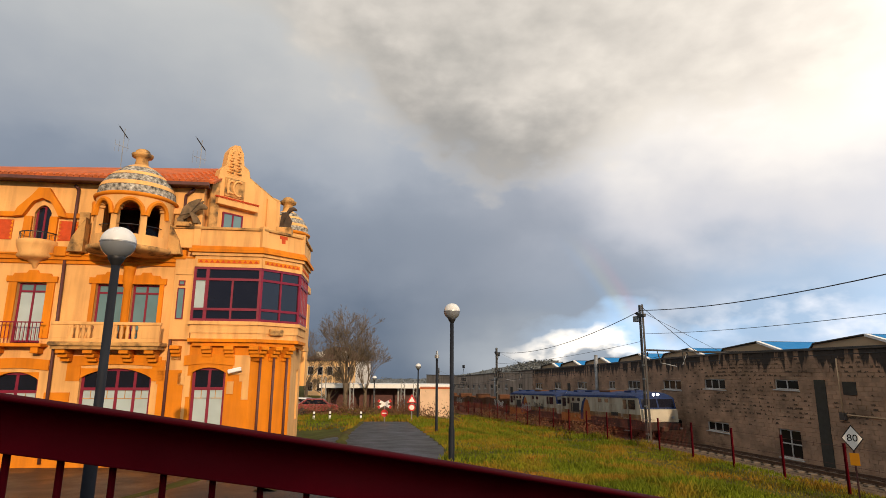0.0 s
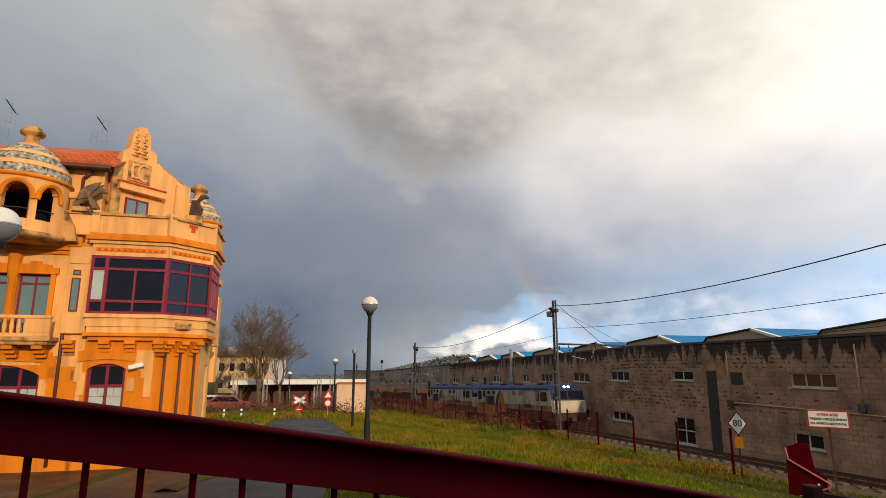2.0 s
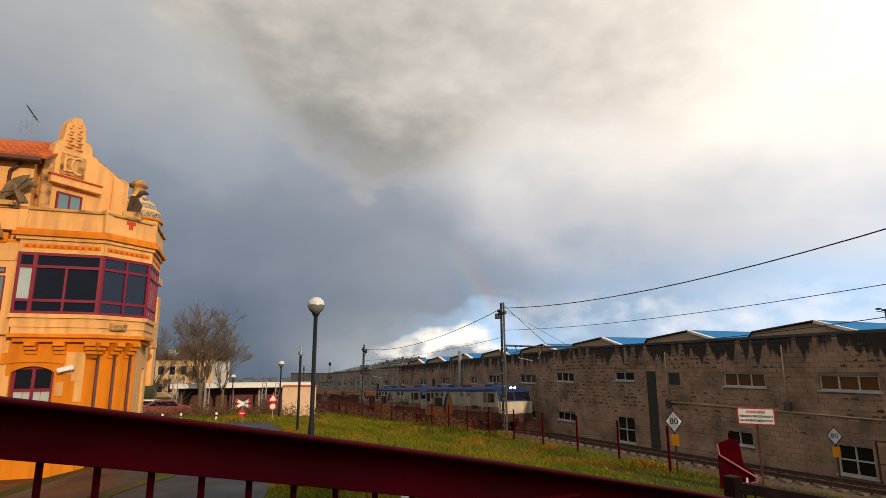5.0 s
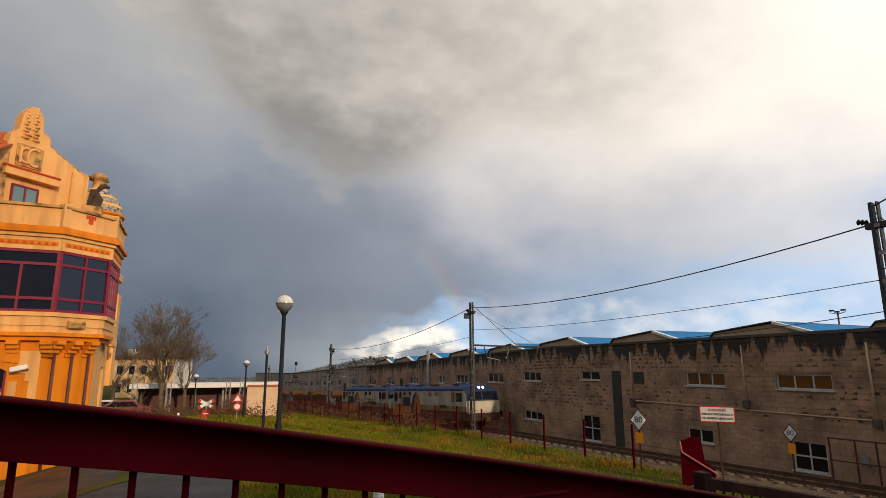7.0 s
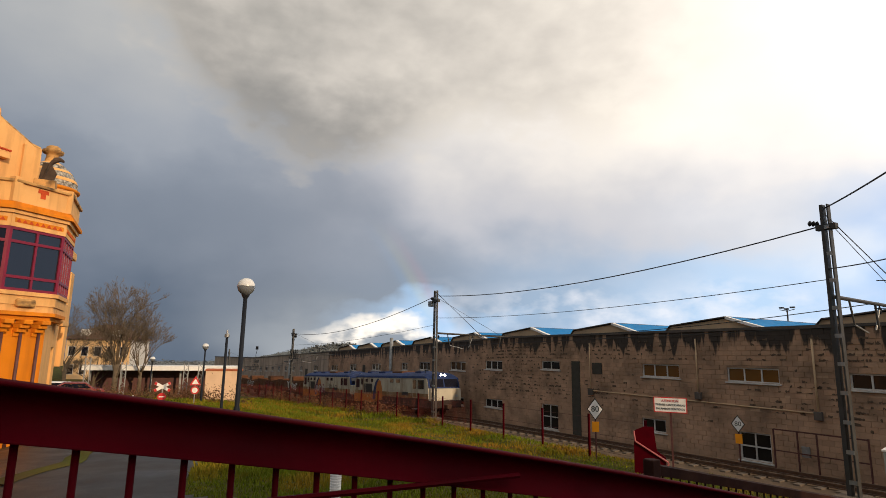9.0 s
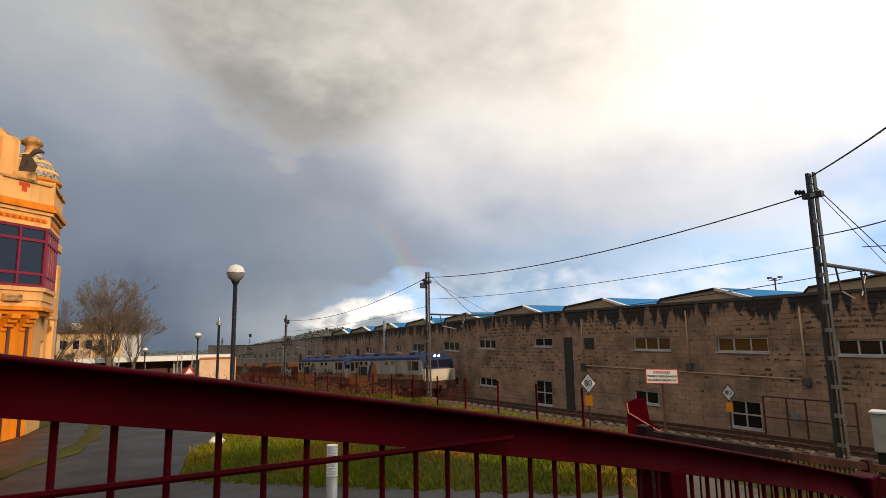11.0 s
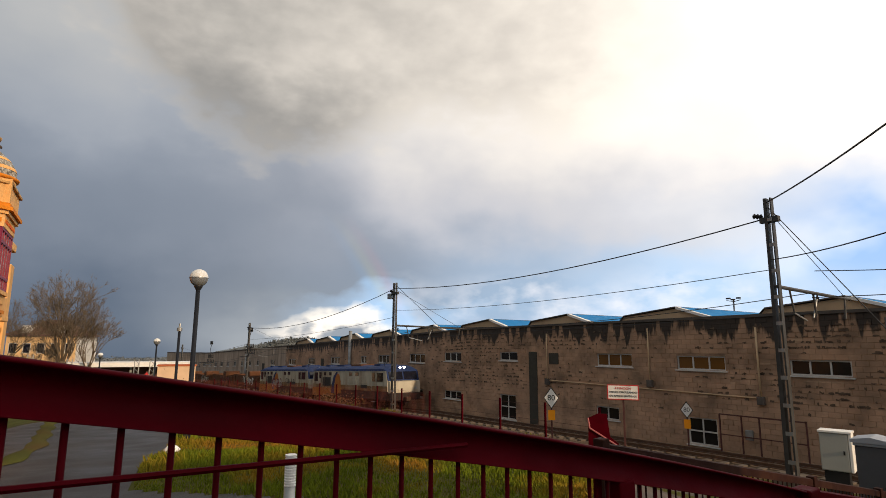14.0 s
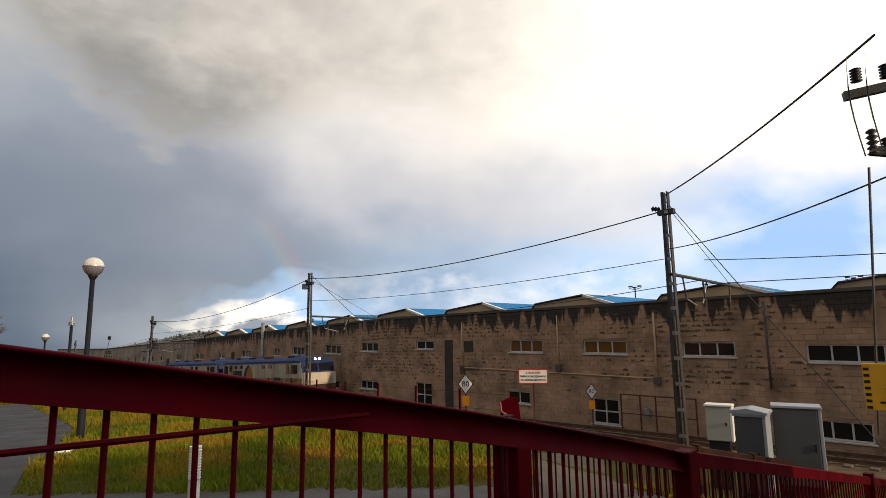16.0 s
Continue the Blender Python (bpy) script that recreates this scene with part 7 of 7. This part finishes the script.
for k in range(6):
    part("post", boxb(-8.5 + 3.1 * k, -8.3 + 3.1 * k, 0, 0.2, -0.3, 2.15 - pzz), galv, pl)
for x, y, zt2 in ((-9.3, 60, 3.2), (-4.3, 64, 3.0), (-2.9, 63, 3.0), (-11.8, 58, 3.6)):
    z = ground_z(x, y)
    t = thing("lattice_post", Matrix.Translation((x, y, z)), "slender lattice steel post near the platform", "post", "lattice posts near the platform")
    for sg in (-1, 1):
        part("leg", boxb(sg * 0.2 - 0.04, sg * 0.2 + 0.04, -0.04, 0.04, -0.3, zt2 - z), galv, t)
    bm = nb()
    for k in range(8):
        q0, q1 = (zt2 - z) * k / 8, (zt2 - z) * (k + 1) / 8
        sg = 1 if k % 2 else -1
        rod(bm, (sg * 0.2, 0, q0), (-sg * 0.2, 0, q1), 0.025, 0.025, 5)
    part("lacing", bm, galv, t)

far_wall = mat("far_house_render", (0.68, 0.44, 0.21), 0.9, 0, 0.12, 0.6, 10, 0.1, (0.4, 0.3, 0.2), 0.4, 0.6)
far_white = mat("far_house_white", (0.55, 0.52, 0.47), 0.9, 0, 0.1, 0.6, 10, 0.1)
far_roof = mat("far_slate_roof", (0.10, 0.038, 0.024), 0.9, 0, 0.3, 0.8, 10, 0.2)


def far_house(x, y, w, d, eave, ridge, turn, floors, cols):
    z = -3.5
    t = thing("town_house", Matrix.Translation((x, y, z)) @ pose(0, 0, 0, 0, 0, turn), "distant pale town house with a dark hipped roof", "house", "houses in the distance")
    e, r = eave - z, ridge - z
    part("wall", boxb(-w / 2, w / 2, 0, d, -6, e), far_wall, t)
    part("side_wall", boxb(w / 2 + 0.01, w / 2 + 0.15, 0.1, d, -6, e), far_white, t)
    bm = nb()
    o = 0.7
    b = [bm.verts.new(v) for v in ((-w / 2 - o, -o, e), (w / 2 + o, -o, e), (w / 2 + o, d + o, e), (-w / 2 - o, d + o, e))]
    tp = [bm.verts.new(v) for v in ((-w / 2 + d * .4, d / 2, r), (w / 2 - d * .4, d / 2, r))]
    bm.faces.new((b[0], b[1], tp[1], tp[0])), bm.faces.new((b[1], b[2], tp[1])), bm.faces.new((b[2], b[3], tp[0], tp[1])), bm.faces.new((b[3], b[0], tp[0])), bm.faces.new(b[::-1])
    part("roof", bm, far_roof, t)
    for k in range(2):
        cx = -w / 4 + k * w / 2
        part("dormer", boxb(cx - 0.6, cx + 0.6, 0.3, 2.2, e + 0.2, e + 1.6, 0.05), far_white, t)
    for i in range(floors):
        for k in range(cols):
            cx, cz = -w / 2 + w * (k + 0.5) / cols, e - 1.9 - 2.9 * i
            wd = part("window", ring(cx - 0.55, cx + 0.55, -0.06, 0.02, cz - 0.8, cz + 0.8, 0.1), far_white, t)
            part("pane", boxb(cx - 0.46, cx + 0.46, -0.03, -0.01, cz - 0.7, cz + 0.7), sky_glass, wd)


far_house(-20.6, 107, 9.6, 9, 5.6, 8.2, -10, 3, 5)
far_house(-40, 120, 14, 9, 5.6, 9.4, 4, 3, 5)
far_house(-60, 112, 14, 9, 5.0, 8.0, 10, 3, 5)

bark = mat("bark", (0.13, 0.095, 0.06), 0.95, 0, 0.35, 3, 25, 0.5)
twig = mat("fine_twigs", (0.14, 0.105, 0.07), 0.95, 0, 0.35, 2, 20, 0.2)
leaf_dark = mat("dark_foliage", (0.13, 0.145, 0.13), 0.9, 0, 0.5, 1.5, 12, 0.3, (0.12, 0.09, 0.03), 0.5, 0.6)


def bare_tree(x, y, top, spread, seed, limbs=9):
    """A leafless tree: trunk, forking limbs and a haze of fine twigs with gaps."""
    rr = random.Random(seed)
    z = ground_z(x, y)
    h = top - z
    t = thing("tree", Matrix.Translation((x, y, z)), "bare winter tree with a wide crown of fine twigs", "tree", "trees near the station")
    tr, tw = nb(), []
    rod(tr, (0, 0, -0.4), (0, 0, h * 0.28), 0.05 * h * 0.55, 0.035 * h * 0.55, 10)

    def grow(p, d, ln, r, depth):
        q = p + d * ln
        if depth <= 2:
            rod(tr, p, q, r, r * 0.65, 6)
        else:
            tw.append((p, q, r))
        if depth >= 7:
            return
        for k in range(3 if depth < 6 else 4):
            nd = (d + Vector((rr.uniform(-1, 1), rr.uniform(-1, 1), rr.uniform(-0.4, 0.95))) * 0.70).normalized()
            grow(q if k else p.lerp(q, 0.7), nd, ln * rr.uniform(0.6, 0.82), r * 0.6, depth + 1)

    for k in range(limbs):
        a = 2 * math.pi * k / limbs + rr.uniform(-.3, .3)
        d = Vector((math.cos(a) * spread, math.sin(a) * spread, rr.uniform(0.6, 1.5))).normalized()
        grow(Vector((0, 0, h * rr.uniform(0.12, 0.3))), d, h * rr.uniform(0.17, 0.25), 0.009 * h, 1)
    part("trunk", tr, bark, t, smooth=True)
    verts, faces = [], []
    for p, q, r in tw:
        d = (q - p).normalized()
        n = d.cross(Vector((rr.uniform(-1, 1), rr.uniform(-1, 1), rr.uniform(-1, 1)))).normalized() * max(r, 0.012)
        m2 = d.cross(n)
        i = len(verts)
        verts += [p + n, p - n * 0.5 + m2 * 0.8, p - n * 0.5 - m2 * 0.8, q]
        faces += [(i, i + 1, i + 3), (i + 1, i + 2, i + 3), (i + 2, i, i + 3)]
    me = bpy.data.meshes.new("crown")
    me.from_pydata(verts, [], faces)
    me.materials.append(twig)
    c = new("crown", me)
    c.parent = t
    c["label"] = "open crown of fine brown twigs"


bare_tree(-11.4, 69.0, 10.9, 0.30, 14, 11)
bare_tree(-9.6, 73.0, 8.2, 0.45, 21, 6)
bare_tree(-20.2, 87.0, 9.6, 0.6, 6, 6)
bare_tree(-14.5, 75.0, 6.5, 0.9, 9, 6)


def car(x, y, turn, paint, label):
    z = ground_z(x, y)
    t = thing("parked_car", Matrix.Translation((x, y, z)) @ pose(0, 0, 0, 0, 0, turn), label, "car", "parked cars")
    bm = nb()
    slab(bm, [(-2.0, 0.35), (2.0, 0.35), (2.05, 0.7), (1.9, 0.85), (1.2, 0.95), (0.6, 1.42), (-0.9, 1.45), (-1.6, 1.0), (-2.0, 0.9)], -0.82, 0.82)
    part("body", bm, paint, t)
    bm = nb()
    slab(bm, [(1.05, 0.96), (0.55, 1.36), (-0.85, 1.38), (-1.4, 1.0)], -0.835, 0.835)
    part("side_glass", bm, sky_glass, t)
    for cx in (-1.25, 1.25):
        for sg in (-1, 1):
            bm = nb()
            rod(bm, (cx, sg * 0.7, 0.32), (cx, sg * 0.86, 0.32), 0.32, 0.32, 18)
            part("wheel", bm, black, t)


car_red = mat("car_red", (0.22, 0.012, 0.015), 0.3, 0, 0.1, 3, 30, 0, spec=0.6)
car(-12.0, 56.0, 12, car_red, "red car parked beyond the grass")
car(-15.0, 64.0, 5, white_paint, "white car parked beyond the grass")
for x, y in ((-8.5, 44.5), (-9.6, 44.0), (-6.2, 44.8)):
    z = ground_z(x, y)
    t = thing("marker_post", Matrix.Translation((x, y, z)), "short white marker post with a black band", "marker post", "marker posts on the grass")
    bm = nb()
    spin(bm, [(0.08, -0.2), (0.08, 0.55), (0.0, 0.6)], 10)
    part("shaft", bm, white_paint, t)
    bm = nb()
    spin(bm, [(0.083, 0.3), (0.083, 0.42)], 10)
    part("band", bm, sign_ink, t)

# far hills with woods; distance haze is mixed into their base colours
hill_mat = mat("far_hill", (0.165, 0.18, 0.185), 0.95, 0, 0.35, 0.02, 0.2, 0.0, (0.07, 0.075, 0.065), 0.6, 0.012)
bm = nb()
rr = random.Random(4)
ridge = []
for i in range(121):
    a = -75 + 150 * i / 120
    h = -11.0 + 0.6 * math.sin(a * 0.23 + 1) + 0.6 * math.sin(a * 0.61) + 20.0 * math.exp(-((a - 9.5) / 6.0) ** 2) + rr.uniform(-.4, .4)
    ridge.append((a, h))
cols = []
for a, h in ridge:
    c = []
    for R, q in ((430, -0.9), (520, 0.15), (600, 0.7), (680, 1.0), (900, -0.5)):
        z = -90 + (h + 90) * q if q > 0 else -95
        c.append(bm.verts.new((R * math.sin(radians(a)), R * math.cos(radians(a)), z)))
    cols.append(c)
for a, b in zip(cols, cols[1:]):
    for k in range(4):
        bm.faces.new((a[k], b[k], b[k + 1], a[k + 1]))
tagged(link("hills", bm, hill_mat, None, True), "low wooded hills beyond the town, haze put into their colour", "hills", kind="structure")
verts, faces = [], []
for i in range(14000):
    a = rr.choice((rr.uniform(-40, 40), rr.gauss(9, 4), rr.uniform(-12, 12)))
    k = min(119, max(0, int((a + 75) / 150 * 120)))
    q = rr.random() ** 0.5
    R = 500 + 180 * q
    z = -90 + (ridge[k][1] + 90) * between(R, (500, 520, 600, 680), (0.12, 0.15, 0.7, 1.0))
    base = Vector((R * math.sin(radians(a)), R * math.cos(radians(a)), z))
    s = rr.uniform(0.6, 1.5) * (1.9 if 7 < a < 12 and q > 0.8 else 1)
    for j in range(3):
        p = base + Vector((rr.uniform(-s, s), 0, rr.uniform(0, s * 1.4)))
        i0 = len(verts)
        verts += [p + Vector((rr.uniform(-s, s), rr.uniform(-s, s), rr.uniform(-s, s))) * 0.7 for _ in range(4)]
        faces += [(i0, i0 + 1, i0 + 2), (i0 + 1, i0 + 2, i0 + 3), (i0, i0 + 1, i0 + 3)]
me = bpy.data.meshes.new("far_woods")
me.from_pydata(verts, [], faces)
# canopy colour is greyed to match the haze of the hill
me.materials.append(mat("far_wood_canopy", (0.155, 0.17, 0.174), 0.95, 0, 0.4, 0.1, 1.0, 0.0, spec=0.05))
tagged(new("far_woods", me), "woods scattered over the distant hills, haze put into their colour", "woods", kind="stuff")

# brambles before the far platform and along the fence
verts, faces = [], []
rr = random.Random(12)


def clump(x, y, w, h, n):
    z = ground_z(x, y)
    for _ in range(n):
        p = Vector((x + rr.gauss(0, w), y + rr.gauss(0, w * 0.6), z + abs(rr.gauss(0, h * 0.5))))
        s = rr.uniform(0.04, 0.13)
        i0 = len(verts)
        verts.extend([p, p + Vector((rr.uniform(-s, s), rr.uniform(-s, s), s)), p + Vector((s, rr.uniform(-s, s), rr.uniform(-s, s)))])
        faces.append((i0, i0 + 1, i0 + 2))


for k in range(60):
    clump(rr.uniform(-16, -1), rr.uniform(50, 58), 0.7, 0.9, 120)
for k in range(26):
    g = at_line(rr.uniform(34, 62), rr.uniform(17.3, 18.6))
    clump(g.x, g.y, 0.6, 0.8, 110)
for x in (-0.9, 0.4, 1.0):
    clump(x, 48, 0.3, 1.2, 140)
me = bpy.data.meshes.new("brambles")
me.from_pydata(verts, [], faces)
me.materials.append(mat("rusty_brambles", (0.13, 0.055, 0.025), 0.95, 0, 0.5, 1.5, 15, 0.2, (0.05, 0.06, 0.02), 0.7, 0.5))
tagged(new("brambles", me), "rust-brown winter brambles before the platform", "brambles", kind="stuff")

# assumed house behind the camera, unseen, added to throw shade on the railing
back = thing("rear_building", Matrix.Translation((0, -5.5, ground_z(0, -5.5))), "unseen plain block added behind the railing to shade it", "building")
part("wall", boxb(-9.0, 9.0, -4.0, 0.0, -0.5, 3.55), far_wall, back)
part("roof", boxb(-9.3, 9.3, -4.3, 0.3, 3.55, 3.75, 0.03), far_roof, back)

# ---- grass ----
grass_mat = mat("grass_blade", (0.155, 0.195, 0.010), 0.85, 0, 0.62, 0.55, 5.0, 0, (0.32, 0.13, 0.018), 0.78, 0.6, spec=0.12, island=0.35)
rng = np.random.default_rng(7)


def blades(n, x0, x1, y0, y1, hmin, hmax, wide, ok):
    v, f = [], []
    made = 0
    while made < n:
        x, y = rng.uniform(x0, x1), rng.uniform(y0, y1)
        if not ok(x, y):
            made += 0.25
            continue
        z = ground_z(x, y)
        tall = 0.5 + noise.noise(Vector((x * 0.45, y * 0.45, 0))) * 0.9
        h = rng.uniform(hmin, hmax) * max(0.3, tall + 0.35) * (0.6 if x * WN.x + y * WN.y > 14.5 and y < 20 else 1.0)
        a = rng.uniform(0, math.pi)
        w = wide * rng.uniform(0.6, 1.4)
        dx, dy = math.cos(a) * w, math.sin(a) * w
        lx, ly = rng.normal(0, 0.35) * h, rng.normal(0, 0.35) * h
        i = len(v)
        v += [(x - dx, y - dy, z - 0.02), (x + dx, y + dy, z - 0.02), (x + dx * 0.6 + lx * 0.5, y + dy * 0.6 + ly * 0.5, z + h * 0.6), (x + lx, y + ly, z + h)]
        f += [(i, i + 1, i + 2), (i, i + 2, i + 3)]
        made += 1
    return v, f


def verge(x, y):
    s, p = x * WU.x + y * WU.y, x * WN.x + y * WN.y
    return not on_path(x, y) and not on_footpath(x, y) and p < 18.2 and p > -6 and not (-30 < x < -5.6 and y < 37) and (y > 6.3 or (x > 5.5 and y > 1.5 and p < 12))


V, Fc = [], []
for n, x0, x1, y0, y1, a, b, w in ((9000, 5.4, 12, 1.5, 6.5, 0.04, 0.12, 0.010), (52000, -2, 9, 6.3, 16, 0.05, 0.15, 0.010), (62000, -3, 17, 12, 34, 0.07, 0.2, 0.014), (36000, -12, 16, 32, 66, 0.1, 0.3, 0.03)):
    v, f = blades(n, x0, x1, y0, y1, a, b, w, verge)
    o = len(V)
    V += v
    Fc += [tuple(k + o for k in q) for q in f]
me = bpy.data.meshes.new("grass")
me.from_pydata(V, [], Fc)
me.materials.append(grass_mat)
tagged(new("grass", me), "long uneven green and straw-coloured grass", "grass", kind="stuff")

# ---- blocks of the shed wall ----
BW, BH = 0.42, 0.21


def block_cells():
    """Every block of the near stretch of wall, trimmed round the openings: start, end, foot and head."""
    for row in range(27):
        z0 = row * BH + 0.02
        z1 = min(z0 + BH - 0.008, TOPH - 0.004)
        for col in range(-28, 150):
            a = col * BW + (BW / 2 if row % 2 else 0)
            spans = [(a, a + BW - 0.008)]
            for w0, w1, lo, hi, n in WINS:
                if hi > z0 + 0.03 and lo - 0.1 < z1 - 0.03:
                    spans = [q for p0, p1 in spans for q in ((p0, min(p1, w0)), (max(p0, w1), p1)) if q[1] - q[0] > 0.05]
            for p0, p1 in spans:
                yield row, p0, p1, z0, z1


def block_shape(w, h, d, lean):
    c = 0.006
    v = [(0, 0, 0), (w, 0, 0), (w, 0, h), (0, 0, h), (c, d, c), (w - c, d + lean, c), (w - c, d + lean, h - c), (c, d, h - c)]
    return v, [(4, 5, 6, 7)[::-1], (0, 1, 5, 4)[::-1], (1, 2, 6, 5)[::-1], (2, 3, 7, 6)[::-1], (3, 0, 4, 7)[::-1]]


rnd = random.Random(31)
block_meshes = []
for k in range(6):
    v, f = block_shape(BW - 0.008, BH - 0.008, 0.008 + 0.0025 * k, rnd.uniform(-0.004, 0.004))
    me = bpy.data.meshes.new("block")
    me.from_pydata(v, [], f)
    me.materials.append(block_face)
    block_meshes.append(me)
V, Fc, singles = [], [], 0
for row, a, b, lo, hi in block_cells():
    if rnd.random() < (0.035 if row > 9 else 0.012):
        continue
    z = line_z(a)
    if 3.4 < a < 12.5 and 8 <= row <= 22 and b - a > BW - 0.02 and singles < 300:
        ob = new("block", rnd.choice(block_meshes))
        ob.parent = shed
        ob.matrix_basis = Matrix.Translation((a, -SHED_P, z + lo))
        singles += 1
        continue
    v, f = block_shape(b - a, hi - lo, rnd.uniform(0.006, 0.022), rnd.uniform(-0.004, 0.004))
    o = len(V)
    V += [(a + x, -SHED_P + y, z + lo + q) for x, y, q in v]
    Fc += [tuple(k + o for k in q) for q in f]
me = bpy.data.meshes.new("blockwork")
me.from_pydata(V, [], Fc)
me.materials.append(block_face)
ob = new("blockwork", me)
ob.parent = shed
ob["kind"] = "stuff"
